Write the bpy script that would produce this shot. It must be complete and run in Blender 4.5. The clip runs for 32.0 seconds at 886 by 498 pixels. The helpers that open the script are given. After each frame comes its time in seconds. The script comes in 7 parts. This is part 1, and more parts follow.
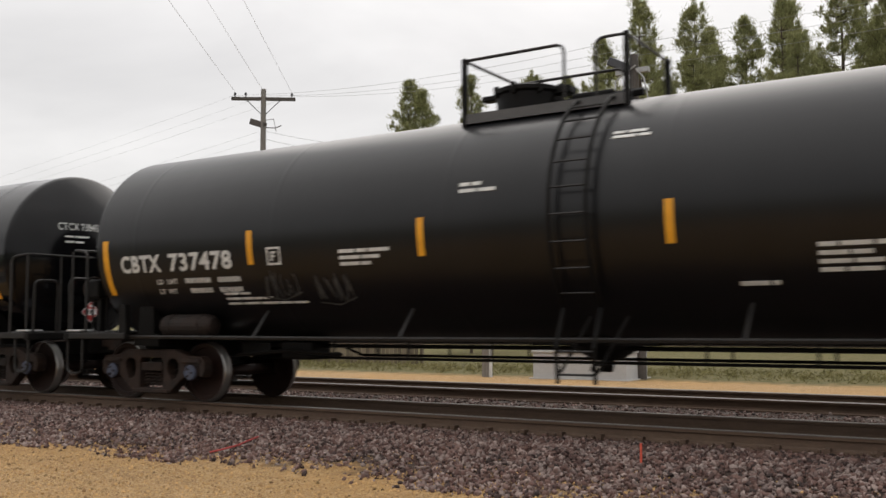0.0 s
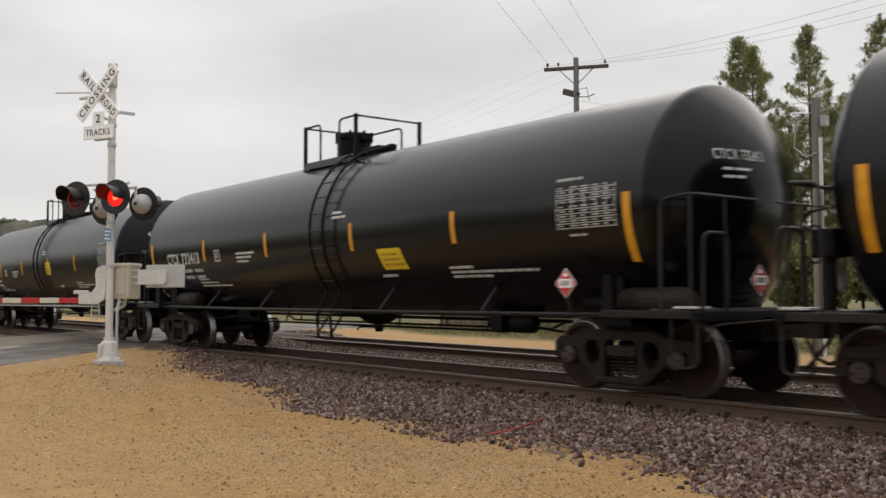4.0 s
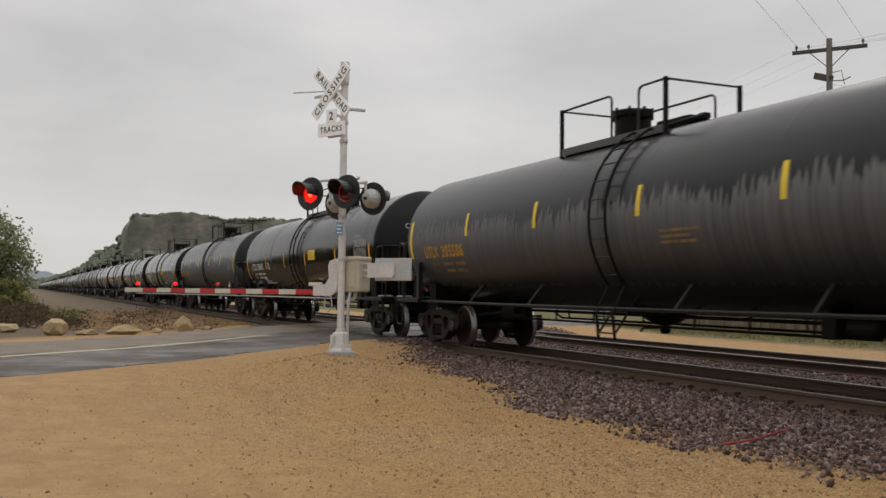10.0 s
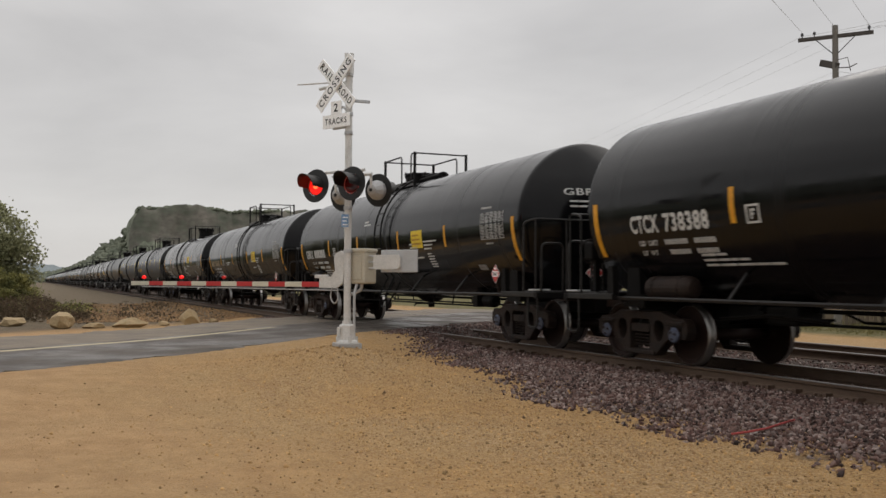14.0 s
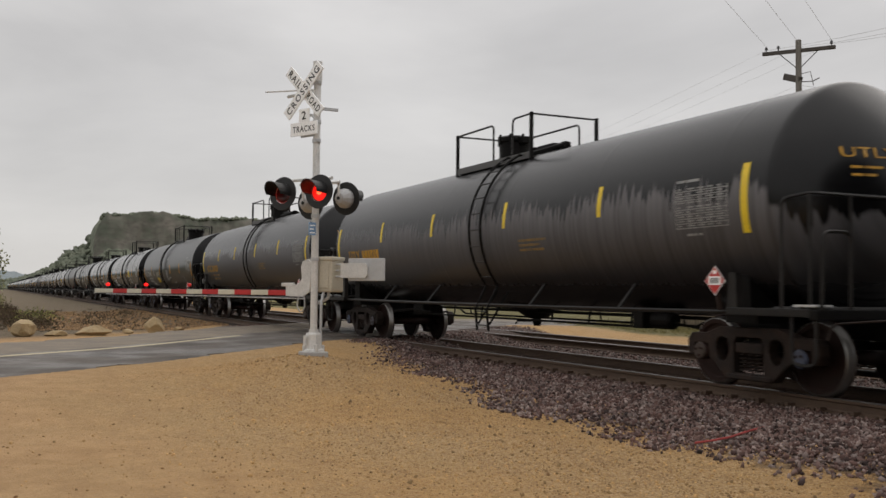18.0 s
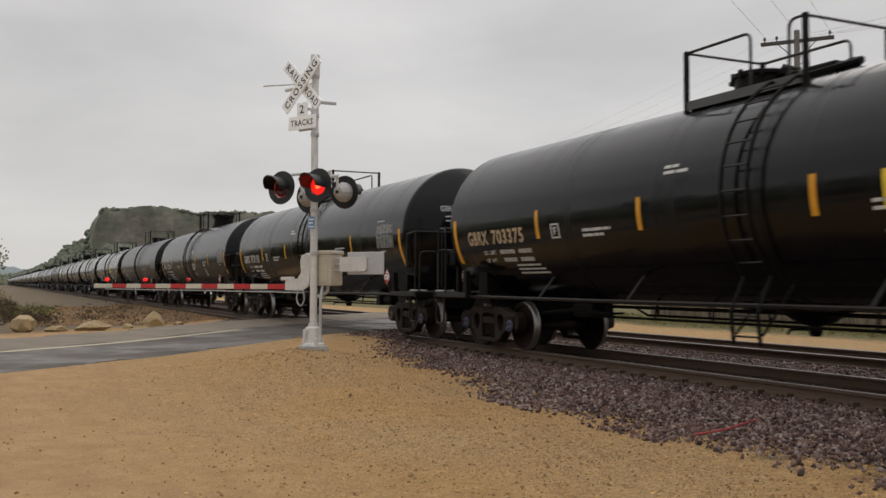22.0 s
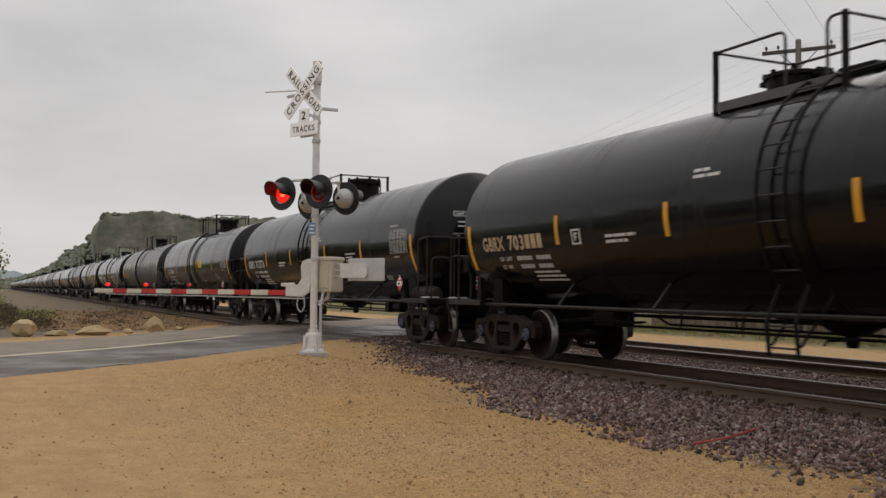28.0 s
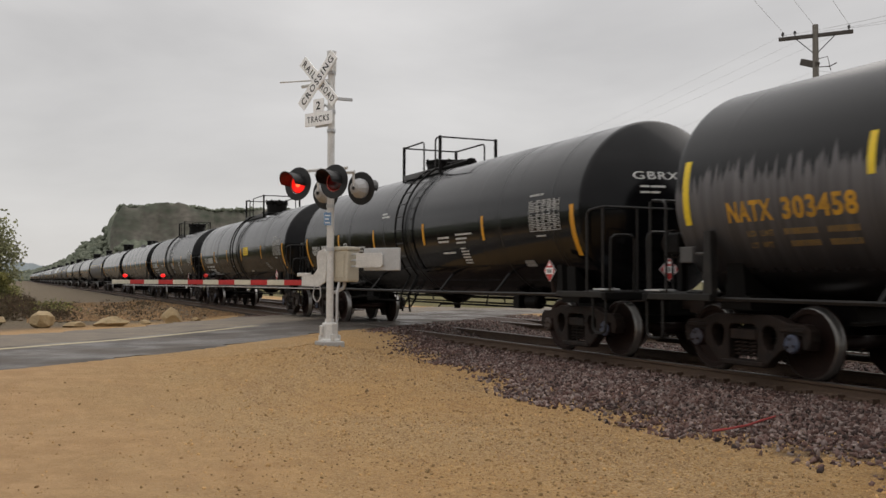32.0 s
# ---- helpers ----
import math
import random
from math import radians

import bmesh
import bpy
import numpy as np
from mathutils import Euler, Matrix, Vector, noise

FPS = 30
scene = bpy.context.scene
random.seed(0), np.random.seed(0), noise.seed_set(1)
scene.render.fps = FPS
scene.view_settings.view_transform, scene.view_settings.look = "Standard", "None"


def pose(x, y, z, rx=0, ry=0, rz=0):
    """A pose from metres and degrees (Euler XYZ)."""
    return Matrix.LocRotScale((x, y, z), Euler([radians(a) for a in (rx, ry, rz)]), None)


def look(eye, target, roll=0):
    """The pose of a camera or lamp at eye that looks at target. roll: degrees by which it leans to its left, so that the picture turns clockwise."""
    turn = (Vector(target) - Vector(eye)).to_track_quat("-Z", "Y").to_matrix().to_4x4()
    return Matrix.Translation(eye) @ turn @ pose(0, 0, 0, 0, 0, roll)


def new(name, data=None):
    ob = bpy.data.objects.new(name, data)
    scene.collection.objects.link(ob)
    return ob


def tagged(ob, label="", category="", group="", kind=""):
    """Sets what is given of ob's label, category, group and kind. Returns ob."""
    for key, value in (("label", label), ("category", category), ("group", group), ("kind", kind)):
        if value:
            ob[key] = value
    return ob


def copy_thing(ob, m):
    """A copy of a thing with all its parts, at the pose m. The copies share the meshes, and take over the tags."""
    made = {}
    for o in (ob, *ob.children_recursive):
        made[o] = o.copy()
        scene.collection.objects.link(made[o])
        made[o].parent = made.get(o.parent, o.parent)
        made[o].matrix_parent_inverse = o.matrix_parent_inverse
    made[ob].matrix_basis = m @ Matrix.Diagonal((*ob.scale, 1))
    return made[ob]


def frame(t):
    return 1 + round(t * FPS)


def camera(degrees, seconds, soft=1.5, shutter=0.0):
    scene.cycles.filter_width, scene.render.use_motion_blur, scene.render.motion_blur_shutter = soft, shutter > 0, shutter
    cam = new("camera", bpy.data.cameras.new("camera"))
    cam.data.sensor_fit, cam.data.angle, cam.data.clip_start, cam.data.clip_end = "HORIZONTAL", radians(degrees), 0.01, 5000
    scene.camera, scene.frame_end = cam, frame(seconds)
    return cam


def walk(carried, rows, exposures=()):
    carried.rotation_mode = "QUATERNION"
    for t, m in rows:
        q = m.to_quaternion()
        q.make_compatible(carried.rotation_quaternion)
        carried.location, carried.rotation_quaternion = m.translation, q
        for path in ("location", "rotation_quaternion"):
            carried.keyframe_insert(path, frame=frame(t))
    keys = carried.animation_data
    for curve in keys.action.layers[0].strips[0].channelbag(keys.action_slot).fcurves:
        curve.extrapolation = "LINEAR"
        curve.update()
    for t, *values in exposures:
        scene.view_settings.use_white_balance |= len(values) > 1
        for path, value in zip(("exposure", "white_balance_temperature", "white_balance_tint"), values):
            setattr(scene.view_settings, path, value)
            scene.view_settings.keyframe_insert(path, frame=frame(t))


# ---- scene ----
FOV = 50.33
# seconds, place, bearing from the track's far end, pitch, lean
PATH = [
    (0, 0.514, -1.392, 1.187, 57.88, 4.49, -0.32), (0.5, 0.433, -1.332, 1.184, 55.47, 3.09, -0.22), (1, 0.342, -1.150, 1.182, 54.65, 4.57, -0.11),
    (1.5, 0.276, -1.075, 1.205, 51.74, 3.33, 0.53), (2, 0.355, -0.843, 1.225, 46.80, 2.87, 1.14), (2.5, 0.360, -0.726, 1.238, 44.38, 2.05, 0.42),
    (3, 0.265, -0.640, 1.230, 43.51, 2.43, 1.44), (3.5, 0.224, -0.566, 1.264, 41.52, 2.79, -0.33), (4, 0.339, -0.388, 1.246, 38.03, 2.83, -0.16),
    (4.5, 0.395, -0.236, 1.272, 33.31, 1.28, 0.08), (6.5, 0.017, 0.027, 1.237, 26.31, 1.44, 0.40), (7, -0.009, 0.021, 1.235, 24.64, 1.93, 0.37),
    (7.5, 0.001, 0.014, 1.224, 24.50, 1.28, 0.31), (8, 0.001, 0.017, 1.208, 24.30, 1.39, 0.49), (8.5, -0.006, 0.017, 1.207, 24.27, 2.12, 0.45),
    (9, -0.000, 0.000, 1.222, 24.53, 2.43, 0.09), (9.5, -0.005, 0.006, 1.198, 23.86, 2.15, 0.71), (10, 0.021, -0.008, 1.215, 23.76, 2.61, 0.69),
    (10.5, 0.015, -0.003, 1.227, 24.47, 2.31, 0.59), (11, -0.002, 0.001, 1.230, 24.30, 1.51, -0.15), (11.5, 0.012, -0.008, 1.227, 24.32, 2.12, 0.54),
    (12, 0.004, -0.008, 1.232, 24.54, 2.23, 0.55), (12.5, -0.005, -0.005, 1.238, 23.54, 2.28, 0.43), (13, -0.009, -0.000, 1.229, 23.37, 2.02, 0.42),
    (13.5, -0.012, -0.011, 1.220, 23.45, 1.88, 0.63), (14, -0.011, -0.012, 1.228, 23.46, 2.03, 0.28), (14.5, -0.012, -0.006, 1.231, 23.27, 2.01, 0.28),
    (16.5, 0.005, -0.007, 1.225, 24.46, 2.42, 0.45), (17, 0.010, -0.013, 1.222, 24.46, 2.50, 0.53), (17.5, -0.004, -0.001, 1.224, 24.78, 2.35, 0.56),
    (18, 0.001, -0.005, 1.226, 25.39, 2.59, 0.55), (18.5, 0.010, -0.003, 1.235, 25.50, 2.78, 0.33), (19, 0.009, -0.005, 1.232, 25.62, 3.06, 0.38),
    (19.5, 0.012, -0.009, 1.231, 25.95, 2.97, 0.36), (20, 0.009, -0.002, 1.225, 26.64, 3.09, 0.46), (20.5, -0.007, -0.000, 1.223, 26.55, 3.01, 0.22),
    (21, -0.004, -0.004, 1.219, 26.53, 2.83, 0.33), (21.5, -0.000, -0.000, 1.223, 26.25, 2.55, 0.34), (22, 0.002, -0.002, 1.235, 25.44, 2.14, 0.19),
    (22.5, 0.001, -0.003, 1.237, 24.78, 1.53, 0.39), (23, -0.007, -0.001, 1.222, 24.72, 1.83, 0.44), (23.5, -0.009, -0.000, 1.245, 24.65, 2.09, 0.28),
    (24, -0.002, -0.010, 1.244, 24.24, 2.13, 0.53), (24.5, 0.006, -0.018, 1.237, 24.23, 2.57, 0.49), (25, 0.001, -0.006, 1.242, 24.36, 2.58, 0.36),
    (25.5, 0.004, -0.009, 1.236, 24.16, 2.83, 0.35), (26, 0.001, -0.001, 1.246, 24.67, 2.65, 0.36), (26.5, -0.006, -0.003, 1.244, 24.62, 2.30, 0.48),
    (28.5, 0.011, -0.001, 1.235, 25.55, 2.56, 0.50), (29, 0.001, 0.001, 1.244, 25.34, 2.40, 0.18), (29.5, 0.008, 0.005, 1.241, 25.00, 2.46, 0.25),
    (30, 0.000, 0.003, 1.240, 24.86, 2.09, 0.19), (30.5, -0.003, -0.005, 1.245, 24.67, 2.36, 0.14), (31, -0.002, -0.003, 1.233, 24.30, 2.29, 0.08),
    (31.5, -0.019, -0.009, 1.232, 24.44, 2.24, 0.27), (32, -0.011, -0.007, 1.228, 24.49, 1.92, 0.20),
]
cam = camera(FOV, 32.0, 1.5, 0.12)


def eye_pose(x, y, z, bearing, pitch, lean):
    a, p = radians(bearing), radians(pitch)
    way = Vector((-math.cos(a) * math.cos(p), math.sin(a) * math.cos(p), math.sin(p)))
    eye = Vector((x, y, z))
    return look(eye, eye + way, lean)


walk(cam, [(t, eye_pose(x, y, z, b, p, r)) for t, x, y, z, b, p, r in PATH], [(0, 0.48, 6650, 12), (3, 0.42, 6650, 12), (4.5, 0.25, 6650, 12), (6.5, 0.04, 6650, 12), (32, 0.04, 6650, 12)])

# ---- light: an overcast autumn sky ----
world = bpy.data.worlds.new("overcast_sky")
scene.world = world
world.use_nodes = True
wn, wl = world.node_tree.nodes, world.node_tree.links
wn.clear()


def wnode(kind, **inputs):
    n = wn.new(kind)
    for k, v in inputs.items():
        n.inputs[k.replace("_", " ")].default_value = v
    return n


sky = wn.new("ShaderNodeTexSky")
sky.sky_type, sky.sun_disc = "NISHITA", False
sky.sun_elevation, sky.sun_rotation = radians(42), radians(-17)
sky_dim = wnode("ShaderNodeMix")
sky_dim.data_type, sky_dim.blend_type = "RGBA", "MULTIPLY"
sky_dim.inputs[0].default_value = 1.0
sky_dim.inputs[7].default_value = (0.1, 0.1, 0.1, 1)
wl.new(sky.outputs[0], sky_dim.inputs[6])
coord = wn.new("ShaderNodeTexCoord")
stretch = wnode("ShaderNodeMapping", Scale=(1.0, 1.0, 3.2))
wl.new(coord.outputs["Generated"], stretch.inputs[0])
cloud = wnode("ShaderNodeTexNoise", Scale=2.2, Detail=6.0, Roughness=0.52, Distortion=0.3)
wl.new(stretch.outputs[0], cloud.inputs["Vector"])
tone = wn.new("ShaderNodeValToRGB")
tone.color_ramp.elements[0].position, tone.color_ramp.elements[0].color = 0.3, (0.53, 0.53, 0.525, 1)
tone.color_ramp.elements[1].position, tone.color_ramp.elements[1].color = 0.72, (0.72, 0.72, 0.71, 1)
wl.new(cloud.outputs[0], tone.inputs[0])
# brighter towards the zenith, as an overcast sky is
split = wn.new("ShaderNodeSeparateXYZ")
wl.new(coord.outputs["Generated"], split.inputs[0])
rise = wnode("ShaderNodeMapRange")
rise.inputs[1].default_value, rise.inputs[2].default_value = 0.25, 1.0
rise.inputs[3].default_value, rise.inputs[4].default_value = 1.0, 2.3
wl.new(split.outputs[2], rise.inputs[0])
lift = wn.new("ShaderNodeVectorMath")
lift.operation = "SCALE"
wl.new(tone.outputs[0], lift.inputs[0])
wl.new(rise.outputs[0], lift.inputs[3])
# the hidden sun brightens the clouds behind the tracks
glow = wn.new("ShaderNodeVectorMath")
glow.operation = "DOT_PRODUCT"
glow.inputs[1].default_value = (-0.25, 0.82, 0.52)
wl.new(coord.outputs["Generated"], glow.inputs[0])
side = wnode("ShaderNodeMapRange")
side.inputs[1].default_value, side.inputs[2].default_value = 0.42, 0.98
side.inputs[3].default_value, side.inputs[4].default_value = 0.98, 0.99
wl.new(glow.outputs["Value"], side.inputs[0])
lift2 = wn.new("ShaderNodeVectorMath")
lift2.operation = "SCALE"
wl.new(lift.outputs[0], lift2.inputs[0])
wl.new(side.outputs[0], lift2.inputs[3])
both = wnode("ShaderNodeMix")
both.data_type = "RGBA"
both.inputs[0].default_value = 0.93
wl.new(sky_dim.outputs[2], both.inputs[6])
wl.new(lift2.outputs[0], both.inputs[7])
back = wnode("ShaderNodeBackground", Strength=1.0)
wl.new(both.outputs[2], back.inputs[0])
wl.new(back.outputs[0], wn.new("ShaderNodeOutputWorld").inputs[0])

sun = new("sun", bpy.data.lights.new("sun", "SUN"))
sun.data.energy, sun.data.angle, sun.data.color = 0.45, radians(60), (1.0, 0.95, 0.88)
sun.matrix_world = look((-23, 56, 45), (-8, 6, 0))


# ---- materials ----
def material(name, color, rough=0.6, metal=0.0, second=None, scale=4.0, amount=0.5, bump=0.0, bump_scale=60.0, grain=0.15,
             stretch=(1, 1, 1), spec=0.5, island=0.0, object_random=0.0, emit=0.0, leaf=0.0):
    """Principled surface with mottling at two scales, fine relief and piece-to-piece variation."""
    m = bpy.data.materials.new(name)
    m.use_nodes = True
    nt = m.node_tree
    n, l = nt.nodes, nt.links
    bsdf = n["Principled BSDF"]
    bsdf.inputs["Roughness"].default_value = rough
    bsdf.inputs["Metallic"].default_value = metal
    bsdf.inputs["Specular IOR Level"].default_value = spec
    tc = n.new("ShaderNodeTexCoord")
    mp = n.new("ShaderNodeMapping")
    mp.inputs["Scale"].default_value = stretch
    l.new(tc.outputs["Object"], mp.inputs[0])
    big = n.new("ShaderNodeTexNoise")
    big.inputs["Scale"].default_value, big.inputs["Detail"].default_value, big.inputs["Roughness"].default_value = scale, 5, 0.6
    fine = n.new("ShaderNodeTexNoise")
    fine.inputs["Scale"].default_value, fine.inputs["Detail"].default_value = bump_scale, 3
    l.new(mp.outputs[0], big.inputs["Vector"])
    l.new(mp.outputs[0], fine.inputs["Vector"])
    ramp = n.new("ShaderNodeMapRange")
    ramp.inputs[1].default_value, ramp.inputs[2].default_value = 0.35, 0.65
    ramp.inputs[3].default_value, ramp.inputs[4].default_value = 0.0, amount
    l.new(big.outputs[0], ramp.inputs[0])
    mix = n.new("ShaderNodeMix")
    mix.data_type = "RGBA"
    s = second or tuple(c * 0.6 for c in color)
    mix.inputs[6].default_value, mix.inputs[7].default_value = (*color, 1), (*s, 1)
    l.new(ramp.outputs[0], mix.inputs[0])
    vary = n.new("ShaderNodeMapRange")
    vary.inputs[1].default_value, vary.inputs[2].default_value = 0.25, 0.75
    vary.inputs[3].default_value, vary.inputs[4].default_value = 1 - grain, 1 + grain
    l.new(fine.outputs[0], vary.inputs[0])
    value = vary.outputs[0]
    for rate, kind, out in ((island, "ShaderNodeNewGeometry", "Random Per Island"), (object_random, "ShaderNodeObjectInfo", "Random")):
        if rate:
            src = n.new(kind)
            r = n.new("ShaderNodeMapRange")
            r.inputs[3].default_value, r.inputs[4].default_value = 1 - rate, 1 + rate
            l.new(src.outputs[out], r.inputs[0])
            mul = n.new("ShaderNodeMath")
            mul.operation = "MULTIPLY"
            l.new(value, mul.inputs[0])
            l.new(r.outputs[0], mul.inputs[1])
            value = mul.outputs[0]
    sc = n.new("ShaderNodeVectorMath")
    sc.operation = "SCALE"
    l.new(mix.outputs[2], sc.inputs[0])
    l.new(value, sc.inputs[3])
    l.new(sc.outputs[0], bsdf.inputs["Base Color"])
    if bump:
        b = n.new("ShaderNodeBump")
        b.inputs["Strength"].default_value, b.inputs["Distance"].default_value = bump, 0.02
        l.new(fine.outputs[0], b.inputs["Height"])
        l.new(b.outputs[0], bsdf.inputs["Normal"])
    if leaf:
        # thin leaves let light through from behind
        tr = n.new("ShaderNodeBsdfTranslucent")
        l.new(sc.outputs[0], tr.inputs[0])
        ms = n.new("ShaderNodeMixShader")
        ms.inputs[0].default_value = leaf
        l.new(bsdf.outputs[0], ms.inputs[1])
        l.new(tr.outputs[0], ms.inputs[2])
        l.new(ms.outputs[0], n["Material Output"].inputs[0])
    if emit:
        bsdf.inputs["Emission Color"].default_value = (*color, 1)
        bsdf.inputs["Emission Strength"].default_value = emit
    return m


HALF, CROWN, KNUCKLE = 7.86, 2.2, 0.15


def weathered_paint(name):
    """Black tank paint whose lower two thirds have chalked to streaky grey under an uneven dripping edge."""
    m = material(name, (0.004, 0.004, 0.0047), 0.4, second=(0.008, 0.0076, 0.0076), scale=1.2, bump_scale=25, grain=0.2, spec=0.3)
    n, l = m.node_tree.nodes, m.node_tree.links
    bsdf = n["Principled BSDF"]
    base = bsdf.inputs["Base Color"].links[0].from_socket
    tc = n.new("ShaderNodeTexCoord")

    def streak(sx, sz, detail):
        mp = n.new("ShaderNodeMapping")
        mp.inputs["Scale"].default_value = (sx, 0.15, sz)
        l.new(tc.outputs["Object"], mp.inputs[0])
        no = n.new("ShaderNodeTexNoise")
        no.inputs["Scale"].default_value, no.inputs["Detail"].default_value = 1.0, detail
        l.new(mp.outputs[0], no.inputs["Vector"])
        return no.outputs[0]

    def calc(op, a, b):
        x = n.new("ShaderNodeMath")
        x.operation = op
        for i, v in enumerate((a, b)):
            if isinstance(v, (int, float)):
                x.inputs[i].default_value = v
            else:
                l.new(v, x.inputs[i])
        return x.outputs[0]

    sep = n.new("ShaderNodeSeparateXYZ")
    l.new(tc.outputs["Object"], sep.inputs[0])
    edge = calc("ADD", calc("ADD", calc("MULTIPLY", streak(0.7, 0.0, 2), 0.5), calc("MULTIPLY", streak(15.0, 0.08, 7), 1.2)), 1.78)
    head = n.new("ShaderNodeMapRange")
    head.inputs[1].default_value, head.inputs[2].default_value = HALF - 0.15, HALF + 0.3
    head.inputs[3].default_value, head.inputs[4].default_value = 0.0, 0.5
    l.new(calc("ABSOLUTE", sep.outputs[0], 0.0), head.inputs[0])
    edge = calc("SUBTRACT", edge, head.outputs[0])
    over = n.new("ShaderNodeMapRange")
    over.inputs[1].default_value, over.inputs[2].default_value = -0.01, 0.05
    l.new(calc("SUBTRACT", edge, sep.outputs[2]), over.inputs[0])
    low = n.new("ShaderNodeMapRange")
    low.inputs[1].default_value, low.inputs[2].default_value = 1.25, 2.6
    l.new(sep.outputs[2], low.inputs[0])
    lines = n.new("ShaderNodeMapRange")
    lines.inputs[1].default_value, lines.inputs[2].default_value = 0.36, 0.6
    lines.inputs[3].default_value, lines.inputs[4].default_value = 0.62, 1.0
    l.new(streak(13.0, 0.3, 7), lines.inputs[0])
    mask = calc("MULTIPLY", calc("MULTIPLY", over.outputs[0], low.outputs[0]), lines.outputs[0])
    mix = n.new("ShaderNodeMix")
    mix.data_type = "RGBA"
    l.new(mask, mix.inputs[0])
    l.new(base, mix.inputs[6])
    mix.inputs[7].default_value = (0.152, 0.148, 0.157, 1)
    l.new(mix.outputs[2], bsdf.inputs["Base Color"])
    rr = n.new("ShaderNodeMapRange")
    rr.inputs[3].default_value, rr.inputs[4].default_value = 0.24, 0.7
    l.new(mask, rr.inputs[0])
    l.new(rr.outputs[0], bsdf.inputs["Roughness"])
    return m


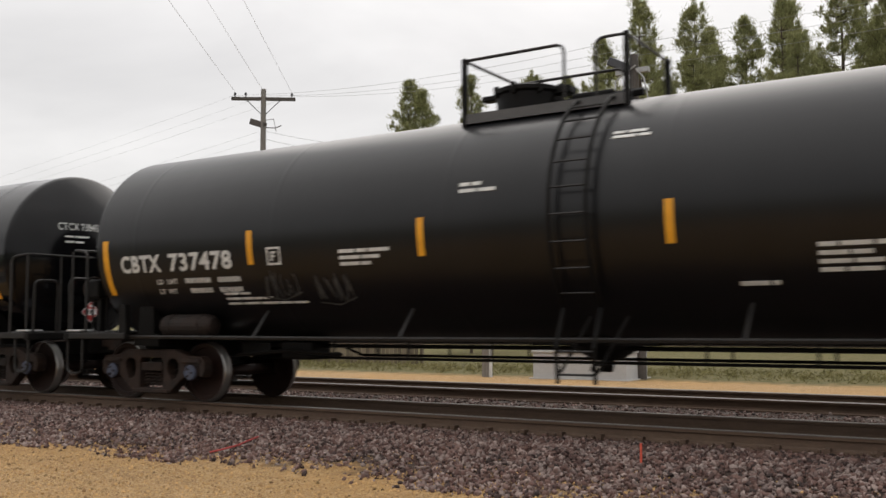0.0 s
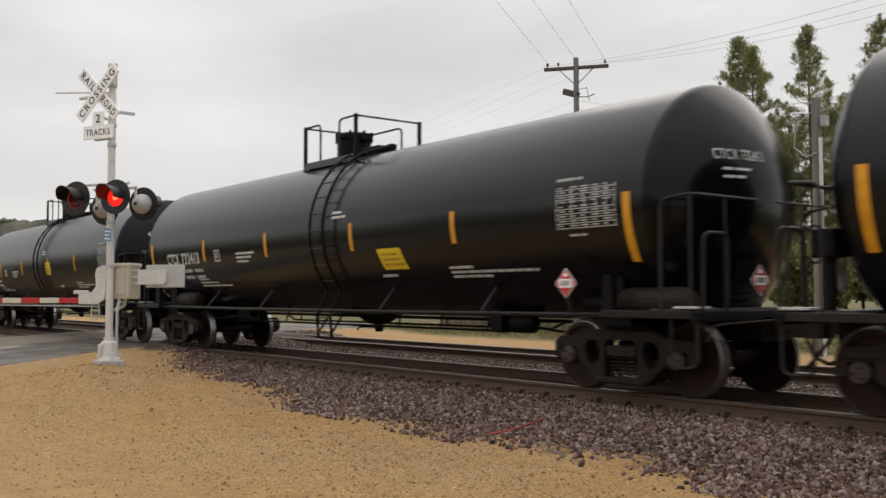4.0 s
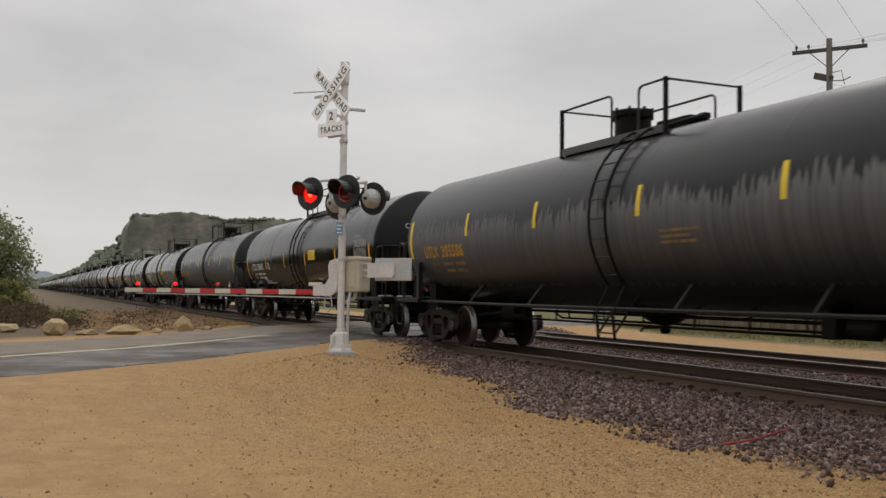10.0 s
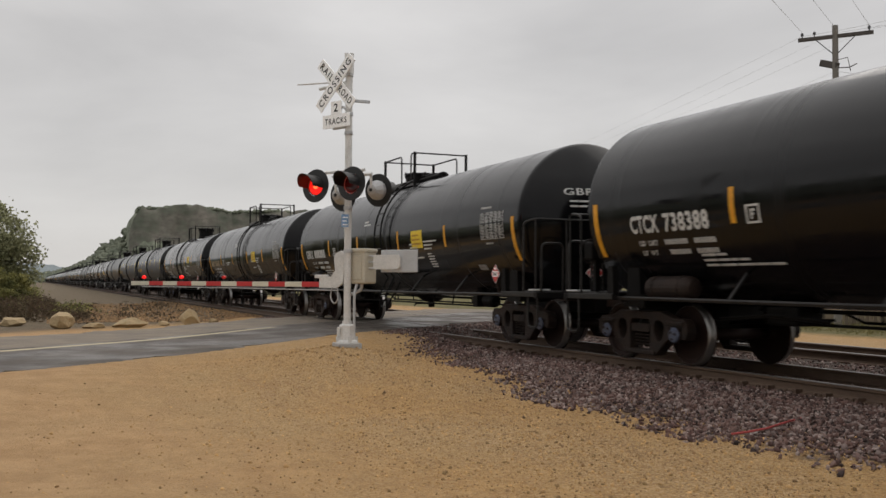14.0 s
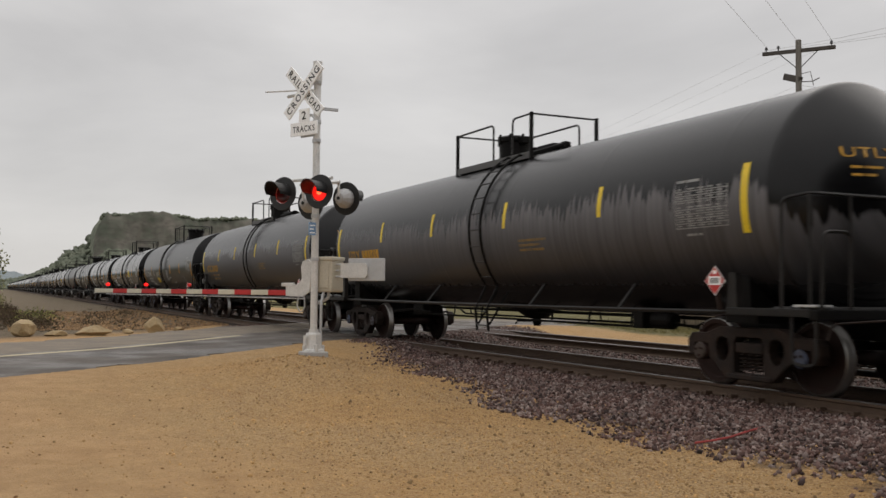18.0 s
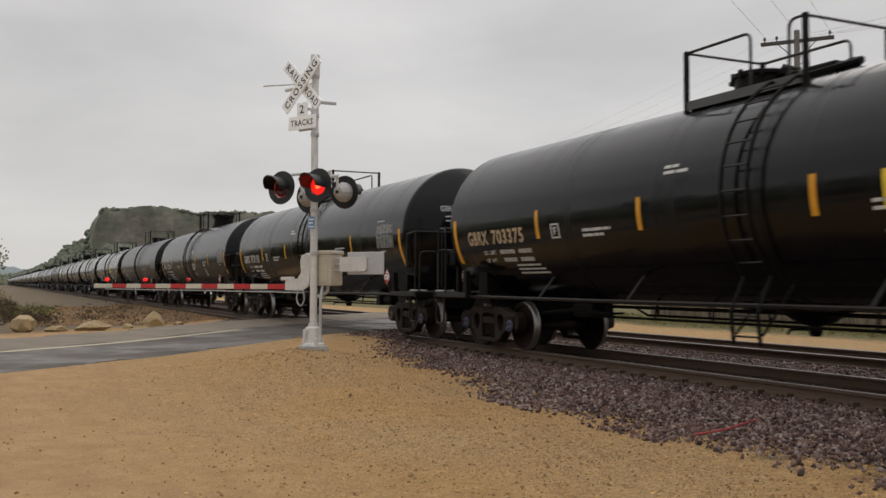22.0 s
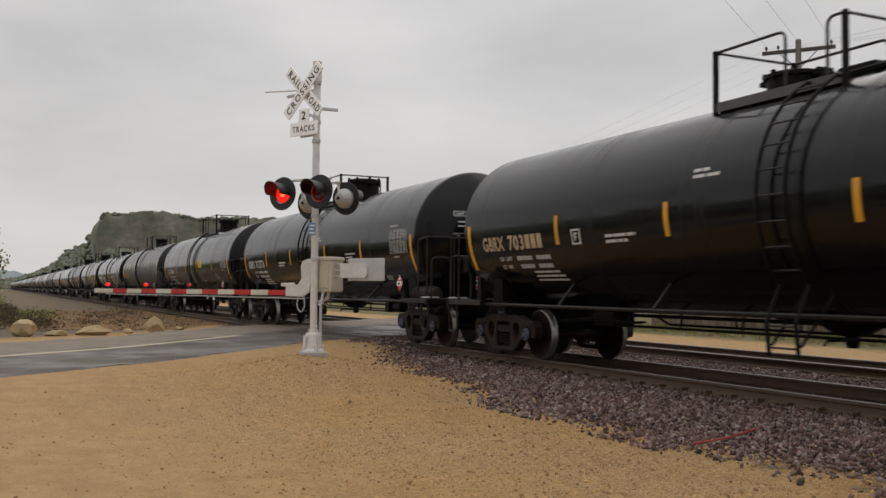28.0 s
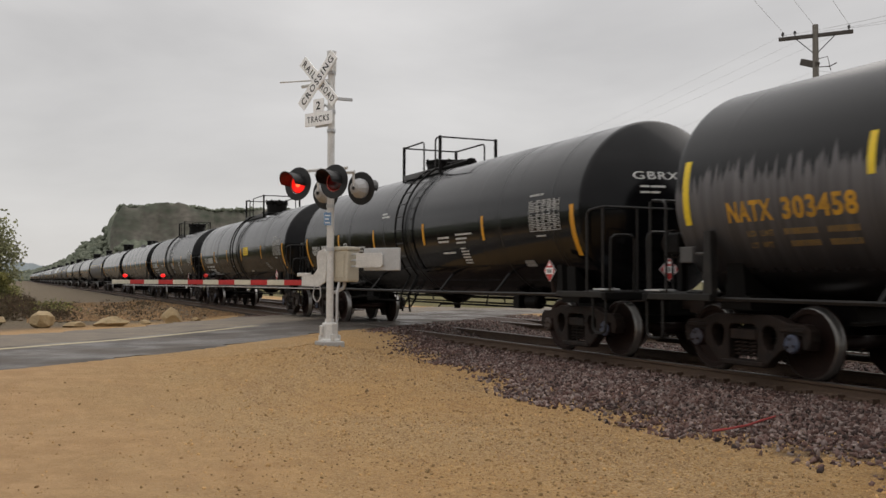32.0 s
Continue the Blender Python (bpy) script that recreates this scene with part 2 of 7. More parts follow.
M = {
    "tank": material("black_tank_paint", (0.0035, 0.0035, 0.0044), 0.36, second=(0.006, 0.006, 0.0068), scale=0.7, amount=0.6, bump=0.12, bump_scale=2.2, grain=0.25, stretch=(1, 1, 0.35), spec=0.34),
    "tank_gloss": material("fresh_black_tank_paint", (0.003, 0.003, 0.0037), 0.11, second=(0.005, 0.005, 0.0056), scale=0.7, amount=0.6, bump=0.1, bump_scale=2.0, grain=0.25, stretch=(1, 1, 0.35), spec=0.27),
    "tank_head": material("glossy_head_paint", (0.003, 0.003, 0.0037), 0.15, second=(0.005, 0.005, 0.0055), scale=0.9, amount=0.6, bump=0.1, bump_scale=2.0, grain=0.2, spec=0.2),
    "tank_worn": weathered_paint("chalked_tank_paint"),
    "frame": material("black_underframe_paint", (0.004, 0.0037, 0.0037), 0.55, second=(0.009, 0.0075, 0.0065), scale=3, bump=0.2, spec=0.12),
    "steel": material("dusty_cast_steel", (0.01, 0.0066, 0.0054), 0.7, second=(0.042, 0.021, 0.013), scale=5, bump=0.4, object_random=0.35, spec=0.3),
    "pipe": material("worn_black_pipe", (0.009, 0.0086, 0.0086), 0.45, second=(0.024, 0.02, 0.018), scale=6, bump=0.1, object_random=0.3, spec=0.28),
    "grating": material("dull_grating_steel", (0.07, 0.068, 0.068), 0.5, second=(0.035, 0.033, 0.033), scale=5, spec=0.5),
    "wheel": material("wheel_steel", (0.023, 0.0105, 0.008), 0.6, metal=0.1, second=(0.01, 0.0055, 0.0045), scale=6, object_random=0.4, spec=0.2),
    "tread": material("bright_tread_steel", (0.3, 0.29, 0.28), 0.35, metal=0.9, scale=9),
    "cap": material("blue_bearing_cap", (0.06, 0.08, 0.135), 0.6, second=(0.06, 0.05, 0.05), scale=8, amount=0.7),
    "yellow": material("yellow_reflective_tape", (0.72, 0.33, 0.012), 0.45, second=(0.5, 0.22, 0.01), scale=5, amount=0.5),
    "bright_yellow": material("yellow_vinyl", (0.8, 0.58, 0.02), 0.45, second=(0.6, 0.42, 0.02), scale=6),
    "white_mark": material("white_stencil_paint", (0.62, 0.62, 0.6), 0.6, second=(0.4, 0.4, 0.39), scale=6, amount=0.7),
    "dim_mark": material("faded_stencil_paint", (0.3, 0.3, 0.29), 0.65, second=(0.15, 0.15, 0.15), scale=9, amount=0.8),
    "gold_mark": material("yellow_stencil_paint", (0.6, 0.31, 0.02), 0.6, second=(0.3, 0.16, 0.02), scale=7, amount=0.8),
    "beige_mark": material("beige_stencil_paint", (0.5, 0.38, 0.24), 0.6, second=(0.32, 0.24, 0.15), scale=6, amount=0.7),
    "faint_gold": material("faint_yellow_stencil", (0.27, 0.16, 0.04), 0.65, second=(0.13, 0.1, 0.06), scale=9, amount=0.9),
    "spray": material("grey_spray_paint", (0.2, 0.2, 0.21), 0.6, second=(0.09, 0.09, 0.09), scale=8, amount=0.8),
    "dim_spray": material("faded_spray_paint", (0.05, 0.05, 0.05), 0.6, second=(0.02, 0.02, 0.02), scale=8, amount=0.8),
    "tan_spray": material("tan_spray_paint", (0.3, 0.24, 0.14), 0.6, second=(0.08, 0.07, 0.05), scale=8, amount=0.8),
    "red_sign": material("red_placard", (0.55, 0.035, 0.03), 0.5, second=(0.4, 0.03, 0.03), scale=9),
    "white": material("white_sign_sheet", (0.97, 0.97, 0.97), 0.5, second=(0.92, 0.92, 0.92), scale=3),
    "pink": material("pale_pink_paper", (0.55, 0.46, 0.46), 0.6, second=(0.4, 0.3, 0.3), scale=14, amount=0.8),
    "black": material("black_sign_ink", (0.02, 0.02, 0.021), 0.5),
    "alu": material("dull_aluminium_mast", (0.66, 0.65, 0.63), 0.5, metal=0.15, second=(0.52, 0.51, 0.49), scale=5, bump_scale=40),
    "beige": material("beige_cabinet_paint", (0.5, 0.46, 0.37), 0.5, second=(0.42, 0.38, 0.3), scale=4),
    "galv": material("galvanised_plate", (0.5, 0.51, 0.52), 0.45, metal=0.3, second=(0.42, 0.42, 0.43), scale=7),
    "lamp_black": material("black_lamp_housing", (0.012, 0.012, 0.012), 0.5),
    "lamp_back": material("grey_lamp_back", (0.42, 0.42, 0.42), 0.5, second=(0.34, 0.34, 0.34), scale=6),
    "lit": material("lit_red_roundel", (0.9, 0.012, 0.008), 0.4, emit=0.9),
    "hot": material("lit_red_filament_spot", (1.0, 0.09, 0.03), 0.4, emit=3.0),
    "lens_dim": material("dim_red_arm_lamp", (0.5, 0.012, 0.01), 0.4, emit=0.25),
    "cream": material("cream_reflective_sheet", (0.62, 0.59, 0.48), 0.5, second=(0.5, 0.47, 0.38), scale=5),
    "unlit": material("dark_red_roundel", (0.16, 0.012, 0.014), 0.2, second=(0.03, 0.006, 0.006), scale=7, amount=0.9),
    "lens": material("lit_red_arm_lamp", (1.0, 0.012, 0.01), 0.4, emit=1.0),
    "blue": material("blue_sign_sheet", (0.2, 0.36, 0.6), 0.5),
    "red_stripe": material("red_reflective_stripe", (0.5, 0.03, 0.03), 0.5, second=(0.38, 0.025, 0.025), scale=8),
    "concrete": material("concrete", (0.42, 0.41, 0.39), 0.85, second=(0.32, 0.31, 0.3), scale=3, bump=0.3),
    "rail": material("brown_rail_steel", (0.08, 0.047, 0.03), 0.75, second=(0.12, 0.078, 0.048), scale=6, stretch=(0.3, 1, 1), bump=0.2),
    "rail_top": material("polished_rail_head", (0.22, 0.2, 0.19), 0.38, metal=0.8, second=(0.12, 0.105, 0.095), scale=2, stretch=(0.1, 1, 1)),
    "tie": material("weathered_tie_timber", (0.05, 0.036, 0.028), 0.9, second=(0.085, 0.064, 0.05), scale=5, stretch=(4, 0.6, 2), bump=0.5, object_random=0.3),
    "asphalt": material("worn_asphalt", (0.06, 0.051, 0.044), 0.45, second=(0.108, 0.09, 0.074), scale=1.3, amount=1.0, bump=0.5, bump_scale=45, grain=0.3, spec=0.3),
    "dusty": material("dusty_asphalt", (0.135, 0.11, 0.086), 0.8, second=(0.2, 0.16, 0.115), scale=1.2, amount=1.0, bump=0.5, bump_scale=45, grain=0.3),
    "line": material("worn_road_line", (0.52, 0.44, 0.28), 0.7, second=(0.36, 0.31, 0.21), scale=5, amount=0.8),
    "stone": material("crushed_granite", (1.02, 0.9, 0.86), 0.85, second=(0.85, 0.83, 0.82), scale=1.5, amount=0.9, bump=0.2),
    "panel_mark": material("fine_white_stencil", (0.42, 0.42, 0.41), 0.6, second=(0.28, 0.28, 0.27), scale=6, amount=0.7),
    "chip": material("brown_stone_chip", (0.3, 0.18, 0.082), 0.9, second=(0.19, 0.112, 0.054), scale=3, amount=0.9, island=0.5),
    "pebble": material("loose_pebbles", (0.46, 0.285, 0.12), 0.9, second=(0.31, 0.185, 0.078), scale=2, amount=0.9, island=0.5),
    "boulder": material("tan_limestone", (0.4, 0.3, 0.165), 0.9, second=(0.21, 0.155, 0.09), scale=3.5, bump=0.6, bump_scale=14),
    "pole": material("weathered_pole_timber", (0.2, 0.185, 0.165), 0.9, second=(0.12, 0.11, 0.1), scale=3, stretch=(4, 4, 0.3), bump=0.4),
    "dark_wood": material("dark_crossarm_timber", (0.085, 0.075, 0.068), 0.9, second=(0.05, 0.045, 0.04), scale=4),
    "wire": material("line_wire", (0.38, 0.38, 0.38), 0.6),
    "can": material("transformer_grey", (0.045, 0.045, 0.05), 0.5),
    "pvc": material("white_conduit", (0.65, 0.65, 0.64), 0.5),
    "bark": material("pine_bark", (0.1, 0.075, 0.055), 0.95, second=(0.06, 0.045, 0.035), scale=6, bump=0.6, bump_scale=30),
    "needles": material("pine_needles", (0.29, 0.29, 0.135), 0.75, second=(0.2, 0.21, 0.095), scale=0.35, amount=0.9, island=0.4, spec=0.25, leaf=0.55),
    "leaves": material("broadleaf_foliage", (0.25, 0.23, 0.08), 0.7, second=(0.075, 0.09, 0.038), scale=0.8, amount=0.9, island=0.45, spec=0.25, leaf=0.4),
    "grey_leaves": material("grey_green_foliage", (0.31, 0.31, 0.18), 0.7, second=(0.22, 0.225, 0.12), scale=0.8, amount=0.9, island=0.4, spec=0.25, leaf=0.4),
    "brush": material("dry_brush", (0.1, 0.066, 0.045), 0.85, second=(0.07, 0.06, 0.032), scale=0.5, amount=0.9, island=0.4, spec=0.2, leaf=0.4),
    "grass": material("pale_roadside_grass", (0.18, 0.155, 0.065), 0.85, second=(0.11, 0.105, 0.042), scale=0.4, amount=0.9, island=0.35, spec=0.2, leaf=0.4),
    "fence": material("weathered_fence_board", (0.16, 0.125, 0.085), 0.9, second=(0.1, 0.08, 0.06), scale=4, stretch=(3, 3, 0.4), bump=0.3, object_random=0.3),
    "box": material("grey_utility_cabinet", (0.42, 0.42, 0.42), 0.7, second=(0.36, 0.36, 0.36), scale=2.5),
    "marker": material("orange_marker_stake", (0.62, 0.09, 0.05), 0.6),
    "red_cord": material("faded_red_rod", (0.36, 0.05, 0.045), 0.7),
    # greens lightened and greyed, so the bluff's haze sits in the colour
    "forest": material("hill_forest", (0.172, 0.184, 0.138), 0.95, second=(0.125, 0.14, 0.108), scale=0.06, amount=0.9, bump=0.0, bump_scale=0.25, grain=0.35, spec=0.1),
    "cliff": material("limestone_cliff", (0.155, 0.142, 0.122), 0.95, second=(0.07, 0.08, 0.06), scale=0.055, amount=0.9, bump_scale=0.22, grain=0.3, stretch=(1, 1, 1.8), spec=0.1),
    # distance haze is mixed into this pale, bluish wood colour
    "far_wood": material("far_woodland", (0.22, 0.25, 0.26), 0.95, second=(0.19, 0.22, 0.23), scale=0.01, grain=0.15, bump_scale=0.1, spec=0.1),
}
# ballast: each stone takes a tone of its own, from dark and red to pale grey
nodes, links = M["stone"].node_tree.nodes, M["stone"].node_tree.links
piece = nodes.new("ShaderNodeNewGeometry")
tones = nodes.new("ShaderNodeValToRGB")
for at, tint in ((0.0, (0.026, 0.017, 0.015)), (0.3, (0.085, 0.045, 0.037)), (0.55, (0.155, 0.096, 0.08)), (0.8, (0.18, 0.145, 0.135)), (1.0, (0.33, 0.275, 0.25))):
    stop = tones.color_ramp.elements[0] if at == 0 else tones.color_ramp.elements[-1] if at == 1 else tones.color_ramp.elements.new(at)
    stop.position, stop.color = at, (*tint, 1)
links.new(piece.outputs["Random Per Island"], tones.inputs[0])
tinted = nodes.new("ShaderNodeVectorMath")
tinted.operation = "MULTIPLY"
links.new(nodes["Principled BSDF"].inputs["Base Color"].links[0].from_socket, tinted.inputs[0])
links.new(tones.outputs[0], tinted.inputs[1])
links.new(tinted.outputs[0], nodes["Principled BSDF"].inputs["Base Color"])
# some bearing caps have lost their blue paint
nodes, links = M["cap"].node_tree.nodes, M["cap"].node_tree.links
which = nodes.new("ShaderNodeObjectInfo")
worn_cap = nodes.new("ShaderNodeMapRange")
worn_cap.inputs[1].default_value, worn_cap.inputs[2].default_value = 0.45, 0.55
links.new(which.outputs["Random"], worn_cap.inputs[0])
cap_mix = nodes.new("ShaderNodeMix")
cap_mix.data_type = "RGBA"
links.new(worn_cap.outputs[0], cap_mix.inputs[0])
links.new(nodes["Principled BSDF"].inputs["Base Color"].links[0].from_socket, cap_mix.inputs[6])
cap_mix.inputs[7].default_value = (0.05, 0.034, 0.027, 1)
links.new(cap_mix.outputs[2], nodes["Principled BSDF"].inputs["Base Color"])
# some tanks are duller than others
nodes, links = M["tank"].node_tree.nodes, M["tank"].node_tree.links
which = nodes.new("ShaderNodeObjectInfo")
dull = nodes.new("ShaderNodeMapRange")
dull.inputs[3].default_value, dull.inputs[4].default_value = 0.17, 0.29
links.new(which.outputs["Random"], dull.inputs[0])
links.new(dull.outputs[0], nodes["Principled BSDF"].inputs["Roughness"])
# rain has left dull streaks down the fresh paint
nodes, links = M["tank_gloss"].node_tree.nodes, M["tank_gloss"].node_tree.links
thin = nodes.new("ShaderNodeMapping")
thin.inputs["Scale"].default_value = (2.6, 0.1, 0.12)
links.new(nodes["Texture Coordinate"].outputs["Object"], thin.inputs[0])
rain = nodes.new("ShaderNodeTexNoise")
rain.inputs["Scale"].default_value, rain.inputs["Detail"].default_value, rain.inputs["Roughness"].default_value = 1.0, 6.0, 0.65
links.new(thin.outputs[0], rain.inputs["Vector"])
streaks = nodes.new("ShaderNodeMapRange")
streaks.inputs[1].default_value, streaks.inputs[2].default_value = 0.45, 0.7
streaks.inputs[3].default_value, streaks.inputs[4].default_value = 0.1, 0.34
links.new(rain.outputs[0], streaks.inputs[0])
links.new(streaks.outputs[0], nodes["Principled BSDF"].inputs["Roughness"])
# wet patches on the asphalt
nodes, links = M["asphalt"].node_tree.nodes, M["asphalt"].node_tree.links
wet = nodes.new("ShaderNodeTexNoise")
wet.inputs["Scale"].default_value, wet.inputs["Detail"].default_value = 0.55, 5.0
links.new(nodes["Texture Coordinate"].outputs["Object"], wet.inputs["Vector"])
damp = nodes.new("ShaderNodeMapRange")
damp.inputs[1].default_value, damp.inputs[2].default_value = 0.42, 0.6
damp.inputs[3].default_value, damp.inputs[4].default_value = 0.4, 0.8
links.new(wet.outputs[0], damp.inputs[0])
links.new(damp.outputs[0], nodes["Principled BSDF"].inputs["Roughness"])


# ---- mesh helpers ----
def part(name, bm, mat, parent=None, label="", smooth=False):
    """Links a bmesh as one mesh object, under a thing or a part if one is given."""
    me = bpy.data.meshes.new(name)
    bm.to_mesh(me)
    bm.free()
    if smooth:
        for p in me.polygons:
            p.use_smooth = True
    mats = mat if isinstance(mat, (list, tuple)) else [mat]
    for m in mats:
        me.materials.append(M[m])
    ob = new(name, me)
    ob.parent = parent
    if label:
        tagged(ob, label)
    return ob


def share(ob, parent, m=None, label=""):
    """Another object on the same mesh."""
    o = new(ob.name.split(".")[0], ob.data)
    o.parent = parent
    if m is not None:
        o.matrix_basis = m
    if label:
        tagged(o, label)
    return o


def thing(name, label, category, group="", m=None):
    ob = new(name)
    ob.empty_display_size = 0.2
    if m is not None:
        ob.matrix_basis = m
    return tagged(ob, label, category, group)


def box(bm, x0, x1, y0, y1, z0, z1, bevel=0.0, mi=0):
    vs = [bm.verts.new((x, y, z)) for x in (x0, x1) for y in (y0, y1) for z in (z0, z1)]
    fs = [bm.faces.new([vs[i] for i in q]) for q in ((0, 1, 3, 2), (4, 6, 7, 5), (0, 4, 5, 1), (2, 3, 7, 6), (0, 2, 6, 4), (1, 5, 7, 3))]
    for f in fs:
        f.material_index = mi
    if bevel:
        bmesh.ops.bevel(bm, geom=list({e for f in fs for e in f.edges}), offset=bevel, segments=2, affect="EDGES", profile=0.5)
    return bm


def lathe(bm, rows, seg=24, axis="z", at=(0, 0, 0), mi=0, caps=True):
    """A turned shape: rows of (radius, height along the axis)."""
    def put(a, b, h):
        p = {"z": (a, b, h), "x": (h, a, b), "y": (a, h, -b)}[axis]
        return bm.verts.new((p[0] + at[0], p[1] + at[1], p[2] + at[2]))
    rings = []
    for r, h in rows:
        if r < 1e-5:
            rings.append([put(0, 0, h)])
        else:
            rings.append([put(r * math.cos(2 * math.pi * k / seg), r * math.sin(2 * math.pi * k / seg), h) for k in range(seg)])
    for a, b in zip(rings, rings[1:]):
        for k in range(seg):
            q = [a[k % len(a)], a[(k + 1) % len(a)], b[(k + 1) % len(b)], b[k % len(b)]]
            q = [v for i, v in enumerate(q) if v not in q[:i]]
            if len(q) > 2:
                bm.faces.new(q).material_index = mi
    for ring, flip in ((rings[0], True), (rings[-1], False)):
        if caps and len(ring) > 1:
            bm.faces.new(ring[::-1] if flip else ring).material_index = mi
    return bm


def tube(bm, pts, r, seg=6, mi=0, r_end=None):
    """A round bar along a polyline, capped."""
    pts = [Vector(p) for p in pts]
    rings, side = [], None
    for i, p in enumerate(pts):
        a = (pts[i] - pts[i - 1]).normalized() if i else None
        b = (pts[i + 1] - pts[i]).normalized() if i < len(pts) - 1 else None
        t = ((a or b) + (b or a)).normalized()
        if side is None:
            side = t.orthogonal().normalized()
        side = (side - t * side.dot(t)).normalized()
        up = t.cross(side)
        rr = r if r_end is None else r + (r_end - r) * i / (len(pts) - 1)
        rings.append([bm.verts.new(p + (side * math.cos(2 * math.pi * k / seg) + up * math.sin(2 * math.pi * k / seg)) * rr) for k in range(seg)])
    for a, b in zip(rings, rings[1:]):
        for k in range(seg):
            bm.faces.new((a[k], a[(k + 1) % seg], b[(k + 1) % seg], b[k])).material_index = mi
    bm.faces.new(rings[0][::-1]).material_index = mi
    bm.faces.new(rings[-1]).material_index = mi
    return bm


def bend(pts, r=0.08, n=3):
    """Rounds the corners of a polyline."""
    pts = [Vector(p) for p in pts]
    out = [pts[0]]
    for a, b, c in zip(pts, pts[1:], pts[2:]):
        d1, d2 = (a - b), (c - b)
        k = min(r, d1.length * 0.45, d2.length * 0.45)
        p, q = b + d1.normalized() * k, b + d2.normalized() * k
        for i in range(n + 1):
            t = i / n
            out.append(p * (1 - t) ** 2 + b * 2 * t * (1 - t) + q * t * t)
    return out + [pts[-1]]


def prism(bm, outline, y0, y1, mi=0):
    """Extrudes an outline in the xz plane from y0 to y1."""
    a = [bm.verts.new((x, y0, z)) for x, z in outline]
    b = [bm.verts.new((x, y1, z)) for x, z in outline]
    bm.faces.new(a).material_index = mi
    bm.faces.new(b[::-1]).material_index = mi
    for i in range(len(a)):
        j = (i + 1) % len(a)
        bm.faces.new((a[j], a[i], b[i], b[j])).material_index = mi
    return bm


# ---- the tank cars: x along the car, the seen side towards -y, z up from the rail ----
R, ZC = 1.53, 2.42
TRACK_Y, TRACK2_Y = 9.86, 14.25
PITCH = 18.25
TURN = math.asin((R - KNUCKLE) / (CROWN - KNUCKLE))
SEAMS = (-7.0, -4.2, -1.4, 1.4, 4.2, 7.0)


def on_tank(x, s, off=0.006):
    """The place on the shell at arc height s above the height of 2.06 m on the seen side."""
    a = math.asin((2.06 - ZC) / R) + s / R
    return (x, -(R + off) * math.cos(a), ZC + (R + off) * math.sin(a))


def patch(bm, x0, x1, s0, s1, skew=0.0, off=0.006, n=4, mi=0):
    """A thin sheet laid on the shell, with edges that go down to it."""
    rows = []
    for i in range(n + 1):
        s = s0 + (s1 - s0) * i / n
        k = skew * (s - s0)
        rows.append([bm.verts.new(on_tank(x + k, s, o)) for x, o in ((x0, -0.004), (x0, off), (x1, off), (x1, -0.004))])
    for a, b in zip(rows, rows[1:]):
        for k in range(3):
            bm.faces.new((a[k], a[k + 1], b[k + 1], b[k])).material_index = mi
    bm.faces.new(rows[0][::-1]).material_index = mi
    bm.faces.new(rows[-1]).material_index = mi
    return bm


def text_bm(words, height, width=None, spacing=1.0, weight=0.024):
    """Letters of the built-in font as flat faces in the xy plane, from the origin."""
    cu = bpy.data.curves.new("letters", "FONT")
    cu.body, cu.size, cu.resolution_u, cu.offset = words, height / 0.70, 3, height * weight
    cu.space_character = spacing
    ob = bpy.data.objects.new("letters", cu)
    me = bpy.data.meshes.new_from_object(ob)
    bm = bmesh.new()
    bm.from_mesh(me)
    bpy.data.objects.remove(ob)
    bpy.data.curves.remove(cu)
    bpy.data.meshes.remove(me)
    xs = [v.co.x for v in bm.verts]
    k = (width / (max(xs) - min(xs))) if width else 0.8
    x0 = min(xs)
    for v in bm.verts:
        v.co.x = (v.co.x - x0) * k
    return bm


def tank_text(words, x, s, height, width):
    bm = text_bm(words.replace(" ", "  "), height, width, 1.1, 0.045)
    for i in range(1, 4):
        bmesh.ops.bisect_plane(bm, geom=bm.verts[:] + bm.edges[:] + bm.faces[:], plane_co=(0, height * i / 4, 0), plane_no=(0, 1, 0))
    for v in bm.verts:
        v.co = on_tank(x + v.co.x, s + v.co.y, 0.007)
    return bm


def bars(bm, x, s, widths, h=0.045, gap=0.085, off=0.006, dx=0.0, broken=True, rnd=random):
    """Small unreadable stencil lines, each broken into word lengths."""
    for i, w in enumerate(widths):
        a, end = x + dx * i, x + dx * i + w
        while a < end - 0.02:
            b = min(end, a + (rnd.uniform(0.12, 0.34) if broken else w))
            patch(bm, a, b, s - gap * i - h, s - gap * i, off=off, n=1)
            a = b + 0.03
    return bm


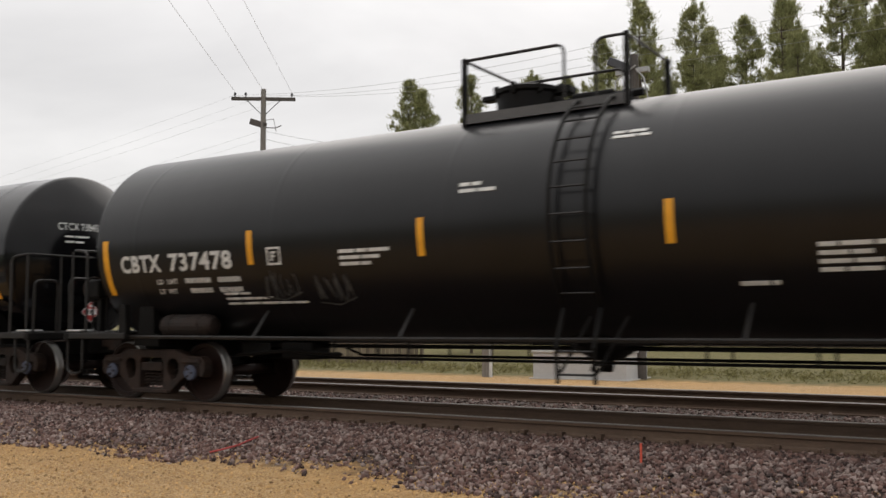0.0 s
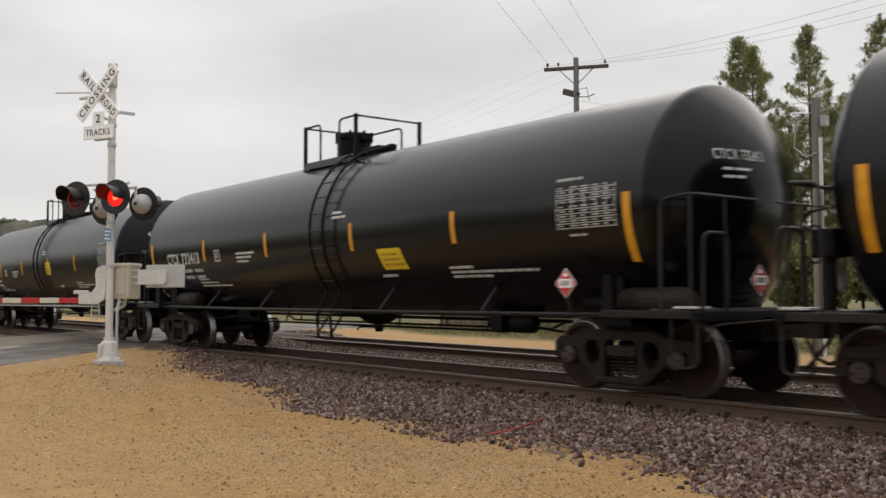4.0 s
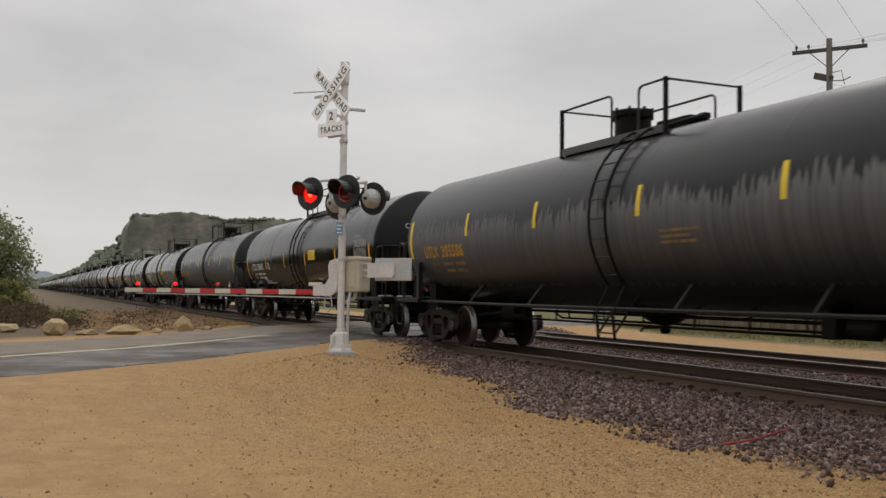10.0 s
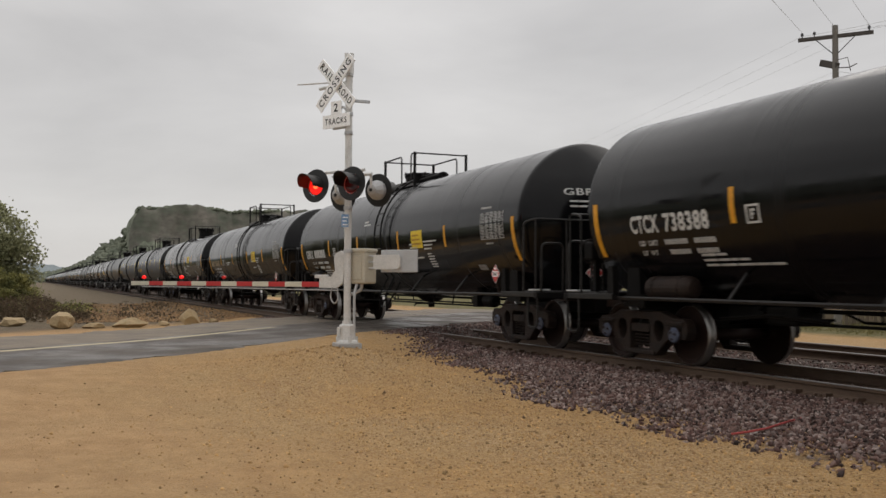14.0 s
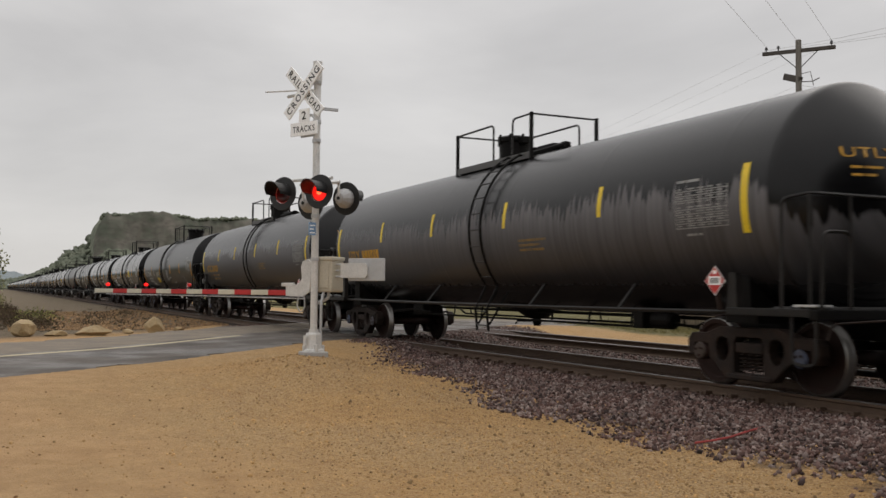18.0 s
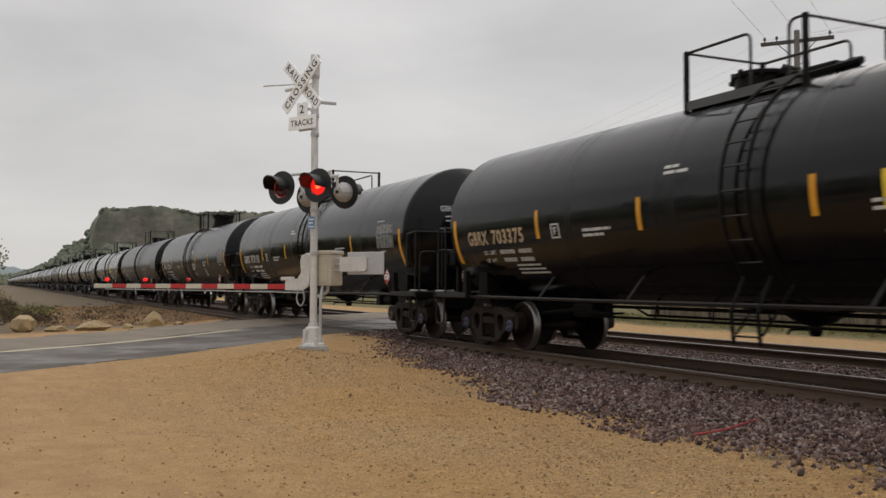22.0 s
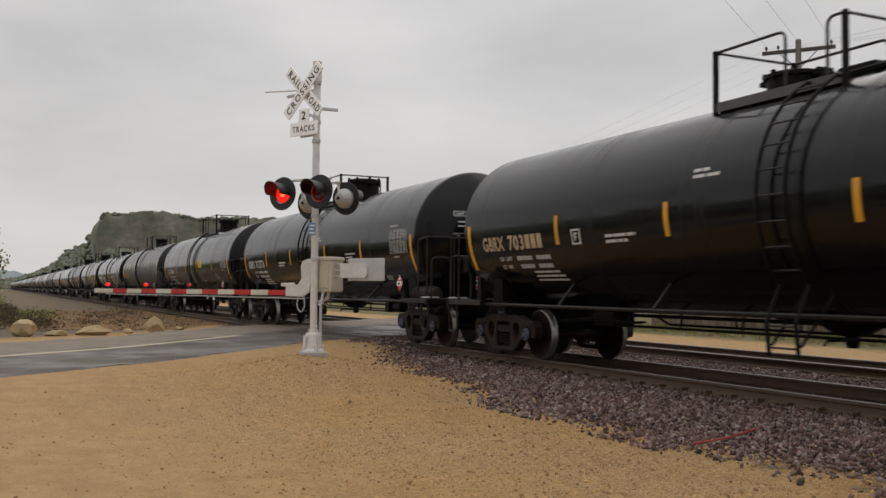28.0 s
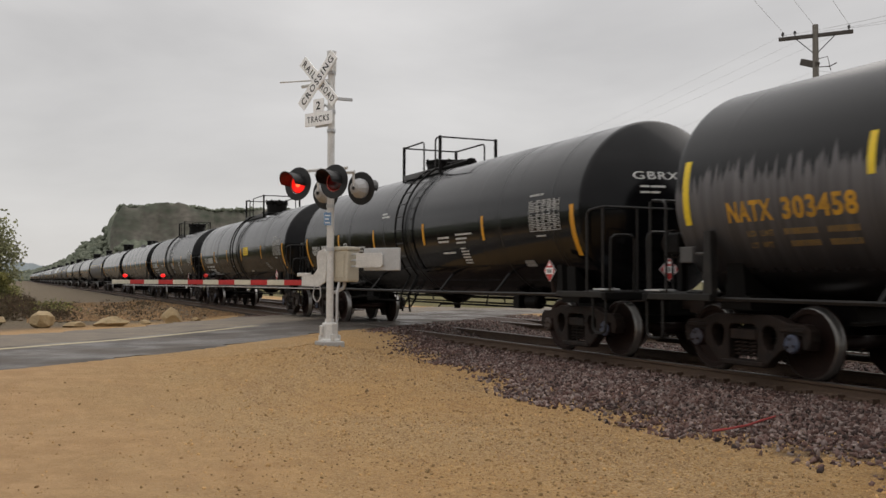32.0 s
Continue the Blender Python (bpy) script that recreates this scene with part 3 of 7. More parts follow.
def squiggle(seed, x, s, w, h, n=5, loops=False):
    """A sprayed tag of crossed angular and curled strokes, as flat ribbons on the shell."""
    rnd = random.Random(seed)
    bm = bmesh.new()
    strokes = []
    for k in range(n):
        c, cw = x + w * (k + 0.5) / n, w / n * 0.75
        kind = rnd.choice(("zig", "curl", "cross", "zig"))
        if kind == "zig":
            m = rnd.choice((3, 4, 5))
            strokes.append([(c + cw * (rnd.uniform(-0.6, 0.6)), s + h * (0.05 + 0.9 * (i % 2) + rnd.uniform(-0.18, 0.18))) for i in range(m)])
        elif kind == "curl":
            a0, turn = rnd.uniform(0, 6), rnd.choice((-1, 1)) * rnd.uniform(3.6, 5.6)
            strokes.append([(c + cw * 0.55 * math.cos(a0 + turn * i / 9), s + h * (0.5 + 0.42 * math.sin(a0 + turn * i / 9))) for i in range(10)])
        else:
            strokes.append([(c - cw * 0.5, s + h * rnd.uniform(0, 0.2)), (c, s + h * rnd.uniform(0.4, 0.6)), (c + cw * 0.6, s + h * rnd.uniform(0.8, 1.1))])
            strokes.append([(c - cw * 0.5, s + h * rnd.uniform(0.7, 1.0)), (c + cw * 0.5, s + h * rnd.uniform(0.0, 0.2))])
    if loops:
        strokes = []
        for turn in range(2):
            m = 16 * n
            strokes.append([(x + w * i / m + 0.06 * turn - (0.62 - 0.2 * turn) * w / n * math.sin(6.2832 * n * i / m), s + h * (0.5 - (0.5 - 0.1 * turn) * math.cos(6.2832 * n * i / m) + 0.12 * math.sin(2.3 * i / 16 + seed))) for i in range(m + 1)])
    strokes.append([(x - w * 0.04, s + h * 0.02), (x + w * 0.5, s - h * 0.1), (x + w * 1.05, s + h * 0.2)])
    for j, pts in enumerate(strokes):
        fine = [tuple(a + (b - a) * i / 3 for a, b in zip(u, v)) for u, v in zip(pts, pts[1:]) for i in range(3)] + [pts[-1]]
        half, prev, off = rnd.uniform(0.012, 0.024), None, 0.0065 + 0.0005 * j
        for i, (px, ps) in enumerate(fine):
            qx, qs = fine[min(i + 1, len(fine) - 1)]
            ox, os_ = fine[max(i - 1, 0)]
            d = math.hypot(qx - ox, qs - os_) or 1
            nx, ns = -(qs - os_) / d * half, (qx - ox) / d * half
            pair = (bm.verts.new(on_tank(px + nx, ps + ns, off)), bm.verts.new(on_tank(px - nx, ps - ns, off)))
            if prev:
                bm.faces.new((prev[0], prev[1], pair[1], pair[0]))
            prev = pair
    return bm


def head_x(r):
    """How far from the car's middle the dished head lies at the radius r: a wide crown in a tight knuckle."""
    if r < CROWN * math.sin(TURN):
        depth = CROWN - math.sqrt((CROWN - KNUCKLE) ** 2 - (R - KNUCKLE) ** 2)
        return HALF + depth - CROWN + math.sqrt(CROWN ** 2 - r ** 2)
    return HALF + math.sqrt(max(0.0, KNUCKLE ** 2 - (r - R + KNUCKLE) ** 2))


def tank_shell():
    """Cylinder of five welded courses with raised seams, closed by dished heads."""
    bm = bmesh.new()
    edge = CROWN * math.sin(TURN)
    rows = [(edge * k / 10, -head_x(edge * k / 10)) for k in range(11)]
    rows += [(R - KNUCKLE + KNUCKLE * math.sin(a), -HALF - KNUCKLE * math.cos(a)) for a in [TURN + (math.pi / 2 - TURN) * k / 6 for k in range(1, 6)]]
    prof = rows + [(R, -HALF), (R, -HALF + 0.04)]
    for x in SEAMS:
        prof += [(R, x - 0.07), (R, x - 0.03), (R + 0.0015, x - 0.015), (R + 0.0015, x + 0.015), (R, x + 0.03), (R, x + 0.07)]
    prof += [(R, HALF - 0.04), (R, HALF)] + [(r, -x) for r, x in reversed(rows)]
    lathe(bm, prof, 96, "x", (0, 0, ZC))
    for f in bm.faces:
        if abs(f.calc_center_median().x) > HALF + 0.01:
            f.material_index = 1
    return bm


def wheelset():
    bm = bmesh.new()
    for s in (-1, 1):
        y = s * 0.75
        out = [(0.0, y - s * 0.1), (0.12, y - s * 0.1), (0.13, y - s * 0.02), (0.34, y - s * 0.03), (0.37, y - s * 0.065), (0.47, y - s * 0.065),
               (0.485, y - s * 0.05), (0.468, y - s * 0.035), (0.457, y - s * 0.02), (0.452, y + s * 0.06), (0.434, y + s * 0.075), (0.375, y + s * 0.072), (0.36, y + s * 0.03), (0.13, y + s * 0.02), (0.12, y + s * 0.11), (0.0, y + s * 0.11)]
        lathe(bm, out, 36, "y")
        lathe(bm, [(0.085, y + s * 0.1), (0.085, y + s * 0.22), (0.12, y + s * 0.225), (0.12, y + s * 0.36), (0.1, y + s * 0.37), (0.1, y + s * 0.385), (0.0, y + s * 0.385)], 20, "y")
    lathe(bm, [(0.0, -0.7), (0.085, -0.7), (0.085, 0.7), (0.0, 0.7)], 14, "y")
    bmesh.ops.recalc_face_normals(bm, faces=bm.faces)
    for f in bm.faces:
        c = f.calc_center_median()
        r = math.hypot(c.x, c.z)
        if abs(c.y) > 1.1 and r < 0.11:
            f.material_index = 2
        elif 0.438 < r < 0.47 and abs(f.normal.y) < 0.8:
            f.material_index = 1
    # bolts on the bearing caps
    for s in (-1, 1):
        for k in range(3):
            a = 2.1 * k
            lathe(bm, [(0.02, s * 1.13), (0.02, s * 1.15), (0.0, s * 1.15)], 6, "y", (0.06 * math.cos(a), 0, 0.06 * math.sin(a)), 0)
    return bm


def side_frame():
    """The cast side frame of a truck: flared pedestal ends, two oval windows and the spring opening."""
    bm = bmesh.new()
    half = [(1.13, 0.39), (1.17, 0.5), (1.16, 0.62), (1.08, 0.7), (0.8, 0.71), (0.52, 0.8)]
    low = [(0.4, 0.12), (0.66, 0.34), (0.74, 0.38), (0.76, 0.56), (1.03, 0.56), (1.04, 0.4)]
    outer = half + [(-x, z) for x, z in reversed(half)] + [(-x, z) for x, z in reversed(low)] + low
    holes = [[(-0.26, 0.2), (0.26, 0.2), (0.27, 0.6), (0.21, 0.67), (-0.21, 0.67), (-0.27, 0.6)]]
    for c in (-0.48, 0.48):
        holes.append([(c + (0.125 + 0.03 * math.sin(k * math.pi / 6)) * math.cos(k * math.pi / 6), 0.5 + 0.165 * math.sin(k * math.pi / 6)) for k in range(12)])
    edges = []
    for ring in [outer] + holes:
        vs = [bm.verts.new((x, -0.09, z)) for x, z in ring]
        edges += [bm.edges.new((vs[k], vs[(k + 1) % len(vs)])) for k in range(len(vs))]
    bmesh.ops.triangle_fill(bm, use_beauty=True, use_dissolve=False, edges=edges)
    grown = bmesh.ops.extrude_face_region(bm, geom=bm.faces[:])
    for v in grown["geom"]:
        if isinstance(v, bmesh.types.BMVert):
            v.co.y = 0.09
    bmesh.ops.recalc_face_normals(bm, faces=bm.faces)
    sharp = [e for e in bm.edges if len(e.link_faces) == 2 and e.calc_face_angle(0.0) > 0.9]
    bmesh.ops.bevel(bm, geom=sharp, offset=0.012, segments=1, affect="EDGES")
    # raised ribs along the bottom chord and over the pedestals
    box(bm, -0.4, 0.4, -0.115, 0.115, 0.13, 0.19, 0.01)
    for s in (-1, 1):
        box(bm, s * 0.89 - 0.2, s * 0.89 + 0.2, -0.12, -0.06, 0.6, 0.66, 0.012)
    return bm


def spring_group():
    bm = bmesh.new()
    for x in (-0.14, 0.0, 0.14):
        pts = [(x + 0.055 * math.cos(a * 0.9), 0.06 * math.sin(a * 0.9), 0.235 + a * 0.0072) for a in range(0, 34)]
        tube(bm, pts, 0.014, 5)
    box(bm, -0.24, 0.24, -0.08, 0.08, 0.47, 0.6, 0.01)
    return bm


PROTO = {}


def truck(parent, x, flip):
    """A three-piece freight truck with its two side frames, springs and wheelsets."""
    if "bolster" not in PROTO:
        bm = bmesh.new()
        box(bm, -0.18, 0.18, -0.95, 0.95, 0.48, 0.66, 0.03)
        lathe(bm, [(0.22, 0.66), (0.22, 0.78), (0.2, 0.8), (0.0, 0.8)], 18, "z")
        for s in (-1, 1):
            box(bm, s * 0.42 - 0.05, s * 0.42 + 0.05, -0.8, 0.8, 0.36, 0.44, 0.01)
            tube(bm, [(s * 0.42, -0.4, 0.42), (s * 0.1, 0.0, 0.62), (s * 0.42, 0.4, 0.42)], 0.03)
        PROTO["bolster"] = part("truck", bm, "frame", parent)
        first = PROTO["bolster"]
        PROTO["side_frame"] = part("side_frame", side_frame(), "steel", first)
        PROTO["spring_group"] = part("spring_nest", spring_group(), "steel", first)
        PROTO["wheelset"] = part("wheelset", wheelset(), ["wheel", "tread", "cap"], first, smooth=False)
        me = PROTO["wheelset"].data
        for p in me.polygons:
            p.use_smooth = abs(p.normal.y) < 0.9
        made = (PROTO["side_frame"], PROTO["spring_group"], PROTO["wheelset"])
    else:
        first = share(PROTO["bolster"], parent)
        made = [share(PROTO[k], first) for k in ("side_frame", "spring_group", "wheelset")]
    first.matrix_basis = pose(x, 0, 0, 0, 0, 180 if flip else 0)
    made[0].matrix_basis, made[1].matrix_basis, made[2].matrix_basis = pose(0, -1.0, 0), pose(0, -1.0, 0), pose(-0.889, 0, 0.457)
    share(PROTO["side_frame"], first, pose(0, 1.0, 0))
    share(PROTO["spring_group"], first, pose(0, 1.0, 0))
    share(PROTO["wheelset"], first, pose(0.889, 0, 0.457))
    return first


def reuse(key, name, parent, build, mat, label="", smooth=False, m=None, kind=""):
    """The first call builds a part's mesh, later ones share it."""
    if key not in PROTO:
        PROTO[key] = part(name, build(), mat, parent, label, smooth)
        ob = PROTO[key]
    else:
        ob = share(PROTO[key], parent, None, label)
    if m is not None:
        ob.matrix_basis = m
    if kind or name in ("stencil_block", "weight_stencil", "small_stencil", "load_stencil"):
        tagged(ob, kind=kind or "stuff")
    return ob


def made(fn, *args):
    """A builder for reuse(): a bmesh filled by one call."""
    def run():
        bm = bmesh.new()
        fn(bm, *args)
        return bm
    return run


def underframe(bm):
    """Bottom discharge guard: two slack pipes below the belly, with hangers and skid."""
    for y in (-0.55, 0.55):
        tube(bm, [(-4.6, y, 0.84), (-4.2, y, 0.7), (4.2, y, 0.7), (4.6, y, 0.84)], 0.022)
        for x in (-3.9, -2.6, -1.3, 1.5, 2.7, 3.9):
            tube(bm, [(x, y, 0.7), (x, y * 0.9, 1.05)], 0.018)
    tube(bm, [(-5.4, -0.2, 0.86), (5.4, -0.2, 0.86)], 0.03)


def outlet(bm):
    lathe(bm, [(0.0, 0.56), (0.07, 0.56), (0.09, 0.62), (0.09, 0.7), (0.2, 0.72), (0.42, 0.86), (0.62, 0.96), (0.66, 1.05)], 20, "z", (0.07, 0, 0))
    tube(bm, [(0.07, 0, 0.66), (0.07, -0.45, 0.66), (0.07, -0.5, 0.6)], 0.02)
    box(bm, -0.75, 0.9, -0.5, 0.5, 0.9, 0.95, 0.01)


def ladder_rail(bm, x):
    pts = [(x, -1.46, 0.5), (x, -1.5, 0.9)]
    for i in range(0, 13):
        a = math.radians(-40 + i * 8.4)
        pts.append((x, -(R + 0.13) * math.cos(a), ZC + (R + 0.13) * math.sin(a)))
    pts += [(x, -0.72, 3.86)]
    tube(bm, pts, 0.026, 6)


def rung(bm):
    tube(bm, [(-0.23, 0, 0), (0.23, 0, 0)], 0.014, 5)


def rung_places():
    out = [(-1.47, 0.6), (-1.49, 0.86)]
    for i in range(9):
        a = math.radians(-33 + i * 10.8)
        out.append((-(R + 0.13) * math.cos(a), ZC + (R + 0.13) * math.sin(a)))
    return out


def platform_parts(x0, x1):
    """Walkway plates, toe boards and brackets round the manway."""
    z = 3.83
    out = [("walkway", box, (x0, x1, y0, y1, z - 0.03, z)) for y0, y1 in ((-0.74, -0.5), (0.5, 0.74))]
    out += [("walkway", box, (a, b, -0.5, 0.5, z - 0.032, z - 0.003)) for a, b in ((x0, x0 + 0.25), (x1 - 0.25, x1))]
    out += [("toe_board", box, (x0, x1, y - 0.012, y + 0.012, z - 0.05, z + 0.08)) for y in (-0.753, 0.753)]
    out += [("platform_bracket", tube, (bend([(x, y, z - 0.03), (x, y * 1.04, 3.62), (x, y * 0.9, 3.74)]), 0.02)) for x in (x0 + 0.1, x1 - 0.1) for y in (-0.7, 0.7)]
    return out


def handrail(bm, pts):
    tube(bm, bend(pts, 0.12, 4), 0.021, 6)


def post(bm, x, y):
    box(bm, x - 0.035, x + 0.035, y - 0.03, y + 0.03, 3.7, 4.66, 0.008)


def manway(bm):
    lathe(bm, [(0.56, 3.78), (0.56, 4.0), (0.535, 4.02), (0.535, 4.4), (0.56, 4.42), (0.58, 4.44), (0.58, 4.52), (0.5, 4.56), (0.0, 4.6)], 28, "z")
    box(bm, -0.86, -0.5, -0.09, 0.09, 4.42, 4.54, 0.02)
    box(bm, 0.5, 0.8, -0.14, 0.14, 4.36, 4.52, 0.02)


def lug(bm):
    box(bm, 0.525, 0.6, -0.035, 0.035, 4.36, 4.59, 0.008)


def valves(bm):
    box(bm, -0.3, 0.3, -0.22, 0.22, 3.86, 4.14, 0.03)
    for x, y in ((-0.4, 0.1), (-0.52, -0.12), (0.42, 0.0)):
        lathe(bm, [(0.07, 3.88), (0.07, 4.06), (0.1, 4.08), (0.1, 4.14), (0.0, 4.17)], 12, "z", (x, y, 0))
    tube(bm, [(-0.7, -0.2, 4.02), (0.7, -0.2, 4.05)], 0.05)


def stub_sill(bm, s):
    box(bm, min(s * 5.9, s * 8.66), max(s * 5.9, s * 8.66), -0.33, 0.33, 0.68, 1.0, 0.02)


def body_bolster(bm, s):
    """Cross member and the saddle web that carries the tank over a truck."""
    x = s * 7.1
    prism(bm, [(x - 0.28, 0.86), (x + 0.28, 0.86), (x + 0.28, 1.03), (x + 0.18, 1.06), (x + 0.15, 1.5), (x - 0.15, 1.5), (x - 0.18, 1.06), (x - 0.28, 1.03)], -1.2, 1.2)


def end_beam(bm, s):
    box(bm, s * 8.6 - 0.06, s * 8.6 + 0.06, -1.55, 1.55, 0.94, 1.06, 0.012)


def side_sill(bm, s, y):
    box(bm, min(s * 7.2, s * 8.54), max(s * 7.2, s * 8.54), y - 0.075, y + 0.075, 0.97, 1.065, 0.01)


def deck_bar(bm):
    box(bm, -0.04, 0.04, -1.4, 1.4, 1.062, 1.085)


def coupler(bm, s):
    box(bm, min(s * 8.6, s * 8.96), max(s * 8.6, s * 8.96), -0.08, 0.08, 0.79, 0.95, 0.02)
    prism(bm, [(s * 8.9, 0.74), (s * 9.12, 0.74), (s * 9.12, 1.02), (s * 8.9, 1.02)], -0.16 + 0.05 * s, 0.14 + 0.05 * s)
    tube(bm, [(s * 8.7, 0.1, 0.9), (s * 8.78, 0.3, 0.86), (s * 8.9, 0.36, 0.5), (s * 9.12, 0.3, 0.42)], 0.025)


def end_rail(bm, s):
    """The safety rail round an end platform."""
    x = s * 8.52
    handrail(bm, [(s * 8.12, -1.53, 1.02), (s * 8.12, -1.53, 2.36), (x, -1.5, 2.4), (x, 1.5, 2.4), (s * 8.12, 1.53, 2.36), (s * 8.12, 1.53, 1.02)])
    tube(bm, [(x, -1.5, 1.02), (x, -1.5, 2.38)], 0.018)
    for y in (-0.85, 0.85):
        tube(bm, [(x, y, 1.05), (x, y, 2.4)], 0.018)


def grab(bm, s):
    handrail(bm, [(s * 8.64, -1.45, 1.05), (s * 8.66, -1.45, 1.95), (s * 8.66, -1.0, 1.95), (s * 8.64, -1.0, 1.05)])
    handrail(bm, [(s * 8.6, -1.5, 0.97), (s * 8.6, -1.5, 0.42), (s * 8.24, -1.5, 0.42), (s * 8.24, -1.5, 0.97)])


def end_box(bm):
    box(bm, -7.8, -7.54, -1.55, -1.47, 1.48, 1.7, 0.015)
    tube(bm, [(-7.54, -1.49, 1.6), (-7.3, -1.47, 1.6)], 0.02)


def saddle_post(bm, top):
    prism(bm, [(-0.09, 1.04), (0.09, 1.04), (0.06, top), (-0.06, top)], -1.52, -1.42)


def reservoir(bm):
    lathe(bm, [(0.0, -0.55), (0.12, -0.53), (0.17, -0.46), (0.18, -0.4), (0.18, 0.4), (0.17, 0.46), (0.12, 0.53), (0.0, 0.55)], 20, "x")
    for x in (-0.3, 0.3):
        lathe(bm, [(0.19, x - 0.03), (0.19, x + 0.03)], 20, "x")


def placard(bm):
    """A diamond hazard placard on its holder, facing -y."""
    for half, y, mi in ((0.19, 0.0, 0), (0.175, -0.006, 1)):
        a = [bm.verts.new(p) for p in ((0, y, half), (half, y, 0), (0, y, -half), (-half, y, 0))]
        bm.faces.new(a).material_index = mi
        b = [bm.verts.new((v.co.x, 0.012, v.co.z)) for v in a]
        for i in range(4):
            bm.faces.new((a[i], a[(i + 1) % 4], b[(i + 1) % 4], b[i])).material_index = 2
    box(bm, -0.115, 0.115, -0.009, -0.005, -0.055, 0.055, 0.0, 0)
    box(bm, -0.03, 0.03, -0.009, -0.005, 0.085, 0.13, 0.0, 0)
    for i in range(3):
        box(bm, -0.075 + i * 0.055, -0.04 + i * 0.055, -0.011, -0.0085, -0.035, 0.035, 0.0, 2)


def brake_cylinder(bm):
    lathe(bm, [(0.0, -0.25), (0.1, -0.25), (0.14, -0.2), (0.14, 0.2), (0.1, 0.25), (0.0, 0.25)], 16, "x", (4.7, -0.5, 0.82))


GEAR = (
    ("brake_cylinder", brake_cylinder, ()),
    ("control_valve", box, (4.15, 4.4, -0.7, -0.3, 0.68, 0.95, 0.02)),
    ("brake_rod", tube, ([(4.9, -0.5, 0.78), (6.4, -0.4, 0.62)], 0.022)),
    ("brake_rod", tube, ([(-4.3, 0.1, 0.74), (-6.4, 0.1, 0.62)], 0.022)),
    ("slack_adjuster", box, (-4.9, -4.3, -0.55, -0.1, 0.66, 0.92, 0.03)),
    ("air_pipe", tube, ([(-5.6, -0.75, 0.72), (-4.6, -0.72, 0.8), (-3.7, -0.6, 0.74)], 0.03)),
)


def brake_wheel(bm):
    ring = [(-8.42, -1.16 + 0.2 * math.cos(a), 1.77 + 0.2 * math.sin(a)) for a in [k * 2 * math.pi / 16 for k in range(17)]]
    tube(bm, ring, 0.013, 5)
    for k in range(3):
        a = k * 2.09
        tube(bm, [(-8.4, -1.16, 1.77), (-8.42, -1.16 + 0.2 * math.cos(a), 1.77 + 0.2 * math.sin(a))], 0.011, 4)


def side_pipe(bm):
    tube(bm, [(-7.2, -1.42, 1.0), (-3.0, -1.44, 0.985), (3.0, -1.44, 0.985), (7.2, -1.42, 1.0)], 0.03, 6)


def brace(bm):
    tube(bm, [(0, -1.42, 0.99), (0.02, -1.1, 1.38)], 0.026, 5)


def panel_table(bm):
    """A ruled data panel in white, unreadable."""
    for i in range(9):
        if i != 5:
            patch(bm, 0, 1.02, 0.04 + i * 0.062, 0.04 + i * 0.062 + 0.013, n=1)
    for x in (0, 0.28, 0.5, 0.7, 0.86, 1.0):
        patch(bm, x, x + 0.012, 0.04, 0.58, off=0.0065, n=3)
    for i in range(9):
        for k in range(5):
            w = 0.06 + 0.05 * ((i * 7 + k * 3) % 4)
            patch(bm, 0.05 + k * 0.19, 0.05 + k * 0.19 + min(w, 0.14), 0.07 + i * 0.062, 0.07 + i * 0.062 + 0.018, off=0.0058, n=1)
    bars(bm, 0, 0.7, [0.45], 0.035)
    bars(bm, 0.2, -0.03, [0.3], 0.03)


def bowed_panel(bm, w, h):
    patch(bm, 0, w, 0.09, h, 0.0, 0.0065, 3, 0)
    patch(bm, w * 0.16, w * 0.84, 0.04, 0.09, 0.0, 0.0065, 1, 0)
    patch(bm, w * 0.34, w * 0.66, 0.01, 0.04, 0.0, 0.0065, 1, 0)
    for i in range(3):
        patch(bm, w * 0.1, w * 0.88, 0.07 + h * 0.23 * i, 0.095 + h * 0.23 * i, 0.0, 0.009, 1, 1)


def yellow_panel(bm, w, h, skew):
    patch(bm, 0, w, 0, h, skew, 0.0065, 3, 0)
    for i in range(3):
        patch(bm, w * 0.08, w * (0.9 - 0.1 * i), h * (0.2 + 0.24 * i), h * (0.2 + 0.24 * i) + h * 0.1, skew, 0.009, 1, 1)


STRIPES = {"a": (-4.68, -1.8, 1.38, 4.25), "b": (-4.78, -1.9, 1.53, 4.4), "c": (-4.78, -1.9, 1.55, 4.3), "j": (-4.5, -1.94, 1.72, 4.42), "l": (-4.62, -2.1, 1.5, 4.15), "m": (-4.5, -1.71, 1.0, 4.35),
           "u": (-4.68, -1.8, 1.36, 4.35), "n": (-4.68, -1.8, 1.36, 4.3), "d": (-4.6, -1.78, 1.42, 4.35), "e": (-4.6, -1.8, 0.93, 4.02), "f": (-4.7, -1.77, 1.38, 4.19), "k": (-4.5, -1.71, 1.05, 4.4)}
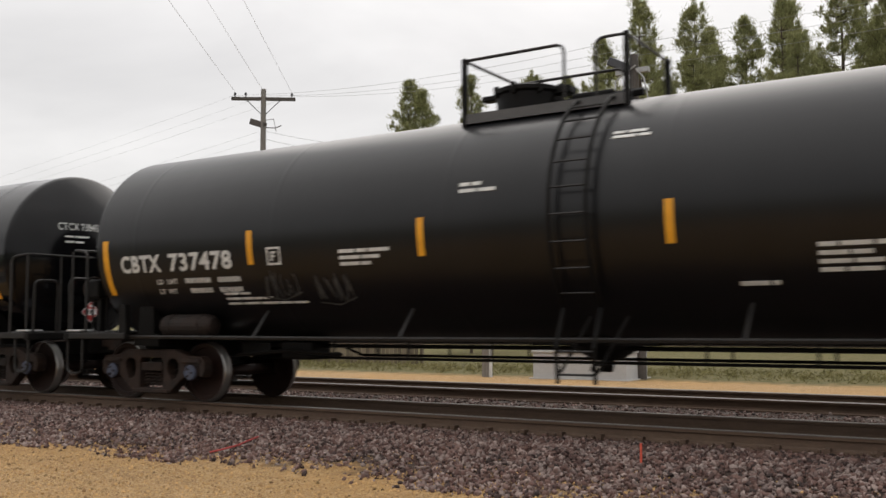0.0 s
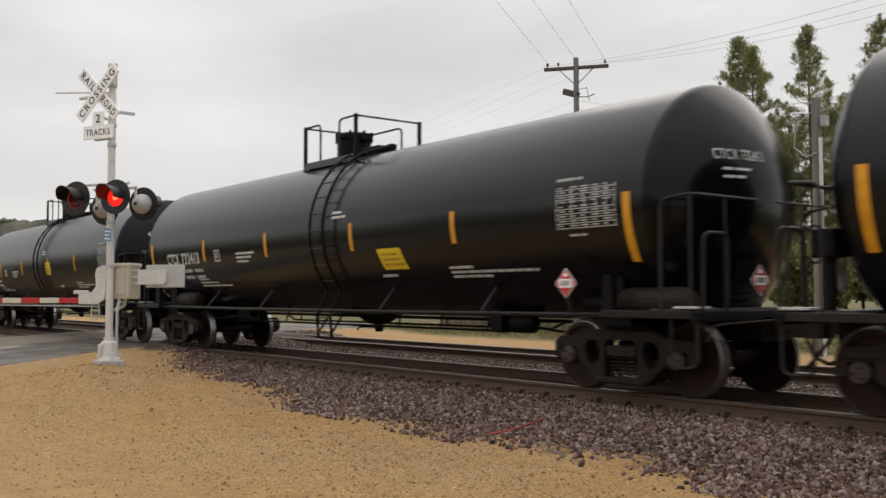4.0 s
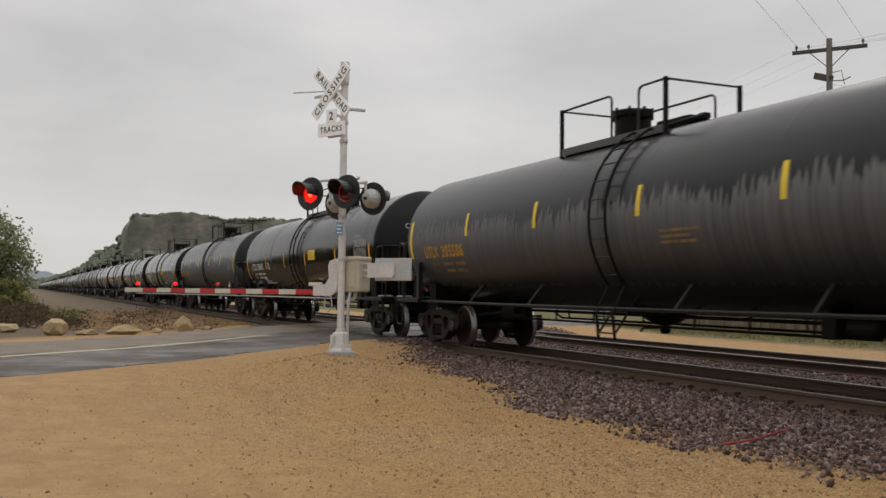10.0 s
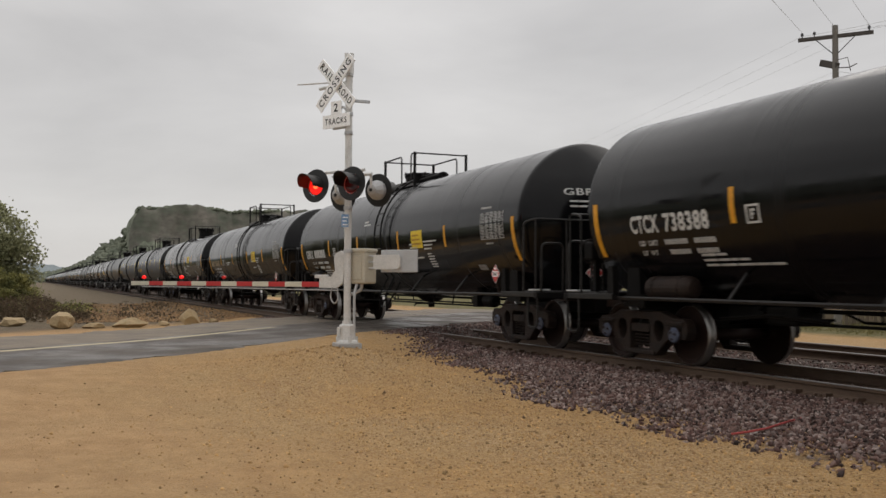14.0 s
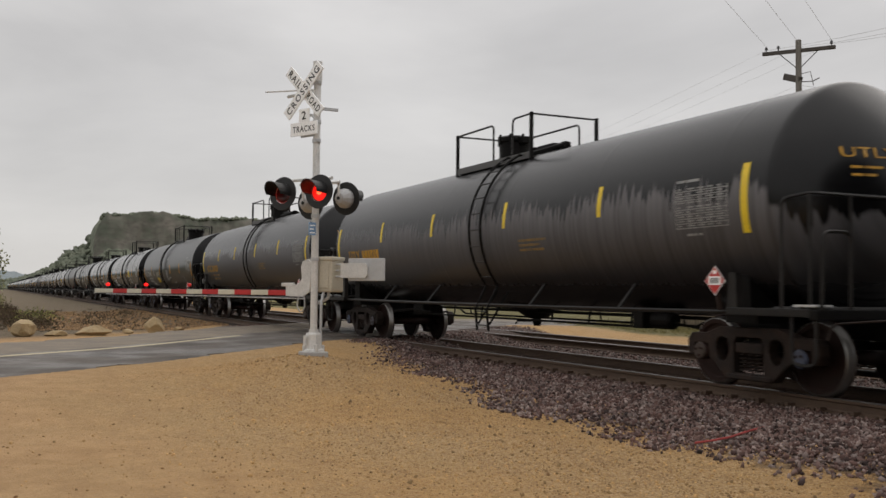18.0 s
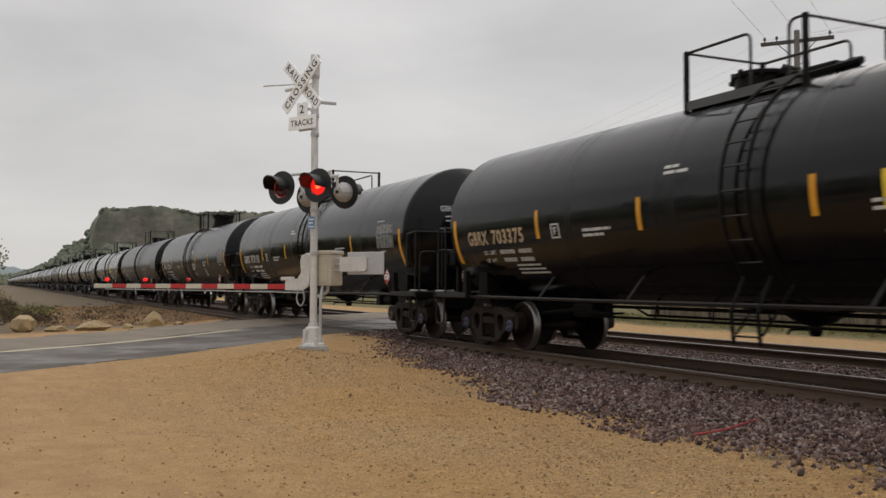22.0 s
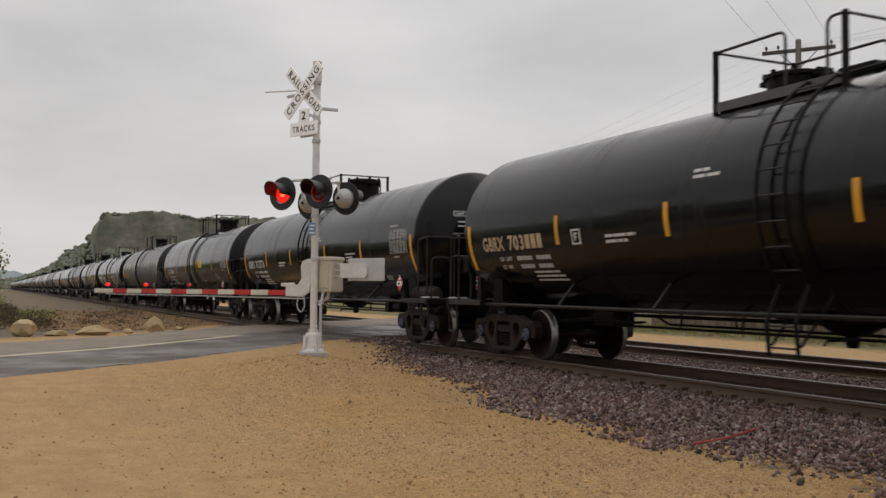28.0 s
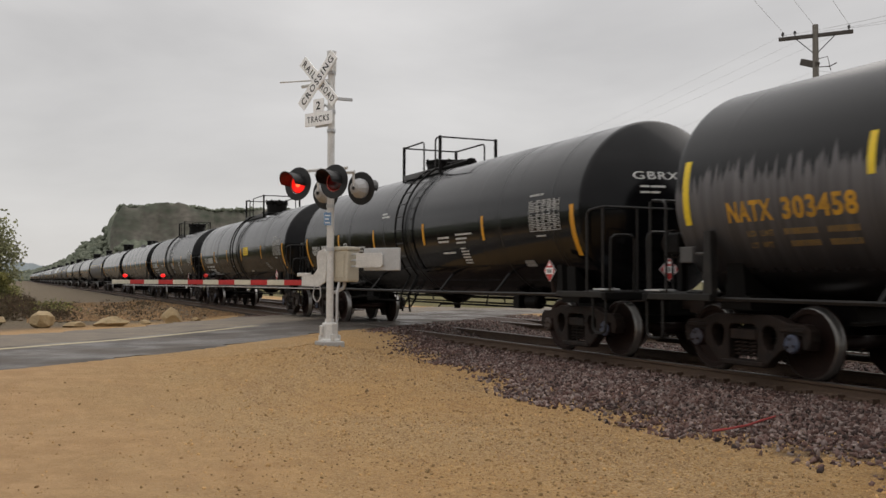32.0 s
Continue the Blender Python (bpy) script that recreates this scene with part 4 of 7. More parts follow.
# for each kind of car: ends of the platform, ladder, manway, valves, gap in the handrail
FITTINGS = {"a": (-1.55, 0.7, 0.3, -0.98, 0.0, -0.12, 0.3), "b": (-1.27, 0.66, -0.28, 0.62, -0.55, -1.0, -0.42), "c": (-1.5, 1.15, -0.5, 0.62, -0.5, -0.95, -0.3),
            "j": (-1.78, 0.7, -0.73, 0.22, -1.0, -1.45, -0.87), "l": (-1.95, 0.62, -0.8, 0.15, -1.0, -1.6, -1.0), "m": (-1.42, 1.68, -0.07, -0.1, 0.5, -0.75, -0.15), "u": (-2.1, 1.05, 0.5, -0.88, 0.6, -0.45, 0.33), "n": (-1.9, 0.45, -0.2, -0.6, 0.0, -0.6, 0.0),
            "d": (-1.6, 0.65, 0.35, -0.85, 0.3, -0.3, 0.38), "e": (-2.47, 0.51, -0.2, -1.32, 0.0, -0.82, -0.19), "f": (-1.49, 0.38, 0.5, -0.83, 0.0, -0.9, -0.2), "k": (-1.42, 1.68, -0.07, 0.9, -0.5, -0.75, -0.15)}
# breadth and height of the manway dome
DOMES = {"a": (0.82, 0.66), "b": (0.84, 0.95), "c": (0.74, 0.9), "j": (0.8, 0.95), "l": (0.8, 0.95), "m": (0.86, 0.72), "u": (0.61, 0.92), "n": (0.66, 0.9), "d": (0.72, 0.58), "e": (0.7, 0.92), "f": (0.64, 0.92), "k": (0.76, 0.9)}
CHECKS = {"a": -4.32, "c": -4.08, "k": -4.2, "m": -4.2, "e": -4.2}
TAPE_ENDS = {"a": 7.45, "b": 7.6, "c": 7.38, "f": 7.55, "k": 7.45, "m": 7.45, "e": 7.45, "u": 7.45, "n": 7.45}


def tank_car(n, mark, number, style, extras=(), full=True):
    """One tank car. style: a = long platform, b = short platform; w = chalked paint with yellow marks."""
    worn = "w" in style
    look_words = "black tank car chalked streaky grey, yellow stencilled letters" if worn else "glossy black tank car, yellow reflective strips, white stencils"
    if any(e[0] in ("spray", "tan", "dim", "loops") for e in extras):
        look_words += ", graffiti"
    elif any(e[0] == "yellow" for e in extras):
        look_words += ", yellow label"
    car = thing("tank_car", look_words, "tank car", "tank cars of the train", pose(0, TRACK_Y, 0))
    finish = "tank_worn" if worn else "tank_gloss" if style[0] in "kejlm" or number.startswith("703") or n in (12, 13, 20, 23, 25) or (n > 26 and n % 5) else "tank"
    reuse("shell" + finish, "tank", car, tank_shell, [finish, "tank_worn" if worn else "tank_head"], smooth=True)
    truck(car, -7.1, False)
    truck(car, 7.1, True)
    for s in (-1, 1):
        reuse("sill%d" % s, "stub_sill", car, made(stub_sill, s), "frame")
        reuse("bolster%d" % s, "body_bolster", car, made(body_bolster, s), "frame")
        reuse("end_beam%d" % s, "end_beam", car, made(end_beam, s), "frame")
        reuse("coupler%d" % s, "coupler", car, made(coupler, s), "steel")
        reuse("end_rail%d" % s, "end_rail", car, made(end_rail, s), "pipe")
        if full:
            for y in (-1.47, 1.47):
                reuse("side_sill%d%g" % (s, y), "side_sill", car, made(side_sill, s, y), "pipe")
            for i in range(6):
                reuse("deck", "deck_bar", car, made(deck_bar), "grating", m=pose(s * (7.9 + i * 0.115), 0, 0))
            reuse("grab%d" % s, "grab_iron", car, made(grab, s), "pipe")
            reuse("saddle%d%d" % (s, worn), "saddle_post", car, made(saddle_post, 1.9 if s < 0 and worn else 1.5), "pipe" if worn else "frame", m=pose(s * 7.28, 0, 0))
    reuse("side_pipe", "side_pipe", car, made(side_pipe), "pipe")
    reuse("guard", "pipe_guard", car, made(underframe), "frame")
    reuse("outlet", "bottom_outlet", car, made(outlet), "frame")
    # ends of the platform, ladder, manway, valves, ladder gap in the rail
    x0, x1, lx, mx, vx, gap0, gap1 = FITTINGS[style[0]]
    for i, (name, fn, args) in enumerate(platform_parts(x0, x1)):
        reuse("platform%s%d" % (style[0], i), name, car, made(fn, *args), "frame" if name == "platform_bracket" else "grating")
    wide, tall = DOMES[style[0]]
    dome = pose(mx, 0, 3.85) @ Matrix.Diagonal((wide, wide, tall, 1)) @ pose(0, 0, -3.85)
    reuse("manway", "manway_dome", car, made(manway), "frame", m=dome)
    reuse("valves", "valve_housing", car, made(valves), "frame", m=pose(vx, 0.05, 0))
    if full:
        tops = 4.63
        rails = [
            [(x0, -0.74, tops), (gap0, -0.74, tops), (gap0, -0.74, 3.83)],
            [(gap1, -0.74, 3.83), (gap1, -0.74, tops), (x1, -0.74, tops), (x1, 0.74, tops)],
            [(x0, -0.74, tops), (x0, 0.74, tops)],
            [(x0, 0.74, tops), (x1 - 0.6, 0.74, tops), (x1 - 0.6, 0.74, 3.83)],
        ]
        for i, pts in enumerate(rails):
            reuse("rail%s%d" % (style[0], i), "handrail", car, made(handrail, pts), "pipe")
        for i, (px, py) in enumerate(((x0, -0.74), (x1, -0.74), (x1, 0.74), (x0, 0.74))):
            reuse("post%s%d" % (style[0], i), "rail_post", car, made(post, px, py), "frame")
        for x in (-0.23, 0.23):
            reuse("ladder_rail%g" % x, "ladder_rail", car, made(ladder_rail, x), "frame", m=pose(lx, 0, 0))
        for y, z in rung_places():
            reuse("rung", "ladder_rung", car, made(rung), "pipe", m=pose(lx, y, z))
        for x in (-0.2, 0.25):
            reuse("ladder_stay%g" % x, "ladder_stay", car, made(tube, [(x, -1.45, 0.62), (x + 0.28, -1.2, 1.25)], 0.02, 5), "frame", m=pose(lx, 0, 0))
        for i, (name, fn, args) in enumerate(GEAR):
            reuse("gear%d" % i, name, car, made(fn, *args), "frame")
        for k in range(8):
            reuse("lug", "cover_lug", car, made(lug), "frame", m=dome @ pose(0, 0, 0, 0, 0, 45 * k))
        for x in (-4.65, -2.15, 2.15, 4.75):
            reuse("brace", "brace", car, made(brace), "pipe", m=pose(x, 0, 0))
        reuse("brake_stand", "brake_stand", car, made(box, -8.3, -8.2, -1.2, -1.1, 1.06, 1.9, 0.01), "frame")
        reuse("brake_box", "hand_brake_box", car, made(box, -8.38, -8.12, -1.32, -1.0, 1.62, 1.92, 0.03), "steel" if worn else "frame")
        if worn:
            reuse("end_box", "end_box", car, made(end_box), "grating", "dull grey box on the end platform")
        for s in (-1, 1):
            reuse("step_plate%d" % s, "step_plate", car, made(box, min(s * 8.28, s * 8.62), max(s * 8.28, s * 8.62), -1.52, -1.25, 1.087, 1.115, 0.006), "galv")
        reuse("brake_wheel", "brake_wheel", car, made(brake_wheel), "steel")
        reuse("uncoupling_rod", "uncoupling_rod", car, made(tube, bend([(8.66, -1.4, 0.72), (8.66, -1.3, 0.9), (8.8, -0.2, 0.95), (8.95, 0.0, 1.0)]), 0.014, 5), "steel")
        reuse("brake_hose", "brake_hose", car, made(tube, bend([(-8.7, -0.3, 0.8), (-8.95, -0.32, 0.5), (-9.1, -0.2, 0.4)]), 0.025, 6), "frame")
    # reflective strips
    lift = 0.37 if worn else 0.2 if mark == "JPJX" else 0.0
    strip = "bright_yellow" if worn else "yellow"
    ends = ((-7.75, 0.12), (TAPE_ENDS.get(style[0], 7.6), 0.12))
    for x, w in ends:
        reuse("end_strip%g%s%g" % (x, strip, lift), "reflective_strip", car, made(patch, x, x + w, -0.44 + lift, 0.44 + lift, 0.0, 0.006, 6), strip)
    for x in STRIPES[style[0]]:
        reuse("strip%g%s%g" % (x, strip, lift), "reflective_strip", car, made(patch, x, x + 0.1, -0.04 + lift, 0.44 + lift, 0.0, 0.006, 4), strip)
    if not full:
        return car
    # stencils
    paint = "gold_mark" if worn else "white_mark"
    if mark and n >= 0:
        at, wide = {"G": (-7.15, 2.15), "C": (-6.75, 1.85), "J": (-7.3, 1.55), "U": (-6.9, 2.1), "N": (-6.9, 2.1)}[mark[0]]
        if number.startswith("703"):
            paint = "beige_mark"
        if mark == "CBTX":
            at, wide = -7.35, 2.4
        tall = 0.2 if mark == "JPJX" else 0.25
        cut = 0.46 if mark == "JPJX" else 0.37
        part("reporting_mark", tank_text(mark, at, -0.07, tall, wide * cut), paint, car)
        digits, place = (4 if mark == "JPJX" else 6), at + wide * (cut + 0.075)
        step = wide * (0.925 - cut) / digits
        if number:
            part("car_number", tank_text(number, place, -0.07, tall, step * len(number) - 0.04), paint, car)
        for i in range(len(number), digits):
            part("number_bar", made(patch, place + i * step, place + (i + 0.75) * step, -0.07, tall - 0.07)(), paint, car)
        part("end_mark", end_text(mark + " " + number), paint, car)
    reuse("weights" + paint, "weight_stencil", car, made(weights), "faint_gold" if worn else "white_mark")
    for s, words in ((-0.275, "LD LMT"), (-0.435, "LT WT")):
        reuse("load_words%g%s" % (s, paint), "load_stencil", car, made(load_words, words, s), "faint_gold" if worn else "white_mark")
    if not worn:
        if style[0] in "kem":
            pass
        elif style[0] in "ad":
            reuse("small_stencil_a", "small_stencil", car, made(bars, -1.2, 0.84, [0.3, 0.5]), "white_mark")
            if style[0] == "a":
                reuse("top_stencil", "small_stencil", car, made(bars, 0.71, 1.36, [0.4, 0.45], 0.04, 0.07), "white_mark")
        elif style[0] == "c":
            reuse("small_stencil_c", "small_stencil", car, made(bars, 0.49, 0.88, [0.3, 0.42]), "white_mark")
            reuse("top_stencil_c", "small_stencil", car, made(bars, -1.5, 1.5, [0.4, 0.4], 0.04, 0.07), "white_mark")
        else:
            reuse("small_stencil", "small_stencil", car, made(bars, 0.8, 0.68, [0.3, 0.45]), "white_mark")
            if style[0] == "b":
                reuse("picture_stencil", "small_stencil", car, made(bars, 0.98, -0.28, [0.16, 0.42, 0.5, 0.36], 0.05, 0.052, 0.006, 0.02), "dim_mark")
        reuse("data_panel", "data_panel", car, made(panel_table), "panel_mark", m=pose(6.42 if style[0] in "bf" else 6.25, 0, 0), kind="stuff")
        if mark.startswith("G"):
            if style[0] == "d":
                reuse("check_box" + style[0], "stencil_frame", car, made(check_box, CHECKS.get(style[0], -4.12)), "white_mark")
            if style[0] != "d":
                reuse("stencil_a", "stencil_block", car, made(bars, 0.8, 0.1, [0.55, 0.65, 0.7, 0.5]), "white_mark")
            aside = -0.16 if style[0] == "d" else 0.0
            reuse("stencil_b", "stencil_block", car, made(bars, 3.3, 0.14, [0.75, 0.5, 0.42], 0.035), "white_mark", m=pose(aside, 0, 0))
            reuse("stencil_c", "stencil_block", car, made(bars, 3.42, -0.16, [0.22, 0.34, 0.34, 0.32, 0.34, 0.32], 0.03, 0.065), "white_mark", m=pose(aside, 0, 0))
            if style[0] == "d":
                reuse("stencil_p", "stencil_block", car, made(bars, 2.25, 0.1, [0.55, 0.5], 0.04), "white_mark")
                reuse("stencil_q", "stencil_block", car, made(bars, 2.35, -0.24, [0.6], 0.035), "white_mark")
            reuse("stencil_d", "stencil_block", car, made(bars, -3.2, 0.06, [0.75, 0.55]), "white_mark")
            reuse("stencil_e", "stencil_block", car, made(bars, 5.7, -0.5, [0.34, 0.34], 0.06, 0.07, 0.006, 0.0, False), "dim_mark")
            reuse("stencil_f", "stencil_block", car, made(bars, -5.6, -0.5, [0.8, 0.9, 0.95], 0.035), "white_mark")
        else:
            if style[0] not in "kemjl":
                reuse("stencil_g", "stencil_block", car, made(bars, -3.05, 0.1, [0.85, 0.65, 0.5]), "white_mark")
            reuse("stencil_h", "stencil_block", car, made(bars, -5.3, -0.45, [0.5, 0.9, 1.5], 0.035), "white_mark")
            if mark == "JPJX":
                reuse("stencil_k", "stencil_block", car, made(bars, 1.49, 0.11, [0.2, 0.85, 0.5, 0.85, 0.3, 0.15, 0.85, 0.8], 0.03, 0.07), "white_mark", m=pose(-0.22 if style[0] == "l" else 0, 0, 0))
                reuse("stencil_l", "stencil_block", car, made(bars, 2.8, 0.08, [0.8], 0.05, 0.085, 0.006, 0.0, False), "white_mark", m=pose(-0.25 if style[0] == "l" else 0, 0, 0))
            elif style[0] == "c":
                reuse("stencil_n", "stencil_block", car, made(bars, 0.3, 0.18, [0.34, 0.42, 0.4, 0.42, 0.36, 0.2, 0.4, 0.3], 0.035, 0.08), "white_mark")
                reuse("stencil_o", "stencil_block", car, made(bars, 0.97, -0.22, [0.42], 0.045), "white_mark")
            elif style[0] == "f":
                reuse("stencil_r", "stencil_block", car, made(bars, 3.95, -0.4, [0.55, 1.9, 0.9], 0.04, 0.08), "white_mark")
            elif style[0] not in "kem":
                reuse("stencil_m", "stencil_block", car, made(bars, 2.9, -0.1, [0.95, 0.5, 0.7, 0.6], 0.045, 0.09), "white_mark")
            if style[0] != "f":
                reuse("stencil_i", "stencil_block", car, made(bars, 4.9, -0.2, [0.3, 0.3, 0.3, 0.3], 0.04, 0.07, 0.006, 0.1), "dim_mark")
            reuse("stencil_j", "stencil_block", car, made(bars, 2.1, -0.5, [0.4], 0.05), "white_mark")
            if mark != "JPJX":
                reuse("check_box" + style[0], "stencil_frame", car, made(check_box, CHECKS.get(style[0], -4.12)), "white_mark")
    else:
        reuse("data_panel_w", "data_panel", car, made(panel_table), "dim_mark", m=pose(6.2, 0, 0), kind="stuff")
        reuse("faint_w", "stencil_block", car, made(bars, 1.9, 0.1, [0.9, 0.7, 0.8], 0.04), "faint_gold")
    # placards, reservoir
    card = {"f": -0.4, "b": 0.13}.get(style[0], 0.0)
    reuse("placard", "placard", car, made(placard), ["white", "red_sign", "black"], "red diamond placard with white centre", m=pose(7.02 + card, -1.56, 1.4))
    reuse("placard_post", "placard_post", car, made(tube, [(7.02, -1.47, 1.03), (7.02, -1.53, 1.3)], 0.03, 6), "steel", m=pose(card, 0, 0))
    for s in (-1, 1) if not worn else ():
        reuse("placard", "placard", car, made(placard), ["white", "red_sign", "black"], m=pose(s * 8.62, -0.3, 1.42, 0, 0, 90 * s))
    if mark.startswith("C"):
        reuse("reservoir", "air_reservoir", car, made(reservoir), "steel", m=pose(-6.2, -1.14, 1.16))
    if n in (3, 4, 6, 11, 21, 25):
        reuse("reservoir", "air_reservoir", car, made(reservoir), "steel", m=pose(7.75, -1.14, 1.16))
    for item in extras:
        kind, x, s, w, h = item[:5]
        if kind == "yellow":
            ob = part("yellow_label", made(bowed_panel, w, h)() if style[0] == "j" else made(yellow_panel, w, h, item[5] if len(item) > 5 else 0.0)(), ["bright_yellow", "gold_mark"], car, "yellow warning label")
            ob.matrix_basis = pose(x, 0, 0)
            shift(ob.data, s)
        elif kind == "pink":
            part("paper_label", made(patch, x, x + w, s, s + h)(), "pink", car, "pale square label")
        else:
            part("graffiti", squiggle(n * 13 + int(x * 7), x, s, w, h, item[5] if len(item) > 5 else 5, kind == "loops"), {"tan": "tan_spray", "dim": "dim_spray"}.get(kind, "spray"), car, "loopy sprayed graffiti tag")
    return car


def shift(me, s):
    """Slides a sheet round the shell by the arc s."""
    a = s / R
    for v in me.vertices:
        y, z = v.co.y, v.co.z - ZC
        v.co.y, v.co.z = y * math.cos(a) + z * math.sin(a), z * math.cos(a) - y * math.sin(a) + ZC


def weights(bm):
    """Unreadable load figures, a bar for each character."""
    for s, x, counts in ((-0.2, -6.0, (8, 7)), (-0.36, -5.95, (7, 7))):
        for c in counts:
            for i in range(c):
                patch(bm, x, x + 0.042, s - 0.075, s, n=1)
                x += 0.066
            x += 0.14


def load_words(bm, words, s):
    letters = tank_text(words, -6.62, s, 0.075, 0.075 * len(words))
    me = bpy.data.meshes.new("letters")
    letters.to_mesh(me)
    letters.free()
    bm.from_mesh(me)
    bpy.data.meshes.remove(me)


def check_box(bm, x):
    s, w, h, t = -0.06, 0.25, 0.25, 0.028
    for a, b, c, d in ((x, x + w, s, s + t), (x, x + w, s + h - t, s + h), (x, x + t, s + t, s + h - t), (x + w - t, x + w, s + t, s + h - t), (x + 0.08, x + 0.11, s + 0.06, s + 0.19), (x + 0.11, x + 0.17, s + 0.16, s + 0.19), (x + 0.11, x + 0.15, s + 0.11, s + 0.135)):
        patch(bm, a, b, c, d, n=1)


def end_text(words):
    """The mark repeated on the tank head that faces forward."""
    bm = text_bm(words, 0.16, 1.05, 1.1, 0.01)
    rows = [(0.12, 0.2, -0.17, 0.04), (0.35, 0.34, -0.17, 0.04), (0.12, 0.2, -0.29, 0.04), (0.35, 0.2, -0.29, 0.04)]
    for x, w, y, h in rows:
        vs = [bm.verts.new(p) for p in ((x, y, 0), (x + w, y, 0), (x + w, y + h, 0), (x, y + h, 0))]
        bm.faces.new(vs)
    for v in bm.verts:
        y, z = -0.8 + v.co.x * 0.75, ZC + 0.46 + v.co.y * 0.8
        v.co = (head_x(math.hypot(y, z - ZC)) + 0.012, y, z)
    return bm


# ---- the ground: one sheet, with the trackbed and the road's rise ----
ROAD_U, ROAD_N, ROAD_P, ROAD_W = (-0.66, 0.75), (0.75, 0.66), (-17.0, 3.3), 8.6
MAST = (-15.07, 4.79)


def smooth(a, b, x):
    t = np.clip((x - a) / (b - a), 0, 1)
    return t * t * (3 - 2 * t)


def road_q(x, y):
    return (x - ROAD_P[0]) * ROAD_N[0] + (y - ROAD_P[1]) * ROAD_N[1]


def road_z(x, y):
    return -0.015 - 0.12 * smooth(7.6, 2.0, y) - 0.3 * smooth(16.8, 26.0, y)


def ground_z(x, y):
    """Height of the ground, over arrays."""
    bed = smooth(6.1, 8.1, y) * (1 - smooth(16.0, 17.4, y))
    z = -0.36 + 0.16 * bed - 0.06 * smooth(17, 19, y)
    z = z + 0.54 * np.exp(-(((x + 15.3) / 2.4) ** 2 + ((y - 4.5) / 1.8) ** 2))
    q = road_q(x, y)
    near = smooth(2.6, 0.0, q) * smooth(-ROAD_W - 3.0, -ROAD_W, q) * (1 - smooth(30, 45, np.abs(y - 5)))
    z = z * (1 - near) + (road_z(x, y) + 0.006 - 0.035 * smooth(-1.1, -1.7, q)) * near
    bumps = 0.018 * np.sin(x * 1.7 + 0.6 * np.sin(y * 1.3)) * np.sin(y * 2.1 + 0.4 * np.sin(x))
    far = smooth(40, 160, np.hypot(x, y))
    return z + bumps * (1 - near) * (1 - bed) * (1 - far)


def sheet(name, xs, ys, zf, mat):
    X, Y = np.meshgrid(np.array(xs), np.array(ys), indexing="ij")
    V = np.stack([X, Y, zf(X, Y)], -1).reshape(-1, 3)
    nx, ny = len(xs), len(ys)
    a = (np.arange(nx - 1)[:, None] * ny + np.arange(ny - 1)[None]).ravel()
    F = np.stack([a, a + ny, a + ny + 1, a + 1], -1)
    me = bpy.data.meshes.new(name)
    me.from_pydata(V.tolist(), [], F.tolist())
    me.polygons.foreach_set("use_smooth", [True] * len(me.polygons))
    me.materials.append(mat)
    return new(name, me)


